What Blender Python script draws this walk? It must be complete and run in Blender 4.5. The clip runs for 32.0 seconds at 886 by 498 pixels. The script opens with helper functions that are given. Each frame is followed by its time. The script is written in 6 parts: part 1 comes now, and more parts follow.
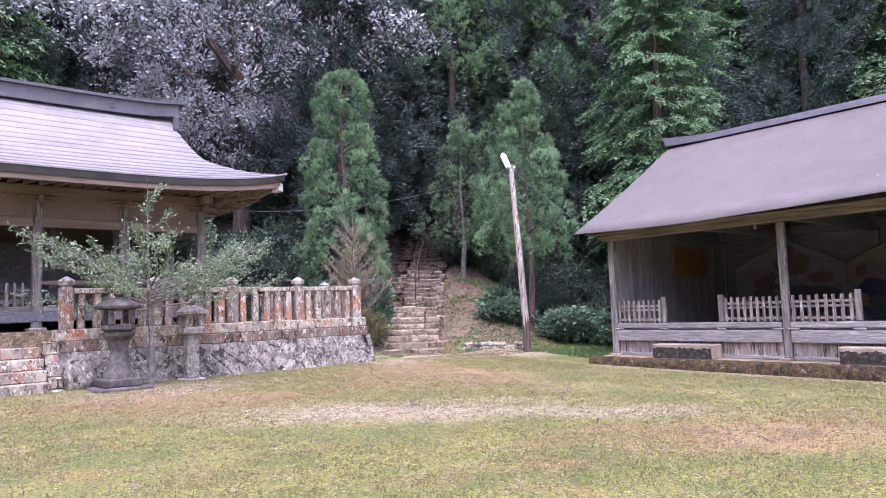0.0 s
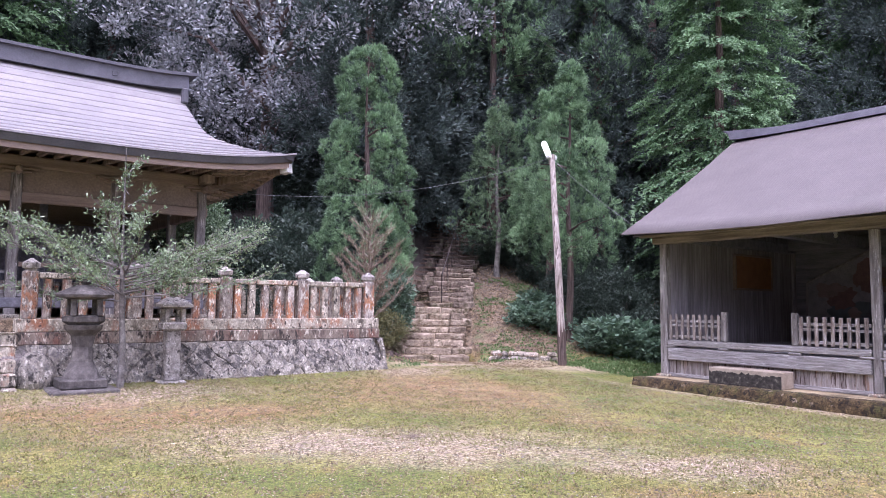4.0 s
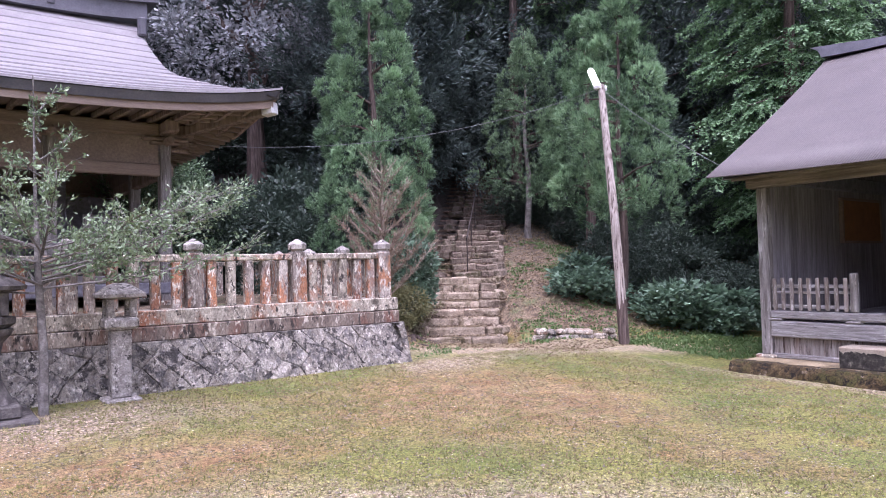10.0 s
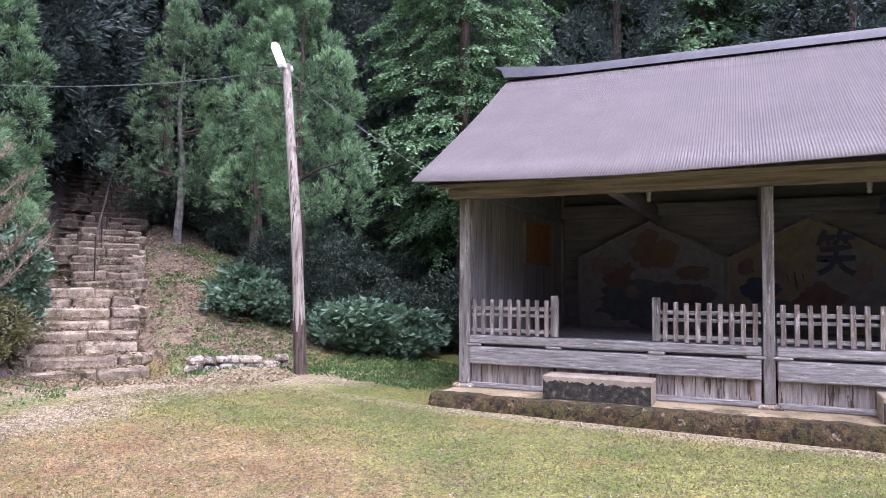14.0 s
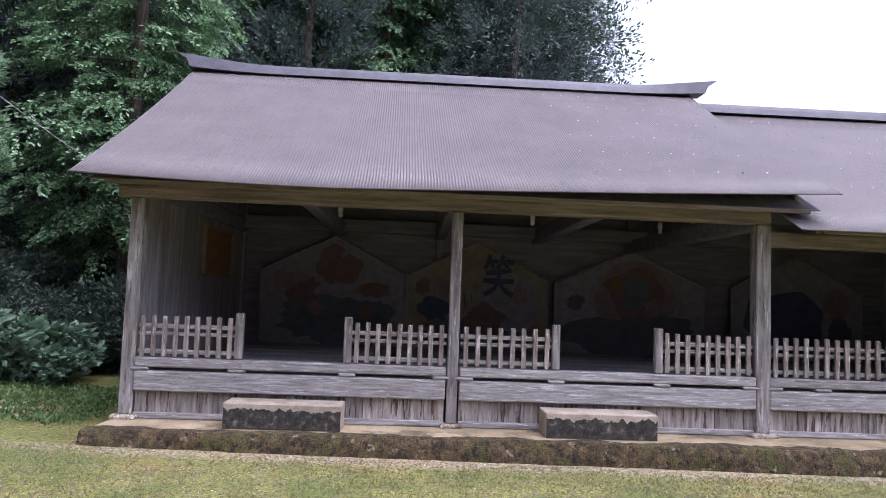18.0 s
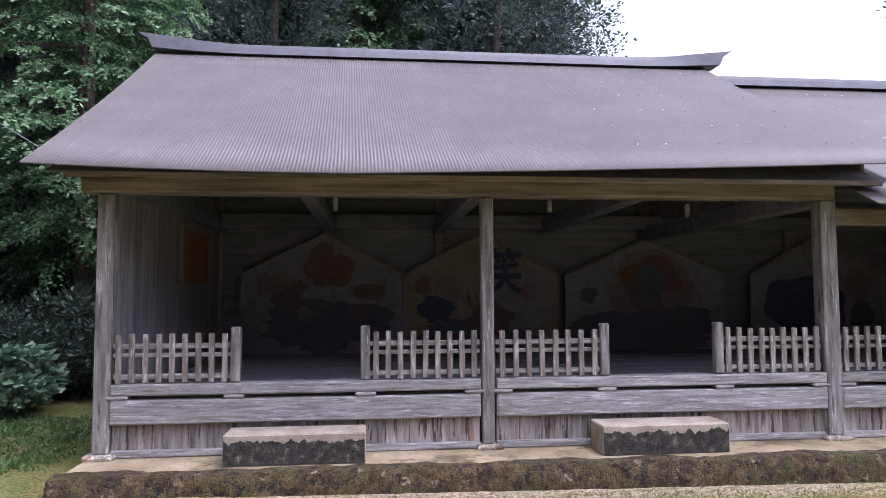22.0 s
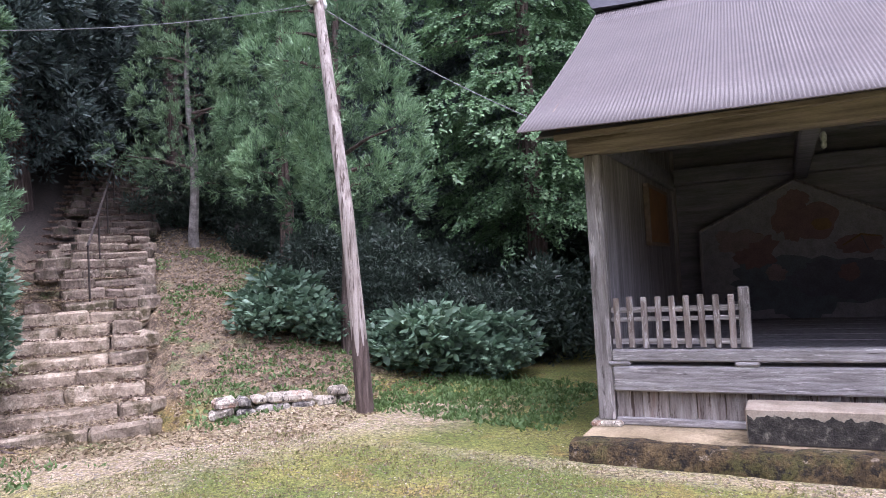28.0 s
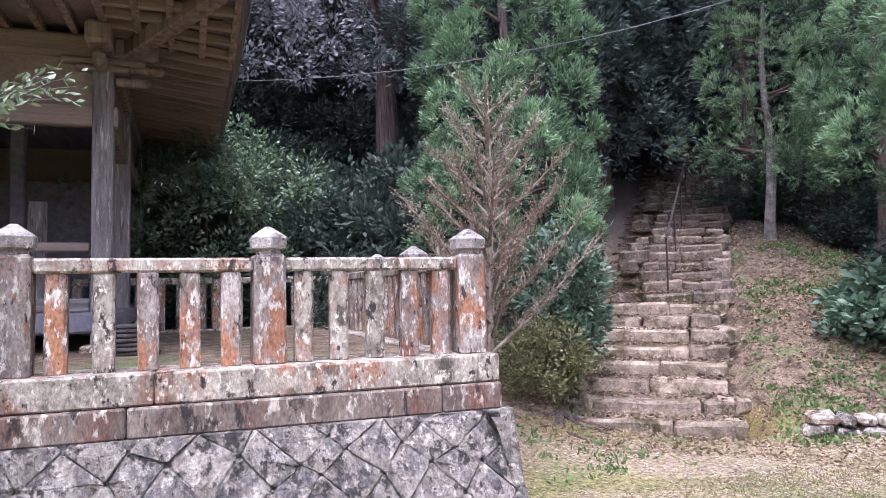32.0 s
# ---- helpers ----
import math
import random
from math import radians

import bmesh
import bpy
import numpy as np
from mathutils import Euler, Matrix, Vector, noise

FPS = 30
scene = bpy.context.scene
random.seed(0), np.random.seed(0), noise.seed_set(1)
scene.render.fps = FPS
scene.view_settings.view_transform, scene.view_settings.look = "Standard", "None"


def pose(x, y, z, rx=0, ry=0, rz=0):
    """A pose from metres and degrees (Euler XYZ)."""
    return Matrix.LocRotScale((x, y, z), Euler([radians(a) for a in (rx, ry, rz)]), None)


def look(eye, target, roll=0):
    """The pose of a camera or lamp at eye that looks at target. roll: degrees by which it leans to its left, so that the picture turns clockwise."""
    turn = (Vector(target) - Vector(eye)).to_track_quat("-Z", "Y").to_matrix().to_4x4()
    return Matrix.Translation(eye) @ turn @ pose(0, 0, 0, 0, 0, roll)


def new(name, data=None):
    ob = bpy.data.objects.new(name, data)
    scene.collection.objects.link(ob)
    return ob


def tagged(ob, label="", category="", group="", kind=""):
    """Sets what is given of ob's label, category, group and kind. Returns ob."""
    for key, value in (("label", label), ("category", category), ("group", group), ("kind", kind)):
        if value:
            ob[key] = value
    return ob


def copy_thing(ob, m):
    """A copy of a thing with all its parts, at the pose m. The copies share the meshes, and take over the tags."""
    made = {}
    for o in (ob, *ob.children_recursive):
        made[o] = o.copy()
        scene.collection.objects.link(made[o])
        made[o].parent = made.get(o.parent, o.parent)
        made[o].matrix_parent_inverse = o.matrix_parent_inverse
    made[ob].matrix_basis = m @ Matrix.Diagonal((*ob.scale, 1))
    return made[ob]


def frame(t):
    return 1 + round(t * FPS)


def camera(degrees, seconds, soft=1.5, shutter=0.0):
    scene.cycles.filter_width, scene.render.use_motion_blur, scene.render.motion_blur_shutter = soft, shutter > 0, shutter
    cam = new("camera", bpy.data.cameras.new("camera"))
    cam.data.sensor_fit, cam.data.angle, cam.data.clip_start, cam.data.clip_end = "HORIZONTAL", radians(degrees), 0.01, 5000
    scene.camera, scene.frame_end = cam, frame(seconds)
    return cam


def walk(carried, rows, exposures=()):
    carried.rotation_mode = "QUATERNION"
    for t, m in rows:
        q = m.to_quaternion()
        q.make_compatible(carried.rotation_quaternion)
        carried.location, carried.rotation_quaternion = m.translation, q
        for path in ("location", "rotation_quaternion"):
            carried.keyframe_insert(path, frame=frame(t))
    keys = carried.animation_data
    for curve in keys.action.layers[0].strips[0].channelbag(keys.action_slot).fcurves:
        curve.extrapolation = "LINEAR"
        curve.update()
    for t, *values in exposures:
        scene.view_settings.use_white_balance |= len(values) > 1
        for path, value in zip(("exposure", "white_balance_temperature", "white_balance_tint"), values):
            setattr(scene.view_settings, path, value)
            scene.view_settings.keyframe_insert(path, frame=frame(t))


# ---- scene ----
cam = camera(64.89, 32.0, 0.6)
# seconds, x, y, z, yaw, pitch, roll
ROWS = [
    (0.0, 0.448, 0.696, 1.215, -40.56, 4.86, 2.03),
    (0.5, 0.602, 0.896, 1.211, -44.87, 4.95, 1.80),
    (1.0, 0.806, 1.057, 1.206, -57.41, 5.33, -1.17),
    (1.5, 0.996, 1.137, 1.214, -61.43, 4.37, -1.28),
    (2.0, 1.057, 1.306, 1.239, -53.37, 4.35, -0.06),
    (2.5, 1.213, 1.536, 1.262, -50.63, 4.05, 0.41),
    (3.0, 1.375, 1.672, 1.290, -48.24, 3.97, 0.13),
    (3.5, 1.649, 1.836, 1.316, -42.73, 4.24, -0.37),
    (4.0, 1.857, 1.883, 1.336, -37.35, 4.67, -0.65),
    (4.5, 1.924, 2.009, 1.349, -36.75, 5.13, -0.42),
    (6.5, 2.475, 3.000, 1.449, -41.98, 4.79, 1.47),
    (7.0, 2.643, 3.195, 1.458, -40.04, 3.75, 2.57),
    (7.5, 2.761, 3.336, 1.456, -39.20, 1.93, 3.22),
    (8.0, 2.946, 3.585, 1.452, -42.32, 1.11, 1.14),
    (8.5, 2.965, 3.745, 1.469, -41.92, 0.69, 0.51),
    (9.0, 3.139, 4.028, 1.478, -37.22, 1.05, 1.22),
    (9.5, 3.211, 4.247, 1.473, -36.53, 1.29, 1.71),
    (10.0, 3.312, 4.485, 1.487, -36.72, 1.65, 1.52),
    (10.5, 3.458, 4.708, 1.490, -36.83, 1.87, 1.33),
    (11.0, 3.591, 4.947, 1.486, -36.88, 1.88, 1.61),
    (11.5, 3.704, 5.224, 1.475, -37.86, 1.64, 0.66),
    (12.0, 3.872, 5.435, 1.472, -40.61, 1.29, 0.39),
    (12.5, 4.047, 5.673, 1.483, -39.24, 1.43, 0.67),
    (13.0, 4.190, 5.910, 1.480, -39.56, 1.17, 1.04),
    (13.5, 4.374, 6.094, 1.480, -49.92, 0.96, 0.72),
    (14.0, 4.647, 6.343, 1.461, -65.82, 2.63, -0.42),
    (14.5, 4.902, 6.419, 1.478, -78.50, 3.14, 0.37),
    (15.0, 4.977, 6.594, 1.500, -86.91, 3.85, -0.09),
    (15.5, 4.965, 6.661, 1.505, -88.22, 3.99, -0.24),
    (17.5, 4.941, 6.744, 1.546, -92.72, 4.07, -3.05),
    (18.0, 5.169, 6.751, 1.554, -92.77, 3.96, -2.19),
    (18.5, 5.332, 6.825, 1.563, -93.98, 3.70, -1.57),
    (19.0, 5.473, 6.946, 1.588, -100.07, 3.32, -1.44),
    (19.5, 5.663, 6.994, 1.586, -100.13, 2.90, -1.26),
    (20.0, 5.897, 6.989, 1.591, -100.35, 3.11, -1.06),
    (20.5, 5.990, 7.051, 1.600, -100.15, 3.45, -1.05),
    (21.0, 6.133, 7.257, 1.622, -99.56, 3.81, -0.95),
    (21.5, 6.197, 7.339, 1.621, -98.00, 3.94, -0.65),
    (22.0, 6.353, 7.388, 1.585, -95.99, 3.73, 0.28),
    (22.5, 6.410, 7.449, 1.580, -95.72, 3.69, 0.77),
    (23.0, 6.436, 7.495, 1.582, -96.59, 3.77, 1.09),
    (23.5, 6.440, 7.491, 1.583, -98.60, 3.95, 1.31),
    (24.0, 6.416, 7.489, 1.573, -98.85, 4.39, 1.23),
    (24.5, 6.425, 7.495, 1.591, -99.11, 4.73, 1.12),
    (26.5, 6.500, 7.863, 1.676, -98.72, 4.80, 0.38),
    (27.0, 6.671, 8.040, 1.644, -84.63, 2.82, 3.43),
    (27.5, 6.757, 8.067, 1.568, -71.12, 2.65, 4.51),
    (28.0, 6.822, 8.321, 1.532, -63.80, 2.02, 3.13),
    (28.5, 6.891, 8.502, 1.506, -50.20, 1.13, 2.43),
    (29.0, 7.014, 8.707, 1.501, -42.47, 0.60, 2.54),
    (29.5, 7.057, 8.826, 1.516, -38.15, 1.14, 1.46),
    (30.0, 7.036, 8.820, 1.535, -36.84, 2.93, -0.07),
    (30.5, 7.044, 8.796, 1.542, -36.34, 3.87, 0.17),
    (31.0, 7.037, 8.785, 1.536, -36.05, 4.66, 0.27),
    (31.5, 6.980, 8.798, 1.508, -28.54, 4.13, 0.14),
    (32.0, 6.989, 8.872, 1.526, -20.16, 3.37, 1.21),
]
walk(cam, [(t, pose(x, y, z, 90 + pitch, roll, yaw)) for t, x, y, z, yaw, pitch, roll in ROWS],
     [(t, stops, 5600, 27 if 17 < t < 27.5 else 36 if t < 13 else 30) for t, stops in ((0.0, 1.74), (2.0, 1.68), (4.0, 1.60), (7.0, 1.58), (12.0, 1.56), (14.0, 1.70), (15.5, 1.68), (17.5, 1.42), (22.0, 1.40), (25.0, 1.40), (27.0, 1.45), (28.0, 1.66), (29.0, 1.64), (31.0, 1.73), (32.0, 1.70))])

# ---- world, sun ----
world = bpy.data.worlds.new("overcast")
world.use_nodes = True
scene.world = world
wn = world.node_tree.nodes
sky = wn.new("ShaderNodeTexSky")
sky.sky_type = "NISHITA"
sky.sun_disc = False
sky.sun_elevation = radians(70)
sky.sun_rotation = radians(215)
sky.air_density, sky.dust_density, sky.ozone_density = 1.0, 4.0, 1.0
soften = wn.new("ShaderNodeHueSaturation")
soften.inputs["Saturation"].default_value = 0.35
world.node_tree.links.new(sky.outputs[0], soften.inputs["Color"])
world.node_tree.links.new(soften.outputs[0], wn["Background"].inputs[0])
wn["Background"].inputs[1].default_value = 0.15
sun_data = bpy.data.lights.new("sun", "SUN")
sun_data.energy, sun_data.angle, sun_data.color = 0.8, radians(40), (1.0, 0.97, 0.94)
sun = new("sun", sun_data)
sun.matrix_world = look((-8, -14, 44), (0, 0, 0))


# ---- materials ----
def mat(name, colors, scale=4.0, rough=0.85, bump=0.3, fine=40.0, stretch=(1, 1, 1), metal=0.0, spread=0.12, detail=5.0, extra=None, low=0.35, high=0.68, world_space=False, grain=0.22, deep=0.02):
    """A procedural surface: two or three colours over coarse noise, fine grain on top, relief and a tone of its own for each object.
    extra: (colour, scale, low, high), a stain over the whole."""
    m = bpy.data.materials.new(name)
    m.use_nodes = True
    nt = m.node_tree
    N, L = nt.nodes.new, nt.links.new
    bsdf = nt.nodes["Principled BSDF"]
    bsdf.inputs["Roughness"].default_value = rough
    bsdf.inputs["Metallic"].default_value = metal
    co = N("ShaderNodeTexCoord")
    mp = N("ShaderNodeMapping")
    mp.inputs["Scale"].default_value = stretch
    if world_space:
        geo = N("ShaderNodeNewGeometry")
        L(geo.outputs["Position"], mp.inputs[0])
    else:
        L(co.outputs["Object"], mp.inputs[0])
    info = N("ShaderNodeObjectInfo")
    shift = N("ShaderNodeVectorMath")
    shift.operation = "MULTIPLY_ADD"
    L(info.outputs["Random"], shift.inputs[0])
    shift.inputs[1].default_value = (17.0, 31.0, 23.0) if not world_space else (0, 0, 0)
    L(mp.outputs[0], shift.inputs[2])
    n1 = N("ShaderNodeTexNoise")
    n1.inputs["Scale"].default_value = scale
    n1.inputs["Detail"].default_value = detail
    n1.inputs["Roughness"].default_value = 0.65
    L(shift.outputs[0], n1.inputs["Vector"])
    ramp = N("ShaderNodeValToRGB")
    els = ramp.color_ramp.elements
    els[0].position, els[1].position = low, high
    els[0].color = (*colors[0], 1)
    els[1].color = (*colors[-1], 1)
    for i, c in enumerate(colors[1:-1]):
        e = els.new(low + (high - low) * (i + 1) / (len(colors) - 1))
        e.color = (*c, 1)
    L(n1.outputs[0], ramp.inputs[0])
    n2 = N("ShaderNodeTexNoise")
    n2.inputs["Scale"].default_value = fine
    n2.inputs["Detail"].default_value = 4
    n2.inputs["Roughness"].default_value = 0.7
    L(shift.outputs[0], n2.inputs["Vector"])
    last = ramp.outputs[0]
    if extra:
        for col, sc, lo, hi in extra:
            n3 = N("ShaderNodeTexNoise")
            n3.inputs["Scale"].default_value = sc
            n3.inputs["Detail"].default_value = 6
            n3.inputs["Roughness"].default_value = 0.7
            off = N("ShaderNodeVectorMath")
            off.operation = "ADD"
            off.inputs[1].default_value = (sc * 3.1, 7.7, 1.3 * sc)
            L(shift.outputs[0], off.inputs[0])
            L(off.outputs[0], n3.inputs["Vector"])
            mr = N("ShaderNodeMapRange")
            mr.inputs[1].default_value, mr.inputs[2].default_value = lo, hi
            L(n3.outputs[0], mr.inputs[0])
            mx = N("ShaderNodeMix")
            mx.data_type = "RGBA"
            L(mr.outputs[0], mx.inputs["Factor"])
            L(last, mx.inputs["A"])
            mx.inputs["B"].default_value = (*col, 1)
            last = mx.outputs["Result"]
    val = N("ShaderNodeMapRange")
    val.inputs[1].default_value, val.inputs[2].default_value = 0.3, 0.7
    val.inputs[3].default_value, val.inputs[4].default_value = 1 - grain, 1 + grain
    L(n2.outputs[0], val.inputs[0])
    tone = N("ShaderNodeMapRange")
    tone.inputs[3].default_value, tone.inputs[4].default_value = 1 - spread, 1 + spread
    L(info.outputs["Random"], tone.inputs[0])
    mul = N("ShaderNodeMath")
    mul.operation = "MULTIPLY"
    L(val.outputs[0], mul.inputs[0])
    L(tone.outputs[0], mul.inputs[1])
    sc = N("ShaderNodeVectorMath")
    sc.operation = "SCALE"
    L(last, sc.inputs[0])
    L(mul.outputs[0], sc.inputs["Scale"])
    L(sc.outputs[0], bsdf.inputs["Base Color"])
    if bump:
        add = N("ShaderNodeMath")
        add.operation = "MULTIPLY_ADD"
        L(n1.outputs[0], add.inputs[0])
        add.inputs[1].default_value = 0.6
        L(n2.outputs[0], add.inputs[2])
        b = N("ShaderNodeBump")
        b.inputs["Strength"].default_value = bump
        b.inputs["Distance"].default_value = deep
        L(add.outputs[0], b.inputs["Height"])
        L(b.outputs[0], bsdf.inputs["Normal"])
    return m


def leaf_mat(name, dark, light, rough=0.55, trans=0.25, scale=0.7):
    """Leaves: a tone for each leaf, another over the crown, some light let through."""
    m = bpy.data.materials.new(name)
    m.use_nodes = True
    nt = m.node_tree
    N, L = nt.nodes.new, nt.links.new
    bsdf = nt.nodes["Principled BSDF"]
    geo = N("ShaderNodeNewGeometry")
    noi = N("ShaderNodeTexNoise")
    noi.inputs["Scale"].default_value = scale * 4
    noi.inputs["Detail"].default_value = 4
    noi.inputs["Roughness"].default_value = 0.7
    L(geo.outputs["Position"], noi.inputs["Vector"])
    mix = N("ShaderNodeMath")
    mix.operation = "MULTIPLY_ADD"
    L(geo.outputs["Random Per Island"], mix.inputs[0])
    mix.inputs[1].default_value = 0.45
    wide = N("ShaderNodeMapRange")
    wide.inputs[1].default_value, wide.inputs[2].default_value = 0.3, 0.7
    wide.inputs[3].default_value, wide.inputs[4].default_value = 0.0, 0.6
    L(noi.outputs[0], wide.inputs[0])
    L(wide.outputs[0], mix.inputs[2])
    # young tips are paler than the stalks; cedars also carry a top-lit tone here
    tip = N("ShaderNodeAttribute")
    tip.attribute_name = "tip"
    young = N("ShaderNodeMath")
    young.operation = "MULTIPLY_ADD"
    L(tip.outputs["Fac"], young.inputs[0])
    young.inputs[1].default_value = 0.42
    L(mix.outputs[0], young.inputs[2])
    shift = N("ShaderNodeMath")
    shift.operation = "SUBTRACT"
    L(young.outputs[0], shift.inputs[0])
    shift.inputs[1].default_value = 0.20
    ramp = N("ShaderNodeValToRGB")
    els = ramp.color_ramp.elements
    els[0].color, els[1].color = (*dark, 1), (*light, 1)
    L(shift.outputs[0], ramp.inputs[0])
    L(ramp.outputs[0], bsdf.inputs["Base Color"])
    bsdf.inputs["Roughness"].default_value = rough
    tr = N("ShaderNodeBsdfTranslucent")
    L(ramp.outputs[0], tr.inputs[0])
    ms = N("ShaderNodeMixShader")
    ms.inputs[0].default_value = trans
    L(bsdf.outputs[0], ms.inputs[1])
    L(tr.outputs[0], ms.inputs[2])
    L(ms.outputs[0], nt.nodes["Material Output"].inputs[0])
    return m


GREY_WOOD = mat("grey_wood", [(0.145, 0.128, 0.116), (0.265, 0.243, 0.226), (0.39, 0.365, 0.345)], 3, 0.9, 0.6, 60, (6, 6, 0.6), extra=[((0.54, 0.51, 0.48), 4, 0.57, 0.62), ((0.09, 0.077, 0.068), 3, 0.58, 0.66)], grain=0.3)
GREY_WOOD_Y = mat("grey_wood_long", [(0.20, 0.185, 0.175), (0.33, 0.31, 0.30), (0.46, 0.44, 0.43)], 4, 0.9, 0.6, 45, (9, 0.7, 9), extra=[((0.60, 0.58, 0.56), 5, 0.57, 0.63), ((0.10, 0.088, 0.08), 7, 0.62, 0.68)], grain=0.3)
GREY_WOOD_X = mat("grey_wood_cross", [(0.13, 0.115, 0.11), (0.27, 0.25, 0.24), (0.42, 0.40, 0.39)], 3, 0.9, 0.5, 60, (0.35, 5, 5))
PLANK = mat("skirting_plank", [(0.20, 0.17, 0.15), (0.36, 0.32, 0.29), (0.52, 0.48, 0.44)], 2.5, 0.92, 0.6, 50, (9, 9, 0.9), extra=[((0.09, 0.062, 0.05), 2.2, 0.55, 0.60), ((0.33, 0.21, 0.15), 1.2, 0.56, 0.70)], spread=0.2)
BROWN_WOOD_Y = mat("brown_beam", [(0.13, 0.105, 0.088), (0.22, 0.18, 0.15), (0.31, 0.26, 0.22)], 3, 0.85, 0.4, 50, (6, 0.35, 6), extra=[((0.09, 0.07, 0.055), 1.5, 0.58, 0.66)])
BROWN_WOOD_X = mat("brown_beam_cross", [(0.20, 0.15, 0.12), (0.25, 0.19, 0.155), (0.30, 0.235, 0.19)], 3, 0.85, 0.2, 50, (0.35, 5, 5))
PANEL_WOOD = mat("panel_wood", [(0.19, 0.145, 0.12), (0.23, 0.18, 0.15), (0.27, 0.21, 0.18)], 1.2, 0.85, 0.15, 30)
PICKET = mat("picket_wood", [(0.16, 0.125, 0.105), (0.29, 0.245, 0.215), (0.42, 0.38, 0.35)], 3, 0.92, 0.6, 60, (8, 8, 1.2), extra=[((0.58, 0.55, 0.52), 3.0, 0.56, 0.61)], spread=0.22, grain=0.3)
BROWN_WOOD = mat("brown_post", [(0.12, 0.085, 0.065), (0.24, 0.18, 0.145), (0.33, 0.26, 0.21)], 3, 0.85, 0.4, 50, (5, 5, 0.35))
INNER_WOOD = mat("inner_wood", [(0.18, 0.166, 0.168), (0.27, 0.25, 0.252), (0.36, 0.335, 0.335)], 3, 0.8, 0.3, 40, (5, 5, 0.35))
# dimmer bluish copy of INNER_WOOD: shade of the interiors put into the colour
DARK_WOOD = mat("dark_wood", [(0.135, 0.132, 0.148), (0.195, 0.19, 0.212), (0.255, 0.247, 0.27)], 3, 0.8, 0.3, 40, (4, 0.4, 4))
SHEET_ROOF = mat("brown_sheet_roof", [(0.106, 0.090, 0.086), (0.121, 0.103, 0.098), (0.138, 0.118, 0.112)], 1.2, 0.55, 0.05, 30, spread=0.03)
RIDGE_METAL = mat("ridge_metal", [(0.075, 0.072, 0.083), (0.10, 0.097, 0.112), (0.125, 0.12, 0.138)], 2, 0.45, 0.1, 40)
COPPER_ROOF = mat("shrine_roof_sheet", [(0.245, 0.227, 0.228), (0.285, 0.264, 0.265), (0.325, 0.303, 0.303)], 1.5, 0.42, 0.05, 30, metal=0.15, spread=0.03)
GRANITE = mat("lichen_granite", [(0.15, 0.12, 0.10), (0.30, 0.255, 0.215), (0.48, 0.43, 0.365)], 5, 0.92, 0.6, 45, (1.3, 1.3, 0.6),
              extra=[((0.38, 0.18, 0.095), 3.4, 0.50, 0.58), ((0.24, 0.105, 0.065), 2.5, 0.55, 0.68), ((0.62, 0.575, 0.49), 15, 0.54, 0.59), ((0.05, 0.042, 0.037), 11, 0.585, 0.64)], spread=0.3, grain=0.5)
GRANITE_GREY = mat("grey_granite", [(0.22, 0.188, 0.148), (0.38, 0.338, 0.268), (0.53, 0.482, 0.39)], 6, 0.92, 0.6, 50, (1, 1, 0.6),
                   extra=[((0.094, 0.080, 0.062), 7, 0.51, 0.63), ((0.312, 0.140, 0.077), 3, 0.53, 0.66), ((0.66, 0.61, 0.50), 22, 0.55, 0.61), ((0.045, 0.038, 0.033), 14, 0.565, 0.62)], spread=0.12, grain=0.42)
RED_GRANITE = mat("stained_granite", [(0.11, 0.083, 0.066), (0.21, 0.168, 0.135), (0.35, 0.30, 0.24)], 4, 0.92, 0.6, 45, (1, 1, 0.45),
                  extra=[((0.19, 0.09, 0.062), 2.2, 0.50, 0.64), ((0.56, 0.505, 0.42), 18, 0.56, 0.62), ((0.042, 0.035, 0.03), 10, 0.53, 0.60)], spread=0.15, grain=0.45)
RUBBLE = mat("rubble_stone", [(0.215, 0.19, 0.155), (0.355, 0.322, 0.27), (0.50, 0.462, 0.395)], 5, 0.92, 1.0, 35, (1, 1, 0.75),
             extra=[((0.62, 0.58, 0.51), 14, 0.55, 0.61), ((0.055, 0.05, 0.046), 5.5, 0.53, 0.60), ((0.06, 0.055, 0.05), 16, 0.56, 0.62), ((0.17, 0.157, 0.147), 8, 0.50, 0.62)], spread=0.16, grain=0.45, deep=0.05)
MORTAR = mat("wall_joint", [(0.10, 0.09, 0.084), (0.19, 0.172, 0.16), (0.30, 0.275, 0.255)], 12, 0.95, 0.8, 50, grain=0.5)
DARK_LANTERN = mat("dark_lantern_stone", [(0.05, 0.043, 0.04), (0.10, 0.09, 0.083), (0.19, 0.172, 0.157)], 6, 0.92, 0.6, 50)
PLINTH_TOP = mat("plinth_top", [(0.19, 0.145, 0.082), (0.32, 0.25, 0.152), (0.42, 0.335, 0.215)], 1.6, 0.95, 0.4, 40, extra=[((0.11, 0.085, 0.045), 2.0, 0.52, 0.66)])
CONCRETE = mat("step_block", [(0.24, 0.195, 0.145), (0.33, 0.275, 0.21), (0.41, 0.35, 0.275)], 4, 0.9, 0.3, 60)
MOSSY = mat("mossy_concrete", [(0.026, 0.017, 0.008), (0.085, 0.056, 0.022), (0.16, 0.115, 0.05)], 9, 0.95, 1.0, 45, extra=[((0.075, 0.07, 0.018), 2.6, 0.50, 0.62), ((0.29, 0.235, 0.175), 6.0, 0.60, 0.67), ((0.016, 0.012, 0.008), 12, 0.53, 0.61)], spread=0.04, grain=0.6, deep=0.04)
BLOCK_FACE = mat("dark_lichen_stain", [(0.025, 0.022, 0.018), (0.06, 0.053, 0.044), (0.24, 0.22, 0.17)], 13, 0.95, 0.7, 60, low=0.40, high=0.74)
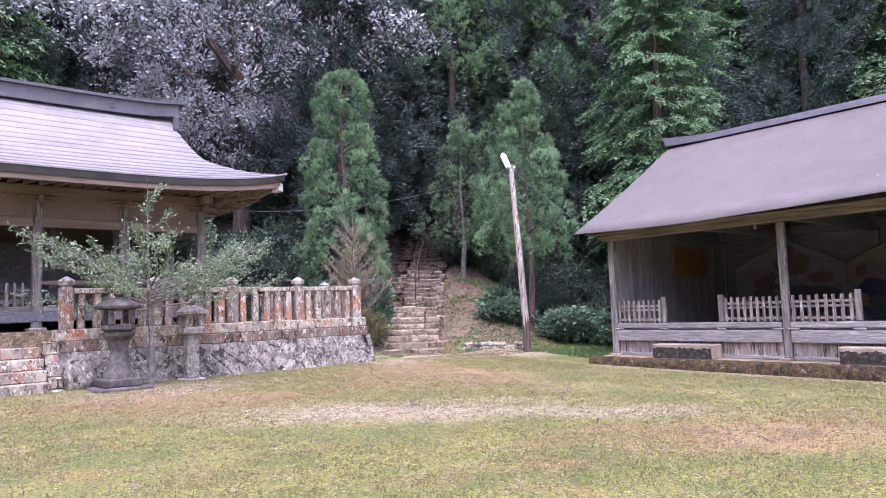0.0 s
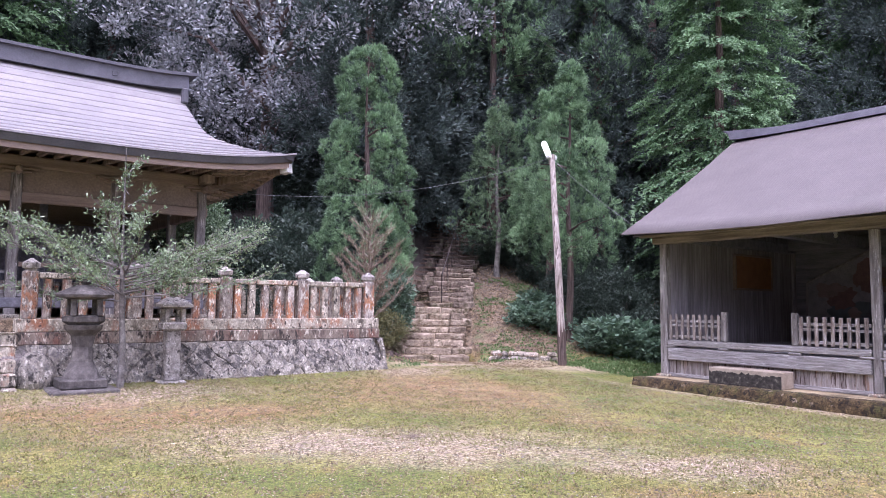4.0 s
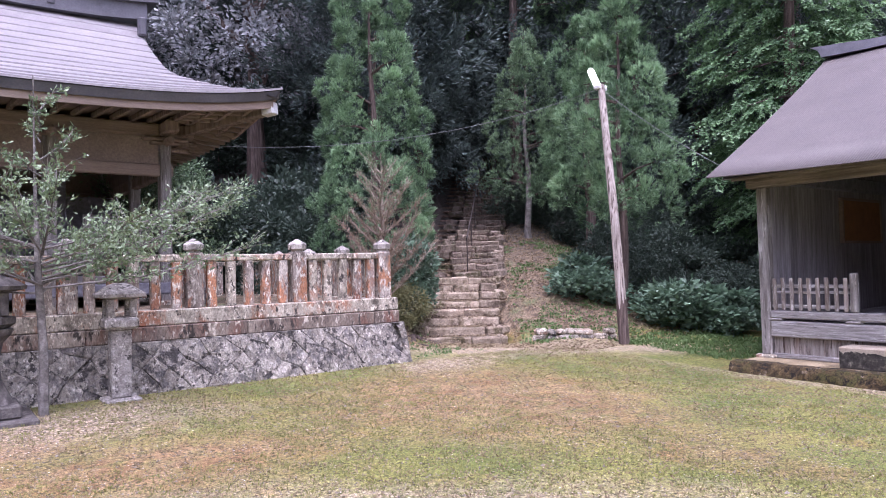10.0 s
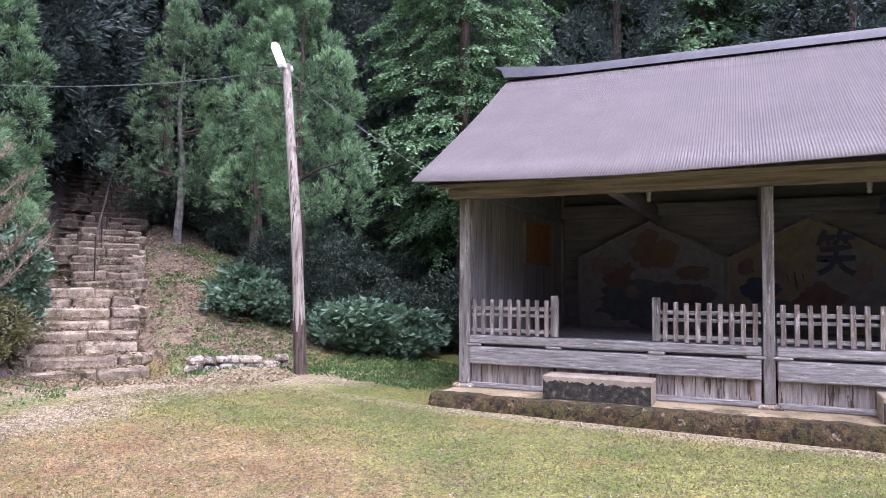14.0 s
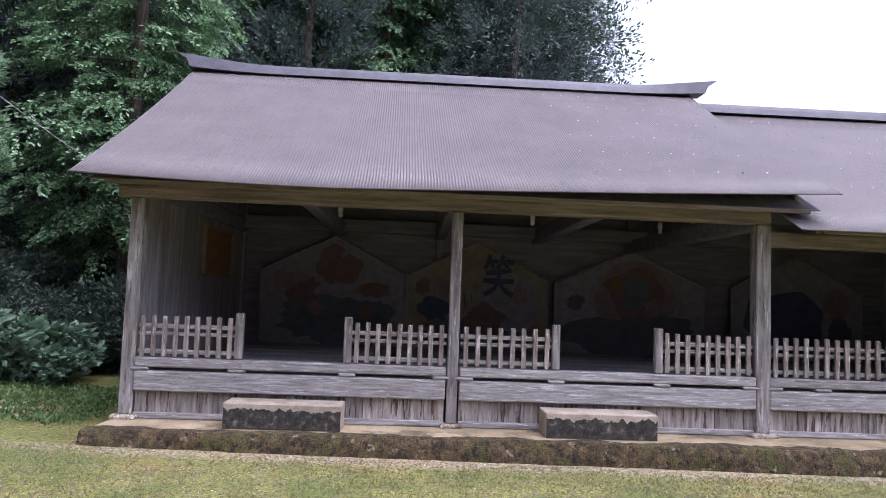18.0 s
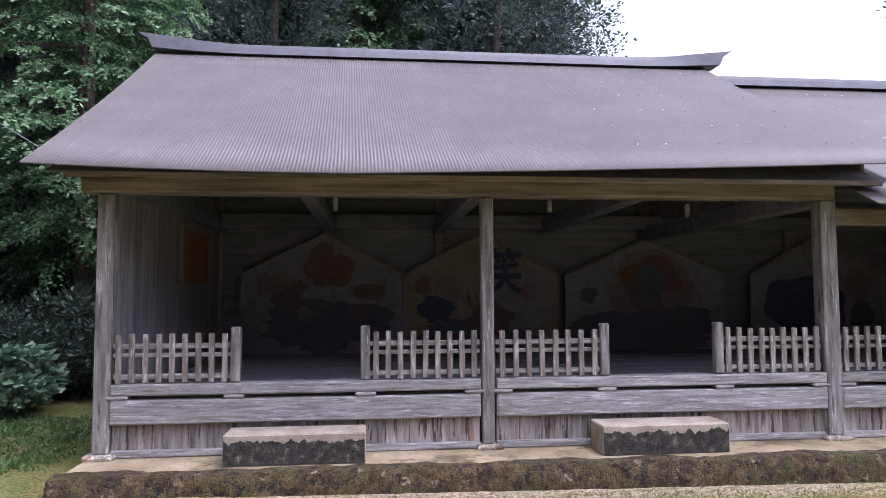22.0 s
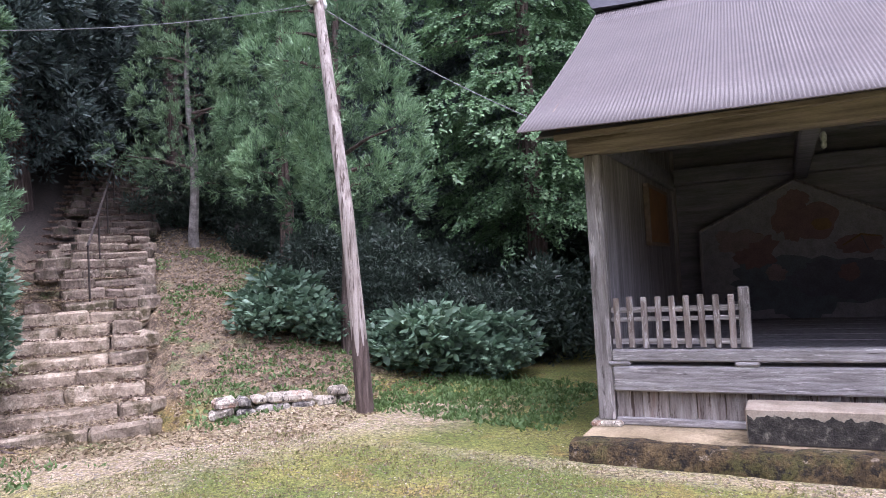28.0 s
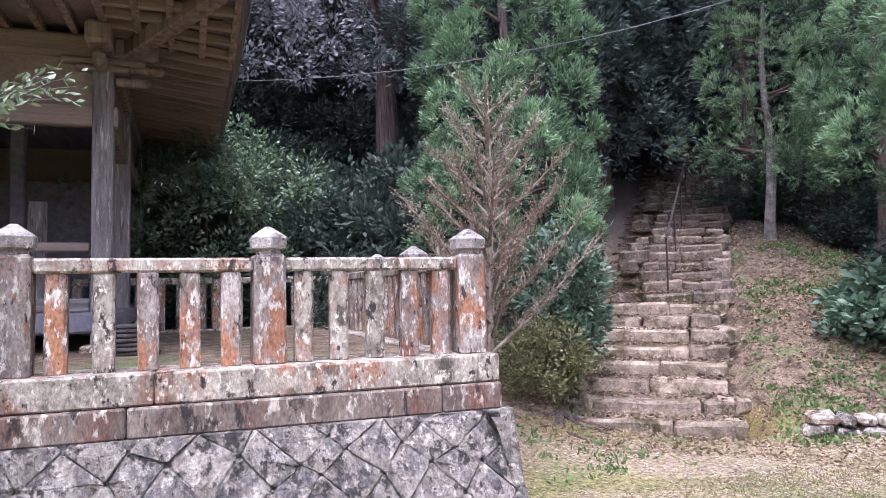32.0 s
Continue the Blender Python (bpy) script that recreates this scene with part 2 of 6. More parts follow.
CAP_STONE = mat("cap_granite", [(0.19, 0.17, 0.15), (0.32, 0.295, 0.265), (0.46, 0.43, 0.39)], 8, 0.92, 0.6, 50, extra=[((0.58, 0.55, 0.50), 20, 0.56, 0.62), ((0.06, 0.054, 0.048), 13, 0.56, 0.64)], grain=0.4)
# upper stair stones: litter and moss, and the wood's shade darkened into the colour
SHADED_STAIR = mat("shaded_litter_stair", [(0.05, 0.038, 0.03), (0.09, 0.069, 0.054), (0.145, 0.115, 0.092)], 4, 0.95, 1.0, 35, extra=[((0.05, 0.047, 0.022), 3.3, 0.50, 0.64)], spread=0.15, grain=0.4)
HALF_SHADED_STAIR = mat("half_shaded_mossy_stair", [(0.10, 0.077, 0.056), (0.195, 0.152, 0.114), (0.31, 0.252, 0.195)], 4, 0.95, 1.0, 35, extra=[((0.075, 0.066, 0.032), 3.3, 0.50, 0.64), ((0.36, 0.30, 0.23), 13, 0.58, 0.65)], spread=0.2, grain=0.42)
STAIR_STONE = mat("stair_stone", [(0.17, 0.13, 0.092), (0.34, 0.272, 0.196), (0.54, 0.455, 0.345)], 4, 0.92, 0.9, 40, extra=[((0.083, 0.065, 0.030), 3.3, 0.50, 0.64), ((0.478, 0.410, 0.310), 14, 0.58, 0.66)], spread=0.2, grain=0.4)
POLE_WOOD = mat("pole_wood", [(0.22, 0.18, 0.155), (0.38, 0.33, 0.29), (0.52, 0.465, 0.42)], 3, 0.9, 0.6, 45, (8, 8, 0.7), extra=[((0.10, 0.075, 0.06), 2.2, 0.55, 0.62)])
RUST = mat("rusty_iron", [(0.03, 0.024, 0.022), (0.055, 0.042, 0.036), (0.09, 0.066, 0.054)], 9, 0.8, 0.2, 60, metal=0.3)
CABLE = mat("cable", [(0.16, 0.16, 0.165), (0.24, 0.24, 0.25)], 3, 0.5, 0.0)
BARK = mat("bark", [(0.06, 0.042, 0.036), (0.125, 0.09, 0.076), (0.20, 0.155, 0.135)], 4, 0.95, 0.8, 40, (6, 6, 0.6))
PALE_BARK = mat("pale_bark", [(0.09, 0.08, 0.072), (0.18, 0.165, 0.15), (0.32, 0.30, 0.28)], 5, 0.95, 0.6, 40)
TWIG = mat("dry_twig", [(0.17, 0.132, 0.10), (0.30, 0.245, 0.195), (0.44, 0.375, 0.31)], 5, 0.95, 0.2, 40)
WHITE_PAINT = mat("white_enamel", [(0.62, 0.62, 0.60), (0.75, 0.75, 0.73)], 5, 0.4, 0.05)
CEDAR = leaf_mat("cedar_needles", (0.026, 0.066, 0.034), (0.34, 0.53, 0.28), 0.5, 0.3)
HINOKI = leaf_mat("cypress_sprays", (0.02, 0.06, 0.028), (0.28, 0.46, 0.22), 0.45, 0.3)
# dimmer copy of CEDAR: the wood's shade is in the needles' colour
SHADE_CEDAR = leaf_mat("shaded_cedar_needles", (0.03, 0.06, 0.034), (0.30, 0.45, 0.24), 0.5, 0.25)
# leaves of the wood, their colours darkened and blued for its shade and haze
SHADED_BUSH_LEAF = leaf_mat("shaded_understorey", (0.014, 0.028, 0.021), (0.085, 0.125, 0.088))
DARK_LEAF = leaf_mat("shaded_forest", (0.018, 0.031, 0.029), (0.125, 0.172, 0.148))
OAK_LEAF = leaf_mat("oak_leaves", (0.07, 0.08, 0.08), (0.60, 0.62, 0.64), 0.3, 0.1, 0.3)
CAMELLIA = leaf_mat("camellia_leaves", (0.025, 0.055, 0.034), (0.19, 0.29, 0.19), 0.34, 0.12)
SHRUB = leaf_mat("shrub_leaves", (0.03, 0.07, 0.042), (0.25, 0.38, 0.25), 0.5, 0.2)
BRIGHT_SHRUB = leaf_mat("fresh_shrub_leaves", (0.03, 0.065, 0.032), (0.24, 0.34, 0.19), 0.35, 0.2)
LITTER = leaf_mat("leaf_litter", (0.05, 0.035, 0.025), (0.19, 0.13, 0.095), 0.9, 0.1, 3)
FAR_WOOD = mat("far_wood", [(0.05, 0.10, 0.09), (0.09, 0.16, 0.14), (0.13, 0.20, 0.17)], 0.15, 0.95, 0.5, 1.2)
TURF = leaf_mat("turf_blades", (0.09, 0.10, 0.024), (0.30, 0.30, 0.10), 0.7, 0.2, 2)
WEED = leaf_mat("weed_leaves", (0.06, 0.11, 0.03), (0.17, 0.27, 0.09), 0.6, 0.25)
SMALL_LEAF = leaf_mat("small_tree_leaves", (0.045, 0.085, 0.038), (0.32, 0.42, 0.235), 0.38, 0.2)
DRY_LEAF = leaf_mat("dry_leaves", (0.10, 0.072, 0.04), (0.42, 0.33, 0.21), 0.8, 0.2, 3)
WITHERED = leaf_mat("withered_leaves", (0.11, 0.078, 0.054), (0.39, 0.295, 0.21), 0.8, 0.2, 3)
BROWN_GREEN = leaf_mat("azalea_leaves", (0.10, 0.10, 0.04), (0.30, 0.30, 0.14), 0.5, 0.2)


def emitter(name, color, strength):
    m = bpy.data.materials.new(name)
    m.use_nodes = True
    b = m.node_tree.nodes["Principled BSDF"]
    b.inputs["Emission Color"].default_value = (*color, 1)
    b.inputs["Emission Strength"].default_value = strength
    return m


LAMP_GLOW = emitter("lamp_tube_glow", (1.0, 0.98, 0.92), 3.0)


# ---- builders ----
def part(name, bm, material, parent=None, label=""):
    """Links a bmesh as one mesh object under a thing or a part."""
    me = bpy.data.meshes.new(name)
    bm.to_mesh(me)
    bm.free()
    me.materials.append(material)
    ob = new(name, me)
    ob.parent = parent
    if label:
        ob["label"] = label
    return ob


def piece(name, me, parent, m):
    """A piece on a mesh shared with its likes."""
    ob = new(name, me)
    ob.parent = parent
    ob.matrix_basis = m
    return ob


def thing(name, label, category, group="", kind="", at=(0, 0, 0)):
    ob = new(name)
    ob.location = at
    ob.empty_display_size = 0.2
    return tagged(ob, label, category, group, kind)


def box(x0, x1, y0, y1, z0, z1, bevel=0.012, bm=None):
    own = bm is None
    bm = bmesh.new() if own else bm
    made = bmesh.ops.create_cube(bm, size=1.0)["verts"]
    for v in made:
        v.co = Vector(((x0 + x1) / 2 + v.co.x * (x1 - x0), (y0 + y1) / 2 + v.co.y * (y1 - y0), (z0 + z1) / 2 + v.co.z * (z1 - z0)))
    if bevel:
        edges = list({e for v in made for e in v.link_edges})
        bmesh.ops.bevel(bm, geom=edges, offset=bevel, segments=1, affect="EDGES")
    return bm


def mesh_box(name, sx, sy, sz, material, bevel=0.012):
    """A shared mesh: a box on its base, centred in x and y."""
    bm = box(-sx / 2, sx / 2, -sy / 2, sy / 2, 0, sz, bevel)
    me = bpy.data.meshes.new(name)
    bm.to_mesh(me)
    bm.free()
    me.materials.append(material)
    return me


def thicken(bm, geom, thickness):
    bm.normal_update()
    bmesh.ops.solidify(bm, geom=geom, thickness=thickness)


def raw(name, verts, faces, material, parent=None, smooth=False):
    me = bpy.data.meshes.new(name)
    me.from_pydata([tuple(v) for v in verts], [], [tuple(f) for f in faces])
    me.materials.append(material)
    if smooth:
        me.polygons.foreach_set("use_smooth", [True] * len(me.polygons))
    ob = new(name, me)
    ob.parent = parent
    return ob


def tube(points, radii, sides=8, bm=None):
    """A tapered tube along a line of points."""
    bm = bmesh.new() if bm is None else bm
    pts = [Vector(p) for p in points]
    rings = []
    for i, p in enumerate(pts):
        d = (pts[min(i + 1, len(pts) - 1)] - pts[max(i - 1, 0)]).normalized()
        a = d.orthogonal().normalized() if abs(d.z) > 0.9 else d.cross(Vector((0, 0, 1))).normalized()
        b = d.cross(a)
        rings.append([bm.verts.new(p + (a * math.cos(k * math.tau / sides) + b * math.sin(k * math.tau / sides)) * radii[i]) for k in range(sides)])
    for r, s in zip(rings, rings[1:]):
        for k in range(sides):
            bm.faces.new((r[k], r[(k + 1) % sides], s[(k + 1) % sides], s[k]))
    bm.faces.new(rings[0][::-1])
    bm.faces.new(rings[-1])
    return bm


def lathe(profile, sides, bm=None, turn=0.0):
    """A solid turned from (radius, height) pairs, with that many sides."""
    bm = bmesh.new() if bm is None else bm
    rings = [[bm.verts.new((r * math.cos(turn + k * math.tau / sides), r * math.sin(turn + k * math.tau / sides), z)) for k in range(sides)] for r, z in profile]
    for r, s in zip(rings, rings[1:]):
        for k in range(sides):
            bm.faces.new((r[k], r[(k + 1) % sides], s[(k + 1) % sides], s[k]))
    bm.faces.new(rings[0][::-1])
    bm.faces.new(rings[-1])
    return bm


def leaves_mesh(name, centers, normals, lengths, widths, material, rng, droop=0.0, fold=0.15, face=None, tone=None):
    """Many small leaves, each a folded lozenge of two triangles pairs, as one mesh. Arrays of n."""
    n = len(centers)
    d = normals / np.maximum(np.linalg.norm(normals, axis=1, keepdims=True), 1e-6)
    d[:, 2] -= droop
    d /= np.maximum(np.linalg.norm(d, axis=1, keepdims=True), 1e-6)
    r = rng.normal(size=(n, 3)) if face is None else face
    s = np.cross(d, r)
    s /= np.maximum(np.linalg.norm(s, axis=1, keepdims=True), 1e-6)
    u = np.cross(s, d)
    L = lengths[:, None]
    W = widths[:, None]
    v = np.empty((n, 4, 3))
    v[:, 0] = centers
    v[:, 1] = centers + d * L * 0.5 + s * W * 0.5 + u * W * fold
    v[:, 2] = centers + d * L
    v[:, 3] = centers + d * L * 0.5 - s * W * 0.5 + u * W * fold
    me = bpy.data.meshes.new(name)
    me.vertices.add(n * 4)
    me.vertices.foreach_set("co", v.reshape(-1))
    me.loops.add(n * 6)
    base = np.arange(n)[:, None] * 4
    me.loops.foreach_set("vertex_index", (base + np.array([[0, 1, 2, 0, 2, 3]])).reshape(-1))
    me.polygons.add(n * 2)
    me.polygons.foreach_set("loop_start", np.arange(n * 2) * 3)
    me.update(calc_edges=True)
    tip = me.attributes.new("tip", "FLOAT", "POINT")
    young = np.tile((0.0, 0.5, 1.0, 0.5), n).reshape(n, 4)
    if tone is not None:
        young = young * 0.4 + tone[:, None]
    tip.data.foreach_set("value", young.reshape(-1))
    me.materials.append(material)
    return me

# ---- ground ----
UX, UY = 0.61, 0.792          # the way in which the stone stairs climb
FOOT = Vector((11.23, 14.53))  # middle of the lowest stair


def smooth(a, b, v):
    t = min(max((v - a) / (b - a), 0.0), 1.0)
    return t * t * (3 - 2 * t)


def court(x, y):
    """Height of the court."""
    return -0.06 * smooth(10.5, 12.3, x) - 0.12 + 0.0115 * min(max(y, -8), 10) + 0.14 * smooth(9.5, 13.2, y) + 0.025 * noise.noise((x * 0.25, y * 0.25, 0.3))


def climb(s):
    """Height of the stairs' line, s metres past their foot."""
    if s <= 0:
        return 0.0
    return 0.42 * s if s < 13.2 else 5.54 + 0.12 * (s - 13.2)


def veer(s):
    """How far the upper stairs have swung aside, s metres past their foot."""
    return 0.105 * max(0.0, s - 3.3)


def height(x, y):
    z = court(x, y)
    s = (x - FOOT.x) * UX + (y - FOOT.y) * UY
    side = (x - FOOT.x) * UY - (y - FOOT.y) * UX
    hill = climb(s - 0.1) * smooth(11.2, 15.5, y) * max(0.45, 1 - 0.12 * max(0.0, side - 1.0))
    # the bank beside the hall, and the slope behind it
    bank = smooth(0.9, 2.2, side) * smooth(-0.9, 0.6, s) * 0.22 * smooth(12.3, 14.2, y)
    bank += 0.42 * math.exp(-((x - 9.35) ** 2 / 0.2 + (y - 14.8) ** 2 / 0.6)) + 0.36 * math.exp(-((x - 10.3) ** 2 + (y - 15.5) ** 2) / 0.32)
    behind = 0.36 * max(0.0, x - 23.5)
    back = 0.42 * max(0.0, y - 19.3) if x < 9 else 0.0
    left = 0.5 * max(0.0, -x - 14)
    rough = 0.10 * noise.noise((x * 0.6, y * 0.6, 2.0)) * smooth(0.4, 2.5, s)
    z = z + max(hill, behind, back, left) + bank + rough
    if abs(side - veer(s)) < 0.95 and 0 < s < 13.4:
        z -= 0.22
    return min(z, 45.0)


def lines(fine0, fine1, step, far):
    v = list(np.arange(fine0, fine1 + 1e-6, step))
    g, d = step, fine1
    while d < far:
        g *= 1.35
        d += g
        v.append(d)
    g, d = step, fine0
    while d > -far:
        g *= 1.35
        d -= g
        v.insert(0, d)
    return v


gx, gy = lines(-4, 24, 0.3, 900), lines(-4, 26, 0.3, 900)
gverts = [(x, y, height(x, y)) for y in gy for x in gx]
nx = len(gx)
gfaces = [(j * nx + i, j * nx + i + 1, (j + 1) * nx + i + 1, (j + 1) * nx + i) for j in range(len(gy) - 1) for i in range(nx - 1)]


def ground_material():
    m = bpy.data.materials.new("court_ground")
    m.use_nodes = True
    nt = m.node_tree
    N, L = nt.nodes.new, nt.links.new
    bsdf = nt.nodes["Principled BSDF"]
    bsdf.inputs["Roughness"].default_value = 0.95
    pos = N("ShaderNodeNewGeometry").outputs["Position"]

    def noi(scale, detail=5, off=0.0, rough=0.6):
        n = N("ShaderNodeTexNoise")
        n.inputs["Scale"].default_value, n.inputs["Detail"].default_value, n.inputs["Roughness"].default_value = scale, detail, rough
        a = N("ShaderNodeVectorMath")
        a.operation = "ADD"
        a.inputs[1].default_value = (off, off * 1.7, 0)
        L(pos, a.inputs[0])
        L(a.outputs[0], n.inputs["Vector"])
        return n.outputs[0]

    def rng_(v, a, b, c=0.0, d=1.0):
        r = N("ShaderNodeMapRange")
        for i, q in enumerate((a, b, c, d)):
            r.inputs[i + 1].default_value = q
        L(v, r.inputs[0])
        return r.outputs[0]

    def mix(f, a, b):
        x = N("ShaderNodeMix")
        x.data_type = "RGBA"
        L(f, x.inputs["Factor"])
        for s, q in (("A", a), ("B", b)):
            if isinstance(q, tuple):
                x.inputs[s].default_value = (*q, 1)
            else:
                L(q, x.inputs[s])
        return x.outputs["Result"]

    def op(kind, a, b):
        x = N("ShaderNodeMath")
        x.operation = kind
        x.use_clamp = True
        for i, q in enumerate((a, b)):
            if isinstance(q, float):
                x.inputs[i].default_value = q
            else:
                L(q, x.inputs[i])
        return x.outputs[0]

    def patch(cx, cy, rx, ry, turn, edge=0.8):
        """1 inside an uneven oval of bare gravel."""
        mp = N("ShaderNodeMapping")
        mp.vector_type = "TEXTURE"
        mp.inputs["Location"].default_value = (cx, cy, 0)
        mp.inputs["Rotation"].default_value = (0, 0, radians(turn))
        mp.inputs["Scale"].default_value = (rx, ry, 1000)
        L(pos, mp.inputs[0])
        ln = N("ShaderNodeVectorMath")
        ln.operation = "LENGTH"
        L(mp.outputs[0], ln.inputs[0])
        wob = N("ShaderNodeMath")
        wob.operation = "MULTIPLY_ADD"
        L(noi(1.3, 6, cx), wob.inputs[0])
        wob.inputs[1].default_value = 1.5
        L(ln.outputs["Value"], wob.inputs[2])
        return rng_(wob.outputs[0], 1.25, 2.15, 1.0, 0.0)

    green = mix(rng_(noi(0.9, 6, 3), 0.38, 0.62), (0.115, 0.142, 0.028), (0.225, 0.215, 0.055))
    brown = mix(rng_(noi(2.2, 6, 9), 0.4, 0.62), (0.21, 0.12, 0.052), (0.29, 0.20, 0.095))
    zone = rng_(noi(0.42, 6, 5), 0.54, 0.66, 0.0, 0.8)
    for args in BROWN_ZONES:
        zone = op("MAXIMUM", zone, patch(*args))
    lawn = op("MAXIMUM", patch(11.0, 5.5, 1.3, 5.5, 0), patch(7.0, 12.7, 1.7, 0.6, 5))
    zone = op("SUBTRACT", zone, lawn)
    zone = op("MULTIPLY", zone, rng_(noi(5, 6, 12, 0.75), 0.36, 0.56, 0.35, 1.0))
    col = mix(zone, green, brown)
    col = mix(op("MULTIPLY", rng_(noi(1.6, 6, 21), 0.56, 0.66), 0.38), col, (0.29, 0.155, 0.055))
    bare = None
    for args in PATCHES:
        p = patch(*args)
        bare = p if bare is None else op("MAXIMUM", bare, p)
    bare = op("MULTIPLY", bare, rng_(noi(14, 6, 2, 0.8), 0.38, 0.56, 0.15, 1.0))
    gravel = mix(rng_(noi(45, 3, 4), 0.35, 0.68), (0.235, 0.17, 0.112), (0.53, 0.43, 0.325))
    col = mix(bare, col, gravel)
    # stray pale pebbles and dark specks in the turf
    vor = N("ShaderNodeTexVoronoi")
    vor.inputs["Scale"].default_value = 26
    L(pos, vor.inputs["Vector"])
    peb = op("MULTIPLY", rng_(vor.outputs["Distance"], 0.18, 0.24, 1.0, 0.0), rng_(noi(3.1, 3, 14), 0.50, 0.62))
    col = mix(peb, col, (0.48, 0.42, 0.36))
    dot = N("ShaderNodeTexVoronoi")
    dot.inputs["Scale"].default_value = 19
    shifted = N("ShaderNodeVectorMath")
    shifted.operation = "ADD"
    shifted.inputs[1].default_value = (3.3, 1.7, 0)
    L(pos, shifted.inputs[0])
    L(shifted.outputs[0], dot.inputs["Vector"])
    col = mix(op("MULTIPLY", rng_(dot.outputs["Distance"], 0.24, 0.36, 0.92, 0.0), rng_(noi(2.3, 4, 17), 0.36, 0.54)), col, (0.075, 0.062, 0.022))
    # leaf litter and bare earth on the slope
    sep = N("ShaderNodeSeparateXYZ")
    L(pos, sep.inputs[0])
    slope = rng_(sep.outputs["Z"], 0.19, 0.34)
    litter = mix(rng_(noi(7, 6, 8), 0.36, 0.64), (0.085, 0.06, 0.04), (0.28, 0.21, 0.135))
    moss = mix(rng_(noi(1.1, 6, 31), 0.54, 0.66), litter, (0.13, 0.16, 0.06))
    # higher up, the wood's shade is painted in as near-black ground
    deep = mix(rng_(sep.outputs['Z'], 1.4, 2.6), moss, (0.05, 0.04, 0.033))
    col = mix(slope, col, deep)
    val = rng_(noi(24, 6, 1, 0.85), 0.34, 0.66, 0.28, 1.62)
    crumb = N("ShaderNodeMath")
    crumb.operation = "MULTIPLY"
    L(val, crumb.inputs[0])
    L(rng_(noi(85, 4, 6, 0.8), 0.36, 0.64, 0.35, 1.65), crumb.inputs[1])
    sc = N("ShaderNodeVectorMath")
    sc.operation = "SCALE"
    L(col, sc.inputs[0])
    L(crumb.outputs[0], sc.inputs["Scale"])
    L(sc.outputs[0], bsdf.inputs["Base Color"])
    b = N("ShaderNodeBump")
    b.inputs["Strength"].default_value, b.inputs["Distance"].default_value = 0.7, 0.03
    L(noi(34, 6, 0, 0.75), b.inputs["Height"])
    L(b.outputs[0], bsdf.inputs["Normal"])
    return m


# centre, half-axes and turn of the brown dry zones, and of the bare gravel patches
BROWN_ZONES = [(8.5, 10.6, 2.6, 1.9, -45), (7.0, 3.9, 1.6, 0.8, -40), (4.6, 10.2, 1.8, 0.9, 0), (3.2, 11.2, 1.5, 0.8, 0)]
PATCHES = [(5.75, 7.75, 2.3, 0.8, -40), (7.4, 5.5, 0.95, 0.45, -40), (4.4, 12.0, 1.5, 0.75, 0), (12.28, 6.0, 0.20, 5.0, 0),
           (13.4, 12.0, 1.3, 0.6, -20), (11.0, 13.3, 2.4, 0.75, -30), (9.6, 12.6, 1.2, 0.5, 10), (12.7, 13.1, 1.5, 0.6, -30)]
GROUND = ground_material()
ground = raw("ground", gverts, gfaces, GROUND, smooth=True)
tagged(ground, "mossy grass court with pale gravel patches rising into a leaf-strewn slope", "ground", kind="structure")

# raised ground inside the stone fence
terrace = part("terrace", box(-9, 8.72, 13.62, 18.6, -0.3, 1.06, 0), GROUND)
tagged(terrace, "raised earth terrace behind the stone retaining wall", "terrace", kind="structure")

# ---- open hall with a sheet roof ----
HX = 13.27                    # front line of posts
HALL_BACK = 18.2
POSTS = [9.87, 6.22, 2.59, -0.10]
END = -2.45                   # end wall of the wing
FLOOR = 0.62
hall = thing("open_hall", "open-fronted weathered grey timber hall under a brown corrugated roof", "hall", kind="", at=(HX, 2.59, 0.075))
hall_at = Matrix.Translation(hall.location).inverted()


def hall_part(name, bm, material, label="", parent=None):
    bm.transform(hall_at)
    return part(name, bm, material, parent or hall, label)


plinth = part("plinth", box(12.5, 20.5, -4.2, 10.0, -0.3, 0.075, 0.02), PLINTH_TOP)
tagged(plinth, "low mossy concrete plinth under the open hall", "plinth", kind="structure")
# front kerb of the plinth, uneven and mossy
rk = random.Random(4)
kv, kf = [], []
steps_y = 620
for j in range(steps_y + 1):
    y = 10.02 - 14.25 * j / steps_y
    a, b = noise.noise((y * 1.3, 2.0, 0)), noise.noise((y * 4.0, 5.0, 0))
    inner = 12.72 + 0.13 * a + 0.05 * b
    for i, (x, z) in enumerate(((12.42, -0.3), (12.42, -0.06), (12.44, 0.015), (12.475, 0.075), (12.53, 0.092), (inner - 0.06, 0.088), (inner, 0.066))):
        q = 0.034 * noise.noise((y * 3 + i, i * 2.3, 1)) + 0.02 * noise.noise((y * 9, i * 3.1, 4)) + 0.008 * noise.noise((y * 27, i * 5.1, 8))
        kv.append((x + q * (i < 5), y, z + 0.5 * q * (0 < i < 6)))
for j in range(steps_y):
    for i in range(6):
        q = j * 7 + i
        kf.append((q, q + 7, q + 8, q + 1))
kerb = raw("mossy_kerb", kv, kf, MOSSY, plinth, smooth=True)
kerb["label"] = "brown moss grown over the plinth's front edge"

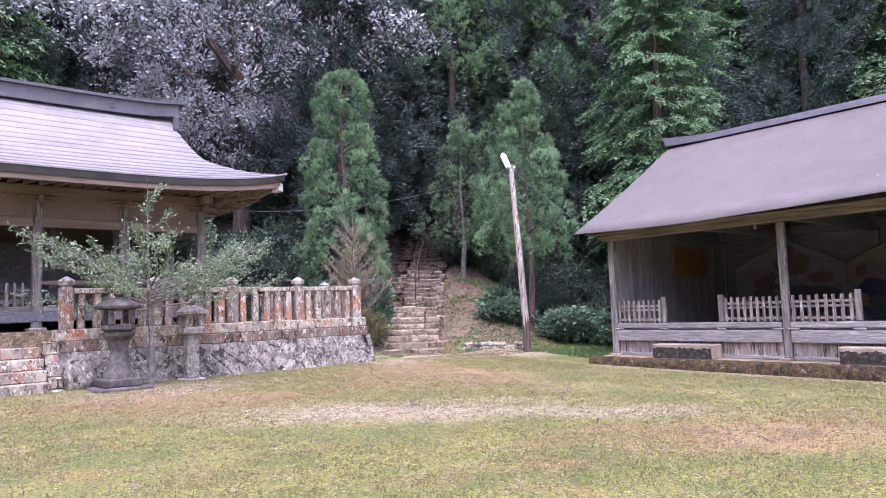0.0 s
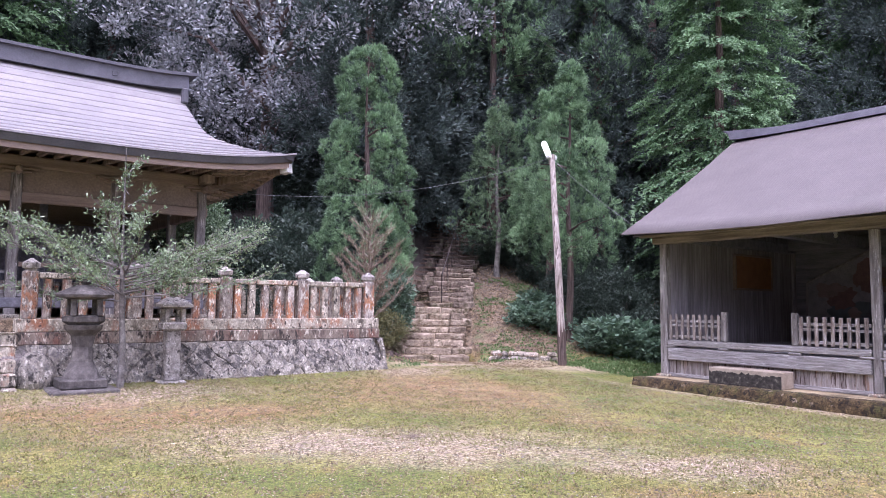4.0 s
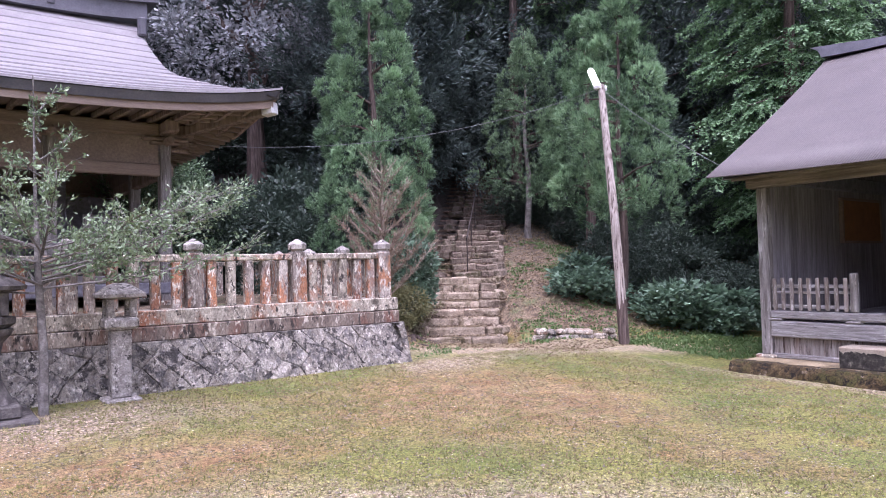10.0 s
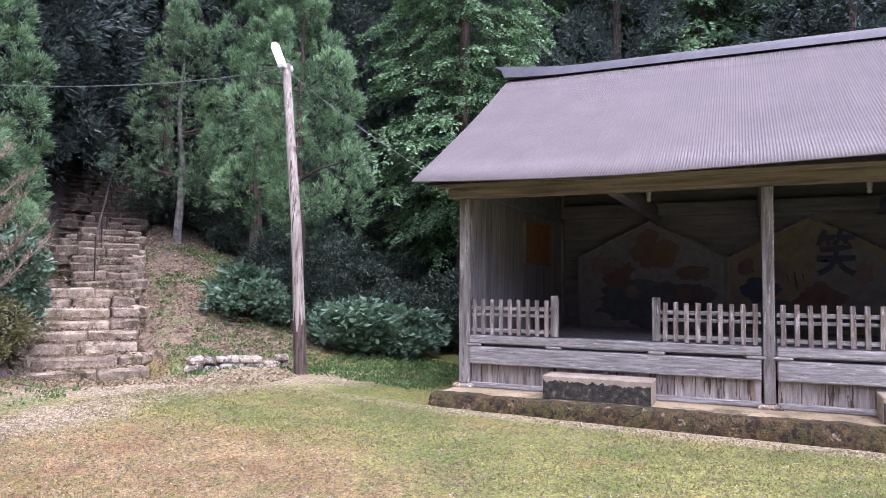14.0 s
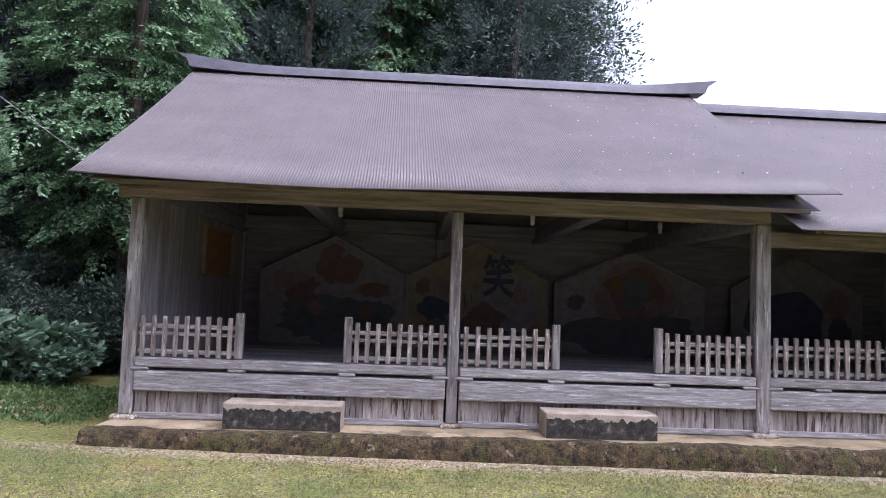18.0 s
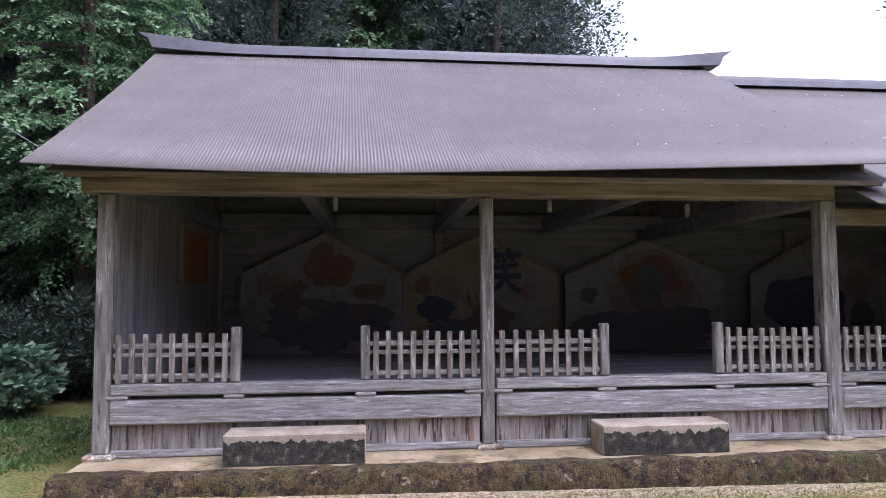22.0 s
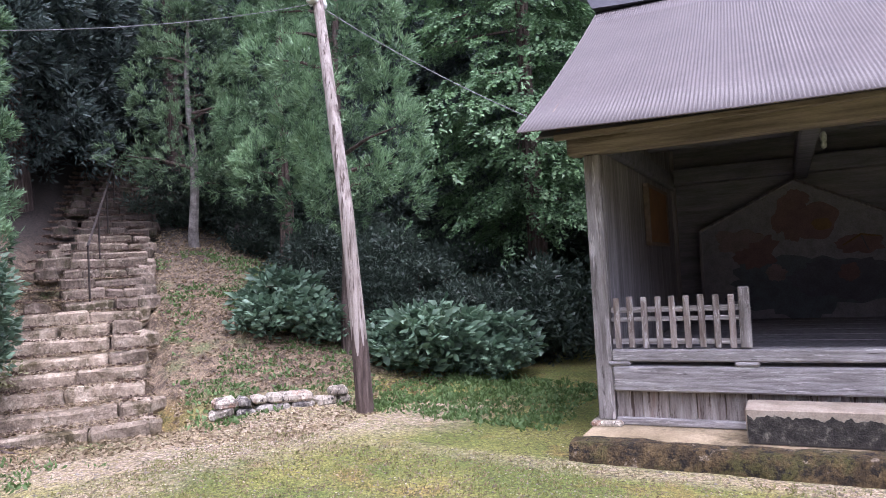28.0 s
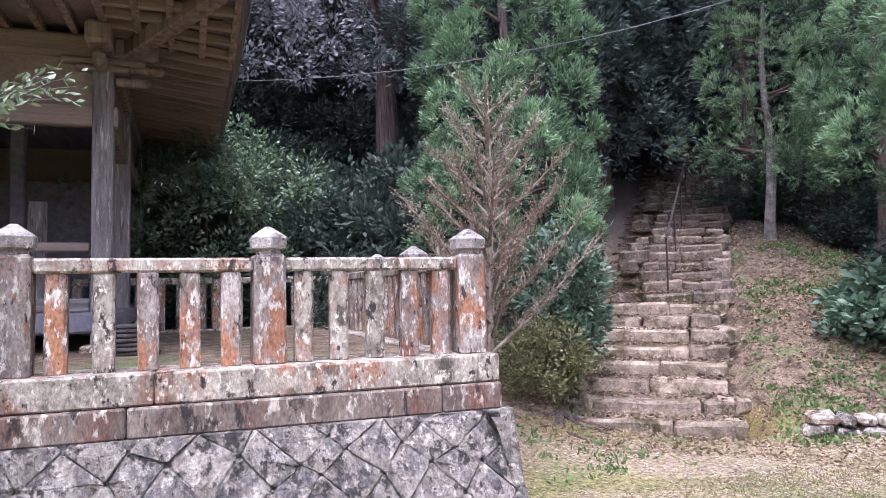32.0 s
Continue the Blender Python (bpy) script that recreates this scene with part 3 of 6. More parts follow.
for i, y in enumerate(POSTS + [END]):
    w = (0.075, 0.062, 0.088, 0.088, 0.088)[i]
    z0 = 0.12
    hall_part("post", box(HX - w, HX + w, y - w, y + w, z0, 2.555 if y > 2 else 2.295, 0.012), GREY_WOOD)
    hall_part("post_base", box(HX - w - 0.07, HX + w + 0.07, y - w - 0.07, y + w + 0.07, 0.06, z0, 0.02), GRANITE_GREY)
    hall_part("back_post", box(HALL_BACK - 0.08, HALL_BACK + 0.08, y - w, y + w, 0.05, 3.4, 0.01), INNER_WOOD)
for a, b in zip(POSTS + [END], (POSTS + [END])[1:]):
    hi, lo = a - 0.08, b + 0.08
    hall_part("top_rail", box(HX - 0.085, HX + 0.075, lo, hi, 0.652, 0.758, 0.012), GREY_WOOD_Y)
    hall_part("lower_beam", box(HX - 0.09, HX + 0.06, lo, hi, 0.385, 0.612, 0.015), GREY_WOOD_Y)
    hall_part("bottom_sill", box(HX - 0.06, HX + 0.06, lo, hi, 0.078, 0.145, 0.01), GREY_WOOD_Y)
    mid = (hi + lo) / 2
    for q in (hi - 0.06, mid + 0.62, mid - 0.62, lo + 0.06):
        hall_part("spacer_block", box(HX - 0.095, HX + 0.05, q - 0.10, q + 0.10, 0.6125, 0.6515, 0.015), GREY_WOOD_Y)
    n = round((hi - lo) / 0.235)
    w = (hi - lo) / n
    plank = bpy.data.meshes.new("plank")
    bm = box(-0.012, 0.012, -w / 2 + 0.003, w / 2 - 0.003, 0.0, 0.25, 0.003)
    bm.to_mesh(plank)
    bm.free()
    plank.materials.append(PLANK)
    for k in range(n):
        piece("plank", plank, hall, hall_at @ Matrix.Translation((HX + rk.uniform(-0.004, 0.004), lo + (k + 0.5) * w, 0.135)))
    hall_part("stud", box(HX - 0.045, HX - 0.015, mid - 0.05, mid + 0.05, 0.10, 0.384, 0.006), GREY_WOOD)
    if a > 9 or a < 3:
        hall_part("head_beam", box(HX - 0.11, HX + 0.09, 2.51, hi + 0.30, 2.56, 2.80, 0.02) if a > 9 else box(HX - 0.09, HX + 0.09, lo - 0.078, hi + 0.02, 2.30, 2.48, 0.02), BROWN_WOOD_Y)

# picket panels on the top rail
picket = mesh_box("picket", 0.032, 0.053, 0.46, PICKET, 0.006)


def picket_panel(y0, y1, end=None):
    n = round((y1 - y0) / 0.127)
    root = hall_part("picket_panel", box(HX - 0.025, HX + 0.0, y0, y1, 1.085, 1.135, 0.005), GREY_WOOD_Y)
    hall_part("middle_rail", box(HX - 0.025, HX + 0.0, y0, y1, 1.005, 1.045, 0.005), GREY_WOOD_Y, parent=root)
    hall_part("lower_rail", box(HX - 0.025, HX + 0.0, y0, y1, 0.80, 0.85, 0.005), GREY_WOOD_Y, parent=root)
    for k in range(n):
        piece("picket", picket, root, hall_at @ Matrix.Translation((HX - 0.043, y0 + (k + 0.5) * (y1 - y0) / n, 0.767 + rk.uniform(-0.006, 0.006))) @ pose(0, 0, 0, rk.uniform(-0.8, 0.8), 0, 0))
    if end is not None:
        hall_part("end_post", box(HX - 0.065, HX + 0.02, end - 0.045, end + 0.045, 0.766, 1.285, 0.01), GREY_WOOD, parent=root)


picket_panel(8.70, 9.79, 8.66)
picket_panel(6.30, 7.39, 7.43)
picket_panel(5.07, 6.14, 5.03)
picket_panel(2.69, 3.78, 3.82)
picket_panel(0.0, 2.49)
picket_panel(-2.35, -0.2)

# inside: floor, walls, tie beams
for k in range(16):
    x0 = HX + 0.08 + k * 0.305
    hall_part("floor_board", box(x0, x0 + 0.298, END, 9.79, FLOOR - 0.05, FLOOR - 0.004 * (k % 2), 0.004), INNER_WOOD)
wide = 0.205
n = int((HALL_BACK - HX) / wide)
for side, y in ((1, 9.87), (0, END)):
    for k in range(n):
        x0 = HX + 0.08 + k * wide
        top = 2.75 + (min(x0, 2 * 17.15 - x0) - 12.58) * 0.50
        hall_part("wall_board", box(x0, x0 + wide - 0.006, y - 0.02, y + 0.02, 0.06, top - (0.35 if side == 0 else 0.1), 0.003), INNER_WOOD)
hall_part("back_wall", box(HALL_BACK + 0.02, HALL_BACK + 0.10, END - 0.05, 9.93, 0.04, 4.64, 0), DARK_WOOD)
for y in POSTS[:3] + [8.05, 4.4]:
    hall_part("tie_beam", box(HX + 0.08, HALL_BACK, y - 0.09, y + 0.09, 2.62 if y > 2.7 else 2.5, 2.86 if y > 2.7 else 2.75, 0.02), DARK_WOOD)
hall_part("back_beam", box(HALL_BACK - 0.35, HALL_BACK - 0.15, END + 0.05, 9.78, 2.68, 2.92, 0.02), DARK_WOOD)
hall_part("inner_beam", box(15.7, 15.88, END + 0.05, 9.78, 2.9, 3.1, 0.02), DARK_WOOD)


def roof_z(x, eave_z, ridge_z, eave_x=12.58, ridge_x=17.15):
    t = min((x - eave_x) / (ridge_x - eave_x), 1.0)
    return eave_z + (ridge_z - eave_z) * (0.90 * t + 0.10 * t * t)


def eave_sag(y):
    """The main eave hangs lowest past its middle and lifts towards the wing."""
    d = 7.6 - y
    return -0.085 + (0.024 * d + 0.0016 * d * d if d > 0 else 0.0075 * d * d)


def corrugated(name, y0, y1, eave_z, ridge_z, label, flare0=0.0, flare1=0.0, back=True):
    """A corrugated slope with its waves running up to the ridge."""
    step = 0.0085
    rows = [12.58 + (17.15 - 12.58) * i / 7 for i in range(8)]
    n = int((y1 - y0) / step)
    verts, faces = [], []
    for x in rows:
        t = (x - 12.58) / 4.57
        a, b = y0 - flare0 * t, y1 + flare1 * t
        for k in range(n + 1):
            y = a + (b - a) * k / n
            w = 0.0058 * math.sin(k * math.tau / 4 + 0.6)
            verts.append((x, y, roof_z(x, eave_z, ridge_z) + w + (eave_sag(y) * (1 - t) ** 2 if ridge_z > 5.2 else 0.0)))
    for r in range(7):
        for k in range(n):
            i = r * (n + 1) + k
            faces.append((i, i + n + 1, i + n + 2, i + 1))
    ob = raw(name, [hall_at @ Vector(v) for v in verts], faces, SHEET_ROOF, hall, smooth=True)
    mod = ob.modifiers.new("thick", "SOLIDIFY")
    mod.thickness = 0.01
    ob["label"] = label
    if back:
        bm = bmesh.new()
        vs = [bm.verts.new(v) for v in ((17.15, y0 - flare0, ridge_z), (21.72, y0, eave_z), (21.72, y1, eave_z), (17.15, y1 + flare1, ridge_z))]
        top = bm.faces.new(vs)
        thicken(bm, [top], 0.03)
        hall_part("back_slope", bm, SHEET_ROOF)
    return ob


corrugated("main_roof", 2.02, 10.37, 2.76, 5.30, "brown corrugated sheet roof slope", 0.1, 0.25)
corrugated("side_roof", -3.6, 2.48, 2.45, 5.02, "lower corrugated roof over the side wing")
# boarding under the sheets, and rafters
for y0, y1, ez, rz in ((2.15, 10.25, 2.62, 5.25), (-3.5, 2.12, 2.41, 4.97)):
    bm = bmesh.new()
    xs = [12.80 + 4.35 * i / 7 for i in range(8)]
    ring = [(bm.verts.new((x, y0, roof_z(x, ez, rz) - 0.035)), bm.verts.new((x, y1, roof_z(x, ez, rz) - 0.035))) for x in xs]
    bmf = [bm.faces.new((p[0], q[0], q[1], p[1])) for p, q in zip(ring, ring[1:])]
    thicken(bm, bmf, 0.015)
    hall_part("roof_boarding", bm, DARK_WOOD)
    k = y0 + 0.08
    while k < y1:
        bm = box(0.16, 4.7, k, k + 0.06, -0.02, 0.05, 0.006)
        ang = math.atan2(roof_z(17.0, ez, rz) - roof_z(12.7, ez, rz), 4.3)
        bm.transform(Matrix.Translation((12.72, 0, roof_z(12.7, ez, rz) - 0.09)) @ Matrix.Rotation(-ang, 4, "Y"))
        hall_part("rafter", bm, BROWN_WOOD_X)
        k += 0.46
hall_part("eave_batten", box(12.80, 12.86, 2.25, 10.1, 2.655, 2.705, 0.006), BROWN_WOOD_Y)
hall_part("eave_batten", box(12.80, 12.86, -3.5, 2.1, 2.435, 2.485, 0.006), BROWN_WOOD_Y)


def ridge_cap(y0, y1, z, tip):
    """A sheet-metal ridge box whose ends sweep up."""
    bm = bmesh.new()
    n = 24
    for wide_, low, up, over in ((0.17, -0.06, 0.045, 0.4), (0.12, 0.045, 0.105, 1.0)):
        rings = []
        for k in range(n + 1):
            y = y0 + (y1 - y0) * k / n
            e = max(0.0, 1 - min(k, n - k) / 4.0)
            rise_, out_ = tip * e * e, (tip * over if k == n else -tip * over if k == 0 else 0.0) * 1.6
            rings.append([bm.verts.new(v) for v in ((17.15 - wide_, y, z + low + 0.4 * rise_), (17.15 - wide_ * 0.8, y + out_, z + up + rise_), (17.15 + wide_ * 0.8, y + out_, z + up + rise_), (17.15 + wide_, y, z + low + 0.4 * rise_))])
        for r, s in zip(rings, rings[1:]):
            for i in range(4):
                bm.faces.new((r[i], r[(i + 1) % 4], s[(i + 1) % 4], s[i]))
        bm.faces.new(rings[0][::-1])
        bm.faces.new(rings[-1])
    hall_part("ridge_cap", bm, RIDGE_METAL, "grey metal ridge cap")


ridge_cap(1.70, 10.64, 5.31, 0.15)
ridge_cap(-3.6, 1.95, 5.04, 0.0)
# gable boards at both ends of the main roof
for y in (10.18, 2.30):
    bm = bmesh.new()
    rows = [13.05 + 4.1 * i / 6 for i in range(7)]
    for x0, x1 in zip(rows, rows[1:]):
        a, b = roof_z(x0, 2.76, 5.3) - 0.03, roof_z(x1, 2.76, 5.3) - 0.03
        f = bm.faces.new([bm.verts.new(v) for v in ((x0, y, a), (x1, y, b), (x1, y, b - 0.16), (x0, y, a - 0.13))])
    bmesh.ops.remove_doubles(bm, verts=bm.verts, dist=0.001)
    thicken(bm, bm.faces[:], 0.035)
    hall_part("bargeboard", bm, BROWN_WOOD_X)
bm = bmesh.new()
f = bm.faces.new([bm.verts.new(v) for v in ((HX, 9.87, 2.7), (18.2, 9.87, 2.7), (18.2, 9.87, 4.6), (17.15, 9.87, 5.08), (HX, 9.87, 3.0))])
thicken(bm, [f], 0.03)
hall_part("gable_wall", bm, INNER_WOOD)
bm = bmesh.new()
f = bm.faces.new([bm.verts.new(v) for v in ((HX, 2.35, 2.85), (18.2, 2.35, 2.85), (18.2, 2.35, 4.6), (17.15, 2.35, 5.08), (HX, 2.35, 3.0))])
thicken(bm, [f], 0.03)
hall_part("gable_wall", bm, INNER_WOOD)

# screw heads on the sheets
screw = mesh_box("screw_head", 0.018, 0.018, 0.010, WHITE_PAINT, 0.004)
for r, x in enumerate((13.3, 14.0, 14.7, 15.4, 16.1, 16.7)):
    for k in range(9):
        y = 2.2 + 0.30 * k + 0.02 * (r % 2)
        piece("screw_head", screw, hall, hall_at @ Matrix.Translation((x, y, roof_z(x, 2.76, 5.3) + eave_sag(y) * (1 - (x - 12.58) / 4.57) ** 2 + 0.012)))
        y = 0.1 + 0.30 * k - 1.5
        if y < 2.0:
            piece("screw_head", screw, hall, hall_at @ Matrix.Translation((x, y, roof_z(x, 2.45, 5.02) + 0.012)))

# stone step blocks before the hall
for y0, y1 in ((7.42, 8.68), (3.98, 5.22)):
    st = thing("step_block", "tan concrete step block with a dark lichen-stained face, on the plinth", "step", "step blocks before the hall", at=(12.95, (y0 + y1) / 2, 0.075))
    o = Matrix.Translation(st.location).inverted()
    bm = box(12.76, 13.14, y0, y1, 0.078, 0.352, 0.012)
    bm.transform(o)
    part("body", bm, CONCRETE, st)
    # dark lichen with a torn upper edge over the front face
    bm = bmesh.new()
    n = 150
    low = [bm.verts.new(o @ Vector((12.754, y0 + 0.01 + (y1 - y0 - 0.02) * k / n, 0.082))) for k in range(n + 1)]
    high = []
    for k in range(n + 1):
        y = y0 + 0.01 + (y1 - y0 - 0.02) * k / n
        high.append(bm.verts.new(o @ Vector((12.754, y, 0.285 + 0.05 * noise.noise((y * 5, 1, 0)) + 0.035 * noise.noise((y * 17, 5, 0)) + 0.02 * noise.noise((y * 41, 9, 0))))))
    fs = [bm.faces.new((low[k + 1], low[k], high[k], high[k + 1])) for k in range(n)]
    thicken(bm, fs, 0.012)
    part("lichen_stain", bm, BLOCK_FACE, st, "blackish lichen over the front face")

# ---- votive boards and fittings inside the hall ----
def paint(name, color, rough=0.7):
    return mat(name, [tuple(0.8 * c for c in color), color, tuple(min(1, 1.15 * c) for c in color)], 6, rough, 0.05, 50, spread=0.03)


# board paints drawn towards grey: the dim interior's veil is in their colours
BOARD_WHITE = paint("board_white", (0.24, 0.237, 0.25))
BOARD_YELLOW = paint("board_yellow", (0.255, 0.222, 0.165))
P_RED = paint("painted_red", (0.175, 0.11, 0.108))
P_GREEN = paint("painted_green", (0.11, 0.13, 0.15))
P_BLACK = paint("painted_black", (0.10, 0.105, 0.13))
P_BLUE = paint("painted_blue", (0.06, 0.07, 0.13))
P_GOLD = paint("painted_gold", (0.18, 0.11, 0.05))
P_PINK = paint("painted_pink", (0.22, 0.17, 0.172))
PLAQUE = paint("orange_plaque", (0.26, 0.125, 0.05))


def blob(cy, cz, ry, rz, seed, wob=0.25, n=56):
    """A flat uneven painted shape, in the board's plane."""
    bm = bmesh.new()
    pts = []
    for k in range(n):
        a = k * math.tau / n
        q = 1 + wob * noise.noise((math.cos(a) * 1.6 + seed, math.sin(a) * 1.6, seed * 0.7))
        if wob > 0.35:
            q += 0.22 * noise.noise((math.cos(a) * 6 + seed, math.sin(a) * 6, seed))
        pts.append((0, cy + math.cos(a) * ry * q, cz + math.sin(a) * rz * q))
    f = bm.faces.new([bm.verts.new(p) for p in pts])
    thicken(bm, [f], 0.003)
    return bm


def stroke(points, w):
    return tube([(0, y, z) for y, z in points], [w * (0.6 if i in (0, len(points) - 1) else 1.0) for i in range(len(points))], 6)


def votive_board(yc, width, side_h, apex, base_color, label, marks):
    th = thing("votive_board", label, "votive board", "painted boards along the back of the hall", at=(18.06, yc, FLOOR))
    bm = bmesh.new()
    h = width / 2
    f = bm.faces.new([bm.verts.new((0, y, z)) for y, z in ((-h, 0.0), (h, 0.0), (h, side_h), (0, apex), (-h, side_h))])
    thicken(bm, [f], 0.04)
    part("panel", bm, base_color, th)
    for a, b in (((-h, side_h), (0, apex)), ((h, side_h), (0, apex)), ((-h, 0), (-h, side_h)), ((h, 0), (h, side_h))):
        part("frame_edge", tube([(-0.03, *a), (-0.03, *b)], [0.03, 0.03], 4), INNER_WOOD, th)
    for i, (name, bm, m) in enumerate(marks):
        bm.transform(Matrix.Translation((-0.052 - 0.004 * i, 0, 0)))
        part(name, bm, m, th)
    return th


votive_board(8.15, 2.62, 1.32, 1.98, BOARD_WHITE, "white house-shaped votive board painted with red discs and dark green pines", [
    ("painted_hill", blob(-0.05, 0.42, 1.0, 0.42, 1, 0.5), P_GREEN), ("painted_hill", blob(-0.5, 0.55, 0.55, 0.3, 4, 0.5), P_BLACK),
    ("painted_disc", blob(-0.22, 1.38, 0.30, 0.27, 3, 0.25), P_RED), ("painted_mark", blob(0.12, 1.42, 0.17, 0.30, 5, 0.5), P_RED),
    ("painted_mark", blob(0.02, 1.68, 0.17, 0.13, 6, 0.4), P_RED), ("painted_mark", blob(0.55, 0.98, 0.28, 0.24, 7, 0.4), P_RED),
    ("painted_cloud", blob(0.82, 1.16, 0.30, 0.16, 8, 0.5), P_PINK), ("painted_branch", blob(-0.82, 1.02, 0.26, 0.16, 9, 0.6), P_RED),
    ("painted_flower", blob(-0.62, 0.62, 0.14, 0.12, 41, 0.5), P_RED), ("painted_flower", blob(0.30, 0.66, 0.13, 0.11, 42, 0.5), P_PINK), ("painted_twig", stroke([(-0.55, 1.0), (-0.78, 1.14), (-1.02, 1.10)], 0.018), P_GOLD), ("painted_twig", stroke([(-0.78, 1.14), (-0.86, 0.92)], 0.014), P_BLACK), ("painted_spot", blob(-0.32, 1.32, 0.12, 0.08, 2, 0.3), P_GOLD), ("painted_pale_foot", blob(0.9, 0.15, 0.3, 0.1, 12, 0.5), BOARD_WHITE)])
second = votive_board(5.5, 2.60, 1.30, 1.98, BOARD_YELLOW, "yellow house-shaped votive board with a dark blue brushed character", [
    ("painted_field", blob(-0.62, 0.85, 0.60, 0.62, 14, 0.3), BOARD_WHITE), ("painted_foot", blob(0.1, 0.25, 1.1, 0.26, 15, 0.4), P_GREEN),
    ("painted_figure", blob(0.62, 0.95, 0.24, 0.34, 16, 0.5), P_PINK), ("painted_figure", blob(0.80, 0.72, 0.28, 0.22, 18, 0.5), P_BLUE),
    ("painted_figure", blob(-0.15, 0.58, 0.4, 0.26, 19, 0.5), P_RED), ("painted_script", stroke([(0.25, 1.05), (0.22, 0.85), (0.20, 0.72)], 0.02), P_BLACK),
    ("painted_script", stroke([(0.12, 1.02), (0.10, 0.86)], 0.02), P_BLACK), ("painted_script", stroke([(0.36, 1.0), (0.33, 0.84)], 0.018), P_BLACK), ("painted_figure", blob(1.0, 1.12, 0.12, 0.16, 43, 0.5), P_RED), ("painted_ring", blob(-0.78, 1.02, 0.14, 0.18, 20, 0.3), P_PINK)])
text = bpy.data.curves.new("brushed_character", "FONT")
text.body, text.size, text.extrude, text.offset = "笑", 0.80, 0.002, 0.018
text.align_x, text.align_y = "CENTER", "CENTER"
holder = new("character_source", text)
bpy.context.view_layer.update()
glyph = bpy.data.meshes.new_from_object(holder.evaluated_get(bpy.context.evaluated_depsgraph_get()))
bpy.data.objects.remove(holder)
glyph.materials.clear()
glyph.materials.append(P_BLUE)
char = new("brushed_character", glyph)
char.parent = second
char.matrix_basis = Matrix(((0, 0, -1, -0.105), (-0.75, 0, 0, -0.38), (0, 1.0, 0, 1.30), (0, 0, 0, 1)))
char["label"] = "dark blue brushed character"
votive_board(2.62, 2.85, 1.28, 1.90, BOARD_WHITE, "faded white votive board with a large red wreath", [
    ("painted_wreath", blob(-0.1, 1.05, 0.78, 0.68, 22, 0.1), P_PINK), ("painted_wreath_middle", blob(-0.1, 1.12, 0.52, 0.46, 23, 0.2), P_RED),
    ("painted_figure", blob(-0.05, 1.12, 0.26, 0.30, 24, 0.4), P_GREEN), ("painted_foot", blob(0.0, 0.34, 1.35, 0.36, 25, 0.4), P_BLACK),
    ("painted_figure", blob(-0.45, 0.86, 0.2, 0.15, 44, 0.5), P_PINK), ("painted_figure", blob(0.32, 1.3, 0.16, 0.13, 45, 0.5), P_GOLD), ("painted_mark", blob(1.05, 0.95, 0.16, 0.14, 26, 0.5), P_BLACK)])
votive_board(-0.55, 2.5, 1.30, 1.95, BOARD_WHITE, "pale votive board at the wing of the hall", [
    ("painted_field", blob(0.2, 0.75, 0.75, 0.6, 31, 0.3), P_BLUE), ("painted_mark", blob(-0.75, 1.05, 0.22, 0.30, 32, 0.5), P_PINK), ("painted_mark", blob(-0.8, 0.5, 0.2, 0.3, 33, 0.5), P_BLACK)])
plaque = thing("wall_plaque", "orange wooden plaque hanging on the side wall of the hall", "plaque", at=(16.35, 9.82, 2.12))
part("panel", box(-0.72, 0.72, -0.035, 0.02, -0.36, 0.36, 0.012), PLAQUE, plaque)
for z in (-0.38, 0.34):
    part("frame_edge", box(-0.76, 0.76, -0.05, 0.02, z, z + 0.045, 0.008), BROWN_WOOD_X, plaque)
for x in (-0.76, 0.715):
    part("frame_edge", box(x, x + 0.045, -0.05, 0.02, -0.335, 0.335, 0.008), BROWN_WOOD_X, plaque)
for x, y, z in ((15.79, 7.85, 2.90), (15.79, 4.9, 2.90), (15.79, 2.9, 2.85)):
    bulb = thing("pendant_bulb", "unlit white bulb in a socket under the beam", "lamp", "bulbs in the hall", at=(x, y, z))
    part("socket", lathe([(0.035, -0.11), (0.04, -0.04), (0.02, 0.0)], 10), WHITE_PAINT, bulb)
    part("bulb", lathe([(0.01, -0.19), (0.03, -0.175), (0.036, -0.15), (0.022, -0.108)], 10), WHITE_PAINT, bulb)

# ---- shrine hall behind the stone fence ----
SY = 15.6
SPOSTS = [6.3, 4.74, 3.18, 1.62, 0.06, -1.5]
shrine = thing("shrine_hall", "old unpainted timber shrine hall under a wide curved grey-violet metal roof", "shrine", at=(2.4, SY, 1.06))
shrine_at = Matrix.Translation(shrine.location).inverted()


def shrine_part(name, bm, material, label="", parent=None):
    bm.transform(shrine_at)
    return part(name, bm, material, parent or shrine, label)


for x in SPOSTS:
    for y in (SY, 17.5, 20.0):
        if y == SY or x in (6.3, -1.5):
            shrine_part("post", box(x - 0.085, x + 0.085, y - 0.085, y + 0.085, 1.10, 3.62, 0.015), GREY_WOOD)
            shrine_part("post_base", box(x - 0.16, x + 0.16, y - 0.16, y + 0.16, 1.03, 1.12, 0.02), GRANITE_GREY)
for y in (SY, 20.0):
    shrine_part("tie_beam", box(-1.6, 6.42, y - 0.065, y + 0.065, 3.02, 3.20, 0.015), BROWN_WOOD_X)
    shrine_part("wall_panel", box(-1.42, 6.22, y - 0.015, y + 0.015, 3.2, 3.62, 0), PANEL_WOOD, "plain brown board panel")
    shrine_part("eave_beam", box(-1.9, 6.75, y - 0.10, y + 0.10, 3.62, 3.82, 0.03), BROWN_WOOD_X)
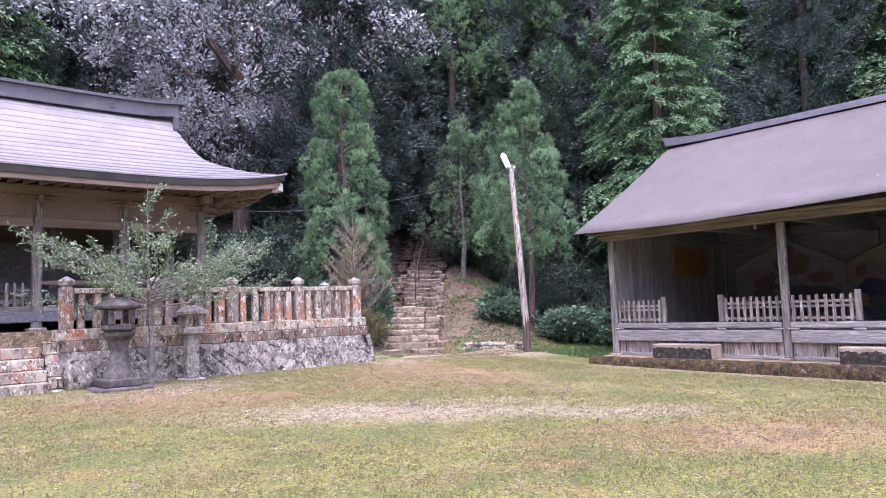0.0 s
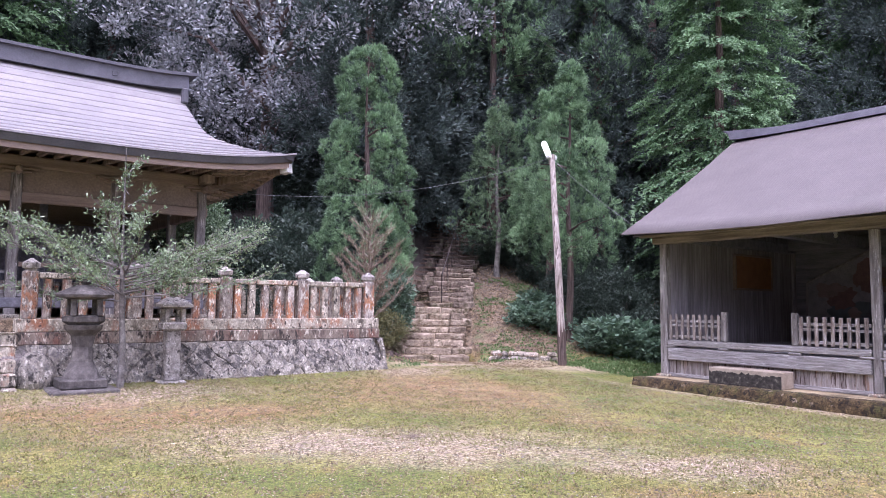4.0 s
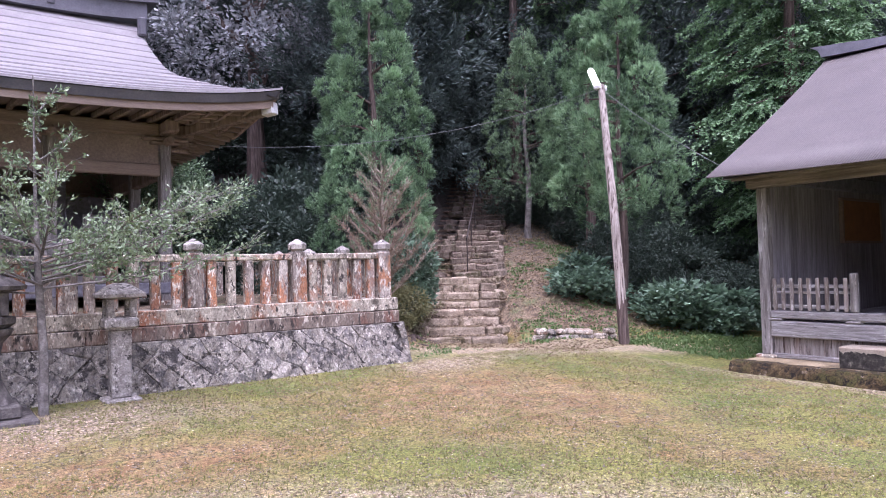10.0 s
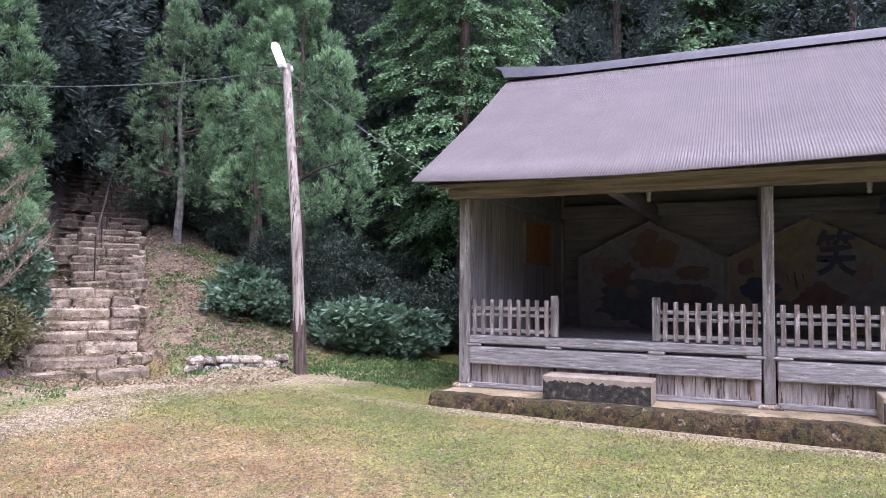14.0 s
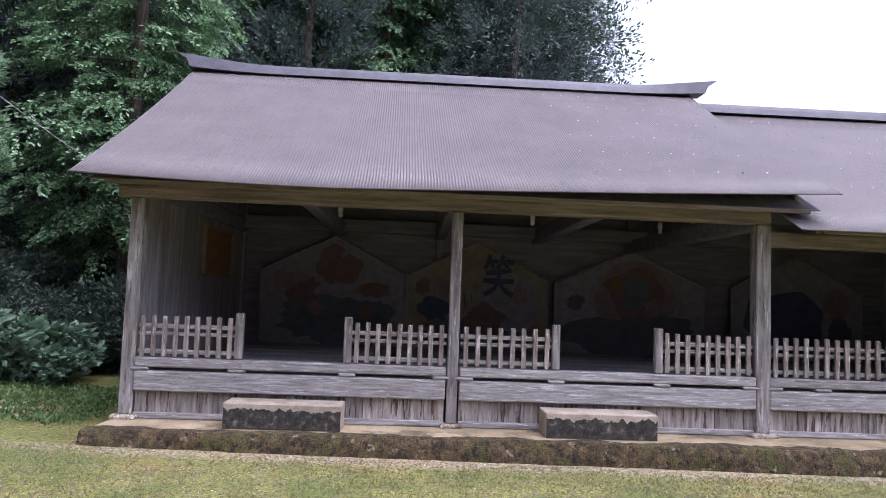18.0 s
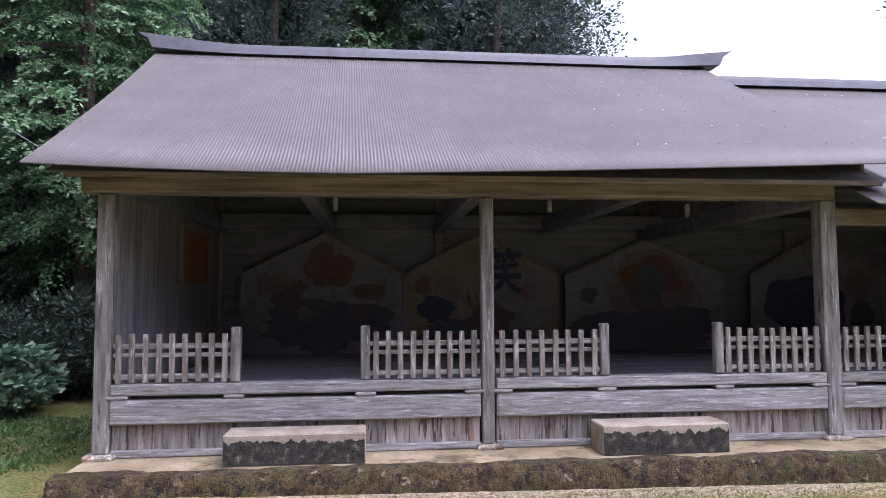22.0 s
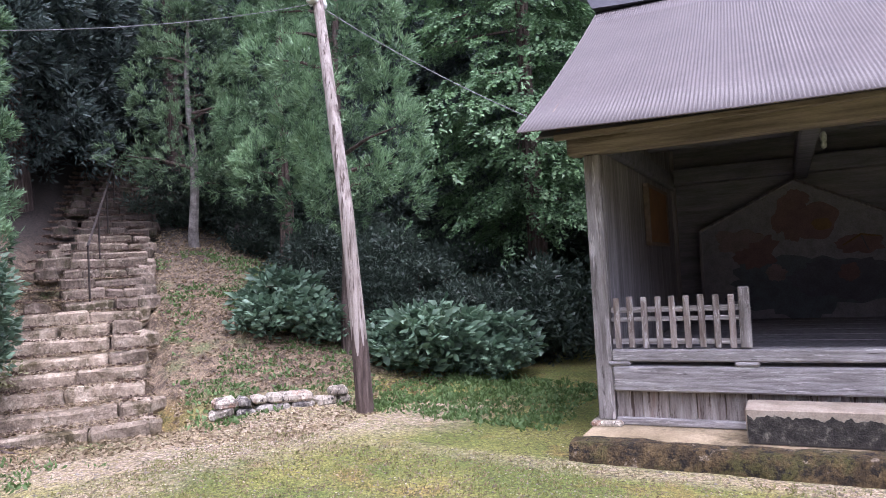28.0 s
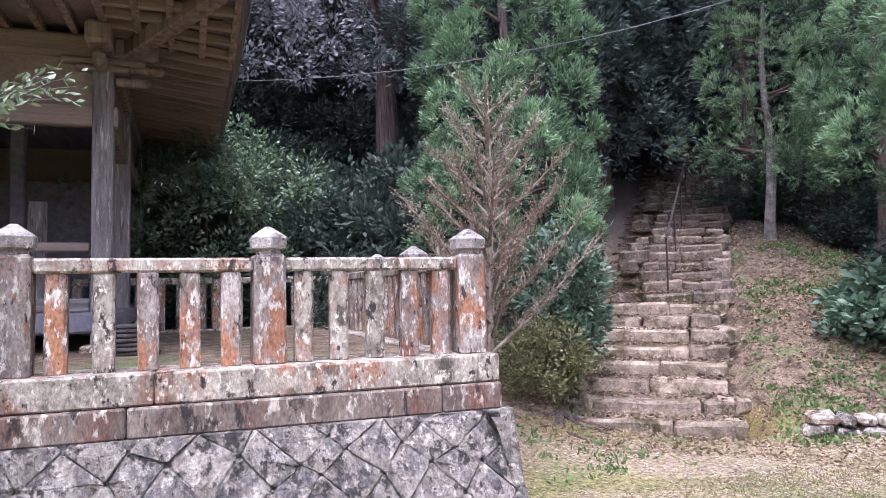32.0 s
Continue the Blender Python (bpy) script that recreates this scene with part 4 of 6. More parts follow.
for x in (6.3, -1.5):
    shrine_part("tie_beam", box(x - 0.065, x + 0.065, SY + 0.07, 19.93, 3.02, 3.20, 0.015), BROWN_WOOD)
    shrine_part("wall_panel", box(x - 0.015, x + 0.015, SY + 0.09, 19.9, 3.2, 3.62, 0), PANEL_WOOD)
    shrine_part("eave_beam", box(x - 0.10, x + 0.10, SY - 0.5, 20.5, 3.625, 3.815, 0.03), BROWN_WOOD)
# bracket arms on the front posts
for x in SPOSTS:
    for d, z in ((0.22, 3.50), (0.34, 3.56)):
        shrine_part("bracket", box(x - d, x + d, SY - 0.12, SY + 0.12, z, z + 0.055, 0.02), BROWN_WOOD_X)
    shrine_part("bracket_nose", box(x - 0.05, x + 0.05, SY - 0.42, SY - 0.12, 3.46, 3.60, 0.04), BROWN_WOOD_X)
for d, z in ((0.30, 3.40), (0.42, 3.52)):
    shrine_part("bracket_nose", box(6.38, 6.38 + d, SY - 0.05, SY + 0.05, z, z + 0.07, 0.025), BROWN_WOOD)
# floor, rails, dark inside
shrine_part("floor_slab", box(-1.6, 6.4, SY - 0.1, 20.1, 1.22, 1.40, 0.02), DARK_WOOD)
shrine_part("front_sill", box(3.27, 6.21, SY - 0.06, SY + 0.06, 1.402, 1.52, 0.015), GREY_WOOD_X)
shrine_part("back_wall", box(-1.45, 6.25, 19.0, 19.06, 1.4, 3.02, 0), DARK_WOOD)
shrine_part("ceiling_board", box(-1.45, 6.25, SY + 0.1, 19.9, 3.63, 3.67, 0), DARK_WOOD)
shrine_part("notice_board", box(5.42, 5.60, 17.2, 17.24, 1.4, 2.55, 0.01), GREY_WOOD, "narrow upright grey board")
for x in (5.2, 3.9):
    shrine_part("inner_post", box(x - 0.07, x + 0.07, 17.8, 17.94, 1.4, 3.6, 0.01), DARK_WOOD)
spicket = mesh_box("shrine_picket", 0.05, 0.035, 0.44, GREY_WOOD, 0.006)
rail = shrine_part("picket_panel", box(0.2, 3.08, SY - 0.02, SY + 0.01, 1.80, 1.85, 0.005), GREY_WOOD_X)
shrine_part("lower_rail", box(0.2, 3.08, SY - 0.02, SY + 0.01, 1.58, 1.63, 0.005), GREY_WOOD_X, parent=rail)
shrine_part("sill_beam", box(0.2, 3.09, SY - 0.09, SY + 0.07, 1.38, 1.52, 0.012), GREY_WOOD_X, parent=rail)
for k in range(22):
    piece("picket", spicket, rail, shrine_at @ Matrix.Translation((0.28 + k * 0.127, SY - 0.04, 1.52)))
shrine_part("side_rail", box(3.26, 6.2, SY - 0.05, SY + 0.05, 1.92, 2.0, 0.012), BROWN_WOOD_X)

# stack of old roof tiles on the terrace beside the corner post
tiles = thing("tile_stack", "small stack of old grey roof tiles on the terrace", "tile stack", at=(6.62, 15.0, 1.06))
rt_ = random.Random(3)
for k in range(7):
    bm = box(-0.16, 0.16, -0.12, 0.12, 0.036 * k, 0.036 * k + 0.03, 0.008)
    bm.transform(Matrix.Rotation(rt_.uniform(-0.25, 0.25), 4, "Z"))
    part("tile", bm, DARK_LANTERN, tiles)

# roof: curved, hipped below and gabled above
EAVE_Y, RIDGE_Y, EAVE_X, VERGE_X, MID_X = 13.9, 17.9, 7.5, 6.45, 2.4
HALF, VHALF = EAVE_X - MID_X, VERGE_X - MID_X


def rise(d):
    return 0.34 * d + 0.055 * d * d


def lift(u):
    """Upward sweep of the eaves towards the corners; u is 0 in the middle and 1 at a corner."""
    return 0.30 * abs(u) ** 4


def roof_point(x, d, front=1):
    u = (x - MID_X) / HALF
    y = EAVE_Y + d if front else 2 * RIDGE_Y - EAVE_Y - d
    return Vector((x, y, 3.86 + rise(d) + lift(u) * max(0.0, 1 - d / 2.2)))


def strip(front, d0, d1, thick=0.03):
    """One course of roof sheet, from d0 to d1 metres above the eave."""
    bm = bmesh.new()
    n = 30
    rows = []
    for d, drop in ((d0 - 0.014, 0.022), (d1, 0.0)):
        half = HALF - d * (HALF - VHALF) / 1.8 if d < 1.8 else VHALF
        row = []
        for k in range(n + 1):
            x = MID_X + half * (2 * k / n - 1)
            p = roof_point(x, d, front)
            p.z += drop
            row.append((bm.verts.new(p), bm.verts.new(p - Vector((0, 0, thick)))))
        rows.append(row)
    a, b = rows
    for k in range(n):
        bm.faces.new((a[k][0], a[k + 1][0], b[k + 1][0], b[k][0]))
        bm.faces.new((a[k][0], a[k][1], a[k + 1][1], a[k + 1][0]))
    for k in (0, n):
        bm.faces.new((a[k][0], a[k][1], b[k][1], b[k][0]))
    bmesh.ops.recalc_face_normals(bm, faces=bm.faces)
    return bm


courses = 14
for front in (1, 0):
    for k in range(courses):
        shrine_part("roof_course", strip(front, 4.0 * k / courses, 4.0 * (k + 1) / courses), COPPER_ROOF)
for sign in (1, -1):
    for k in range(6):
        bm = bmesh.new()
        rows = []
        for e, drop in ((1.05 * k / 6 - 0.008, 0.03), (1.05 * (k + 1) / 6, 0.0)):
            d = e * 1.8 / 1.05
            row = []
            for j in range(25):
                y = EAVE_Y + d + (2 * (RIDGE_Y - EAVE_Y) - 2 * d) * j / 24
                u = (y - RIDGE_Y) / (RIDGE_Y - EAVE_Y)
                row.append(bm.verts.new((MID_X + sign * (HALF - e), y, 3.86 + rise(d) + lift(u) * max(0.0, 1 - d / 2.2) + drop)))
            rows.append(row)
        for j in range(24):
            bm.faces.new((rows[0][j], rows[0][j + 1], rows[1][j + 1], rows[1][j]))
        bmesh.ops.recalc_face_normals(bm, faces=bm.faces)
        thicken(bm, bm.faces[:], 0.02)
        shrine_part("side_course", bm, COPPER_ROOF)
    bm = bmesh.new()
    x = MID_X + sign * (VHALF - 0.25)
    f = bm.faces.new([bm.verts.new(v) for v in ((x, EAVE_Y + 1.9, 4.6), (x, 2 * RIDGE_Y - EAVE_Y - 1.9, 4.6), (x, RIDGE_Y, 6.05))])
    thicken(bm, [f], 0.04)
    shrine_part("gable_wall", bm, BROWN_WOOD)

# thick dark eave edge, soffit and rafters
for front in (1, 0):
    bm = bmesh.new()
    n = 40
    prev = None
    for k in range(n + 1):
        x = MID_X + (HALF - 0.02) * (2 * k / n - 1)
        p = roof_point(x, 0.0, front)
        s = 1 if front else -1
        ring = [bm.verts.new(p + Vector(o)) for o in ((0, 0.005 * s, -0.02), (0, 0.06 * s, -0.13), (0, 0.25 * s, -0.11), (0, 0.25 * s, 0.0))]
        if prev:
            for i in range(4):
                bm.faces.new((prev[i], prev[(i + 1) % 4], ring[(i + 1) % 4], ring[i]))
        prev = ring
    bmesh.ops.recalc_face_normals(bm, faces=bm.faces)
    shrine_part("eave_edge", bm, RIDGE_METAL, "thick dark eave edge")
for sign in (1, -1):
    bm = bmesh.new()
    prev = None
    for k in range(41):
        y = EAVE_Y + 2 * (RIDGE_Y - EAVE_Y) * k / 40
        u = (y - RIDGE_Y) / (RIDGE_Y - EAVE_Y)
        p = Vector((MID_X + sign * (HALF - 0.02), y, 3.86 + lift(u)))
        ring = [bm.verts.new(p + Vector(o)) for o in ((-0.005 * sign, 0, -0.02), (-0.06 * sign, 0, -0.13), (-0.2 * sign, 0, -0.11), (-0.2 * sign, 0, 0.0))]
        if prev:
            for i in range(4):
                bm.faces.new((prev[i], prev[(i + 1) % 4], ring[(i + 1) % 4], ring[i]))
        prev = ring
    bmesh.ops.recalc_face_normals(bm, faces=bm.faces)
    shrine_part("eave_edge", bm, RIDGE_METAL)


def soffit_z(x, y):
    """Underside of the eaves: rises inwards from the lifted edge to the walls."""
    u = (x - MID_X) / HALF
    v = (y - RIDGE_Y) / (RIDGE_Y - EAVE_Y)
    d = min(y - EAVE_Y, (EAVE_X - x) * 1.5 if x > MID_X else (x + 2.7) * 1.5)
    edge = max(lift(u) * max(0.0, 1 - (y - EAVE_Y) / 1.9), lift(v) * max(0.0, 1 - (HALF - abs(x - MID_X)) / 1.1))
    return 3.72 + 0.10 * max(d, 0.0) + edge


bm = bmesh.new()
cols = [EAVE_X - 0.05 - (2 * HALF - 0.1) * k / 40 for k in range(41)]
rowsy = [EAVE_Y + 0.05 + 1.75 * k / 8 for k in range(9)] + [16.6, 17.9, 19.2, 20.5, 21.85]
grid = [[bm.verts.new((x, y, soffit_z(x, min(y, 2 * RIDGE_Y - y)))) for x in cols] for y in rowsy]
for r, s in zip(grid, grid[1:]):
    for k in range(40):
        bm.faces.new((r[k], r[k + 1], s[k + 1], s[k]))
shrine_part("soffit", bm, PANEL_WOOD)
k = -2.5
while k < 7.4:
    z0, z1 = soffit_z(k, EAVE_Y + 0.1), soffit_z(k, SY)
    bm = box(-0.03, 0.03, 0, 1.62, -0.075, 0.0, 0.006)
    bm.transform(Matrix.Translation((k, EAVE_Y + 0.1, z0 - 0.005)) @ Matrix.Rotation(math.atan2(z1 - z0, 1.6), 4, "X"))
    shrine_part("rafter", bm, BROWN_WOOD)
    k += 0.26
y = 14.2
while y < 21.0:
    z0, z1 = soffit_z(EAVE_X - 0.1, min(y, 2 * RIDGE_Y - y)), soffit_z(6.4, min(y, 2 * RIDGE_Y - y))
    bm = box(-1.1, 0, -0.03, 0.03, -0.075, 0.0, 0.006)
    bm.transform(Matrix.Translation((EAVE_X - 0.1, y, z0 - 0.006)) @ Matrix.Rotation(math.atan2(z1 - z0, 1.05), 4, "Y"))
    shrine_part("rafter", bm, BROWN_WOOD_X)
    y += 0.26
# fascia board that covers the rafter ends along the front
bm = bmesh.new()
prev = None
for k in range(41):
    x = MID_X + (HALF - 0.10) * (2 * k / 40 - 1)
    z = soffit_z(x, EAVE_Y + 0.12)
    ring = [bm.verts.new(v) for v in ((x, EAVE_Y + 0.085, z - 0.10), (x, EAVE_Y + 0.075, z + 0.03), (x, EAVE_Y + 0.13, z + 0.03), (x, EAVE_Y + 0.13, z - 0.10))]
    if prev:
        for i in range(4):
            bm.faces.new((prev[i], prev[(i + 1) % 4], ring[(i + 1) % 4], ring[i]))
    prev = ring
bmesh.ops.recalc_face_normals(bm, faces=bm.faces)
shrine_part("fascia", bm, BROWN_WOOD_X)
# corner rafter with a pale metal tip
bm = box(-0.07, 0.07, 0, 2.15, -0.16, 0.0, 0.015)
bm.transform(Matrix.Translation((7.42, 14.05, 3.98)) @ Matrix.Rotation(radians(31), 4, "Z") @ Matrix.Rotation(radians(-6), 4, "X"))
shrine_part("corner_rafter", bm, BROWN_WOOD)
bm = box(-0.08, 0.08, -0.03, 0.16, -0.17, 0.01, 0.01)
bm.transform(Matrix.Translation((7.42, 14.05, 3.98)) @ Matrix.Rotation(radians(31), 4, "Z") @ Matrix.Rotation(radians(-6), 4, "X"))
shrine_part("rafter_tip", bm, WHITE_PAINT, "pale metal cap on the corner rafter")
# ridge
for w, z0, z1, over in ((0.22, 6.05, 6.36, 0.15), (0.30, 6.36, 6.42, 0.32), (0.12, 6.42, 6.48, 0.30)):
    bm = bmesh.new()
    prev = None
    for k in range(31):
        x = MID_X + (VHALF + over) * (2 * k / 30 - 1)
        e = 0.12 * abs(2 * k / 30 - 1) ** 6
        ring = [bm.verts.new(v) for v in ((x, RIDGE_Y - w, z0 + e), (x, RIDGE_Y - w, z1 + e), (x, RIDGE_Y + w, z1 + e), (x, RIDGE_Y + w, z0 + e))]
        if prev:
            for i in range(4):
                bm.faces.new((prev[i], prev[(i + 1) % 4], ring[(i + 1) % 4], ring[i]))
        else:
            bm.faces.new(ring[::-1])
        prev = ring
    bm.faces.new(prev)
    shrine_part("ridge", bm, RIDGE_METAL, "dark metal ridge beam")
shrine_part("ridge_ornament", box(6.36, 6.50, RIDGE_Y - 0.62, RIDGE_Y - 0.46, 5.72, 6.06, 0.03), RIDGE_METAL)
shrine_part("ridge_crest", box(5.0, 5.12, RIDGE_Y - 0.24, RIDGE_Y - 0.22, 6.14, 6.26, 0.01), RIDGE_METAL)

# ---- retaining wall of rubble, stone base courses and the stone fence ----
FY = 13.45                    # line of the fence
FPOSTS = [3.22, 4.63, 6.06, 7.48, 8.86]
SIDE_POSTS = [14.70, 15.95, 17.25, 18.55]
WALL_TOP, WALL_LOW = 0.72, 0.10
retaining = thing("wall_front", "battered retaining wall of diagonal rubble stones with dark lichen", "wall", kind="structure", at=(6, 13.3, 0))
wall_at = Matrix.Translation(retaining.location).inverted()


def wall_face(u, v, depth):
    """From metres along the foot and up to the front face; depth is outwards."""
    t = (v - WALL_LOW) / (WALL_TOP - WALL_LOW)
    return Vector((u, 13.02 + 0.20 * t - depth, v))


def wall_side(u, v, depth):
    t = (v - WALL_LOW) / (WALL_TOP - WALL_LOW)
    return Vector((9.10 - 0.20 * t + depth, u, v))


def clip(poly, inside, cross):
    out = []
    for a, b in zip(poly, poly[1:] + poly[:1]):
        if inside(a):
            out.append(a)
        if inside(a) != inside(b):
            out.append(cross(a, b))
    return out


def clip_rect(poly, u0, u1, v0, v1):
    for axis, lim, sign in ((0, u0, 1), (0, u1, -1), (1, v0, 1), (1, v1, -1)):
        if not poly:
            return poly
        poly = clip(poly, lambda p: (p[axis] - lim) * sign >= 0, lambda a, b: tuple(a[i] + (b[i] - a[i]) * (lim - a[axis]) / (b[axis] - a[axis]) for i in range(2)))
    return poly


def rubble(face, u0, u1, v0, v1, cell, seed, parent, at, lean=None):
    """Stones laid on their corners, each of its own outline, bulge and depth."""
    r = random.Random(seed)
    nodes = {}

    def node(i, j):
        if (i, j) not in nodes:
            u, v = (i - j) * cell * 0.72, (i + j) * cell * 0.62
            nodes[i, j] = (u0 + u + r.uniform(-0.26, 0.26) * cell, v0 + v + r.uniform(-0.25, 0.25) * cell)
        return nodes[i, j]

    span = int((u1 - u0) / (cell * 1.44)) + 4
    for a in range(-2, span * 2):
        for b in range(-span * 2, 8):
            c = [node(a, b), node(a + 1, b), node(a + 1, b + 1), node(a, b + 1)]
            mu, mv = sum(p[0] for p in c) / 4, sum(p[1] for p in c) / 4
            if not (u0 - cell < mu < u1 + cell and v0 - cell < mv < v1 + cell):
                continue
            # cut the corners so that the outline is rounder
            poly = []
            for p, q in zip(c, c[1:] + c[:1]):
                for t in (r.uniform(0.04, 0.12), r.uniform(0.88, 0.96)):
                    poly.append((p[0] + (q[0] - p[0]) * t, p[1] + (q[1] - p[1]) * t))
            poly = clip_rect(poly, u0, u1, v0, v1)
            if len(poly) < 3:
                continue
            cu, cv = sum(p[0] for p in poly) / len(poly), sum(p[1] for p in poly) / len(poly)
            area = abs(sum(p[0] * q[1] - q[0] * p[1] for p, q in zip(poly, poly[1:] + poly[:1]))) / 2
            if area < 0.003:
                continue
            bm = bmesh.new()
            rings = []
            bulge = r.uniform(0.008, 0.030)
            for shrink, dep in ((1.0, -0.05), (0.990, bulge * 0.45), (0.90, bulge)):
                rings.append([bm.verts.new(at @ face(cu + (p[0] - cu) * shrink, cv + (p[1] - cv) * shrink, dep + (r.uniform(-0.012, 0.012) if dep > 0 else 0))) for p in poly])
            n = len(poly)
            for s, t in zip(rings, rings[1:]):
                for k in range(n):
                    bm.faces.new((s[k], s[(k + 1) % n], t[(k + 1) % n], t[k]))
            mid = bm.verts.new(at @ face(cu, cv, bulge + r.uniform(0, 0.012)))
            for k in range(n):
                bm.faces.new((rings[-1][k], rings[-1][(k + 1) % n], mid))
            bmesh.ops.recalc_face_normals(bm, faces=bm.faces)
            part("stone", bm, RUBBLE, parent)


core = bmesh.new()
vs = [core.verts.new(wall_at @ Vector(v)) for v in ((2.9, 13.04, 0.0), (9.08, 13.04, 0.0), (8.88, 13.24, 0.72), (2.9, 13.24, 0.72), (2.9, 15, 0.0), (9.08, 19, 0.0), (8.88, 19, 0.72), (2.9, 15, 0.72))]
for f in ((0, 1, 2, 3), (1, 5, 6, 2), (3, 2, 6, 7), (0, 3, 7, 4)):
    core.faces.new([vs[i] for i in f])
part("wall_core", core, MORTAR, retaining)
rubble(wall_face, 3.18, 9.07, WALL_LOW - 0.02, WALL_TOP, 0.245, 3, retaining, wall_at)
rubble(wall_side, 13.06, 17.0, WALL_LOW - 0.02, WALL_TOP, 0.26, 8, retaining, wall_at)

# the two dressed courses on the wall
rb = random.Random(12)
for z0, z1, out, seed in ((0.72, 0.895, 0.0, 1), (0.90, 1.085, 0.03, 2)):
    x = 3.05
    while x < 8.98:
        n = min(rb.uniform(1.3, 2.2), 9.0 - x)
        if 9.0 - x - n < 0.4:
            n = 9.0 - x
        part("course_block", box(x + 0.003 - 6, x + n - 0.003 - 6, 13.22 + out - 13.3, 13.70 - 13.3, z0, z1, 0.012), RED_GRANITE if seed == 1 else GRANITE_GREY, retaining)
        x += n
    y = 13.71
    while y < 18.7:
        n = min(rb.uniform(1.3, 2.2), 18.72 - y)
        part("course_block", box(8.66 - 6, 9.0 - out - 6, y + 0.003 - 13.3, y + n - 0.003 - 13.3, z0, z1, 0.012), RED_GRANITE if seed == 1 else GRANITE_GREY, retaining)
        y += n
    part("course_block", box(-9 - 6, 8.655 - 6, 18.40 - 13.3, 18.75 - 13.3, z0, z1, 0.012), GRANITE_GREY, retaining)

fence = thing("stone_fence", "weathered granite shrine fence with orange lichen on its posts and balusters", "fence", at=(6, FY, 1.08))
fence_at = Matrix.Translation(fence.location).inverted()
BASE_Z = 1.075


def fence_post(x, y, tall=True):
    w = 0.10
    h = 0.70 if tall else 0.66
    bm = box(x - w, x + w, y - w, y + w, BASE_Z, BASE_Z + h, 0.02)
    for v in bm.verts:
        v.co += 0.010 * noise.noise_vector(v.co * 7)
    bm.transform(fence_at)
    p = part("post", bm, GRANITE, fence)
    bm = lathe([(0.085, 0), (0.082, 0.03), (0.122, 0.045), (0.13, 0.11), (0.115, 0.125), (0.02, 0.185)], 6, turn=math.pi / 6)
    bm.transform(fence_at @ Matrix.Translation((x, y, BASE_Z + h - 0.005)))
    part("cap", bm, CAP_STONE, p, "grey six-sided cap stone")


for x in FPOSTS:
    fence_post(x, FY)
for y in SIDE_POSTS:
    fence_post(8.86, y, False)
for x in (7.4, 5.95, 4.5, 3.1, 1.7):
    fence_post(x, 18.55, False)
baluster = bpy.data.meshes.new("baluster")
bm = box(-0.06, 0.06, -0.055, 0.055, 0, 0.60, 0.016)
for v in bm.verts:
    v.co += 0.006 * noise.noise_vector(v.co * 6)
bm.to_mesh(baluster)
bm.free()
baluster.materials.append(GRANITE)
pale = baluster.copy()
pale.materials[0] = GRANITE_GREY
rf = random.Random(9)


def fence_bay(a, b, count, along_x, line):
    lo, hi = a + 0.10, b - 0.10
    dims = (lo, hi, line - 0.065, line + 0.065) if along_x else (line - 0.065, line + 0.065, lo, hi)
    bm = box(*dims, 1.668, 1.755, 0.014)
    bm.transform(fence_at)
    part("top_rail", bm, GRANITE_GREY, fence)
    for k in range(count):
        c = lo + (hi - lo) * (k + 0.5) / count + rf.uniform(-0.01, 0.01)
        x, y = (c, line) if along_x else (line, c)
        piece("baluster", pale if rf.random() < 0.3 else baluster, fence, fence_at @ Matrix.Translation((x, y, BASE_Z)) @ pose(0, 0, 0, rf.uniform(-0.7, 0.7), rf.uniform(-0.7, 0.7), rf.choice((0, 180)) + rf.uniform(-3, 3)))


for a, b in zip(FPOSTS, FPOSTS[1:]):
    fence_bay(a, b, 5, True, FY)
for a, b in zip([FY] + SIDE_POSTS, SIDE_POSTS):
    fence_bay(a, b, 5, False, 8.86)
for a, b in zip((1.7, 3.1, 4.5, 5.95, 7.4), (3.1, 4.5, 5.95, 7.4, 8.86)):
    fence_bay(a, b, 5, True, 18.55)

# stone steps up to the shrine, with a side stone
steps = thing("stone_steps", "five mossy dressed-stone steps up to the shrine terrace", "steps", kind="structure", at=(2, 13, 0.1))
steps_at = Matrix.Translation(steps.location).inverted()
for k in range(6):
    for x0, x1 in ((-0.6, 0.9), (0.906, 2.2), (2.206, 2.86)):
        bm = box(x0, x1, 12.55 + 0.22 * k, 13.9, -0.05 + 0.175 * k, 0.125 + 0.175 * k - 0.004, 0.014)
        bm.transform(steps_at)
        part("step_stone", bm, CONCRETE if k == 5 else GRANITE_GREY, steps)
for k in range(5):
    bm = box(2.875, 3.06, 12.72 + 0.16 * k, 13.21, 0.0 + 0.18 * k, 0.175 + 0.18 * k, 0.02)
    bm.transform(steps_at)
    part("side_stone", bm, GRANITE_GREY, steps)
boulder = bmesh.new()
bmesh.ops.create_icosphere(boulder, subdivisions=3, radius=0.27)
for v in boulder.verts:
    v.co = Vector((v.co.x, v.co.y * 0.8, v.co.z * 1.15)) * (1 + 0.22 * noise.noise(v.co * 4))
rock = part("boulder", boulder, RUBBLE)
rock.location = (3.30, 12.98, 0.33)
tagged(rock, "rounded reddish boulder at the corner of the wall", "boulder")


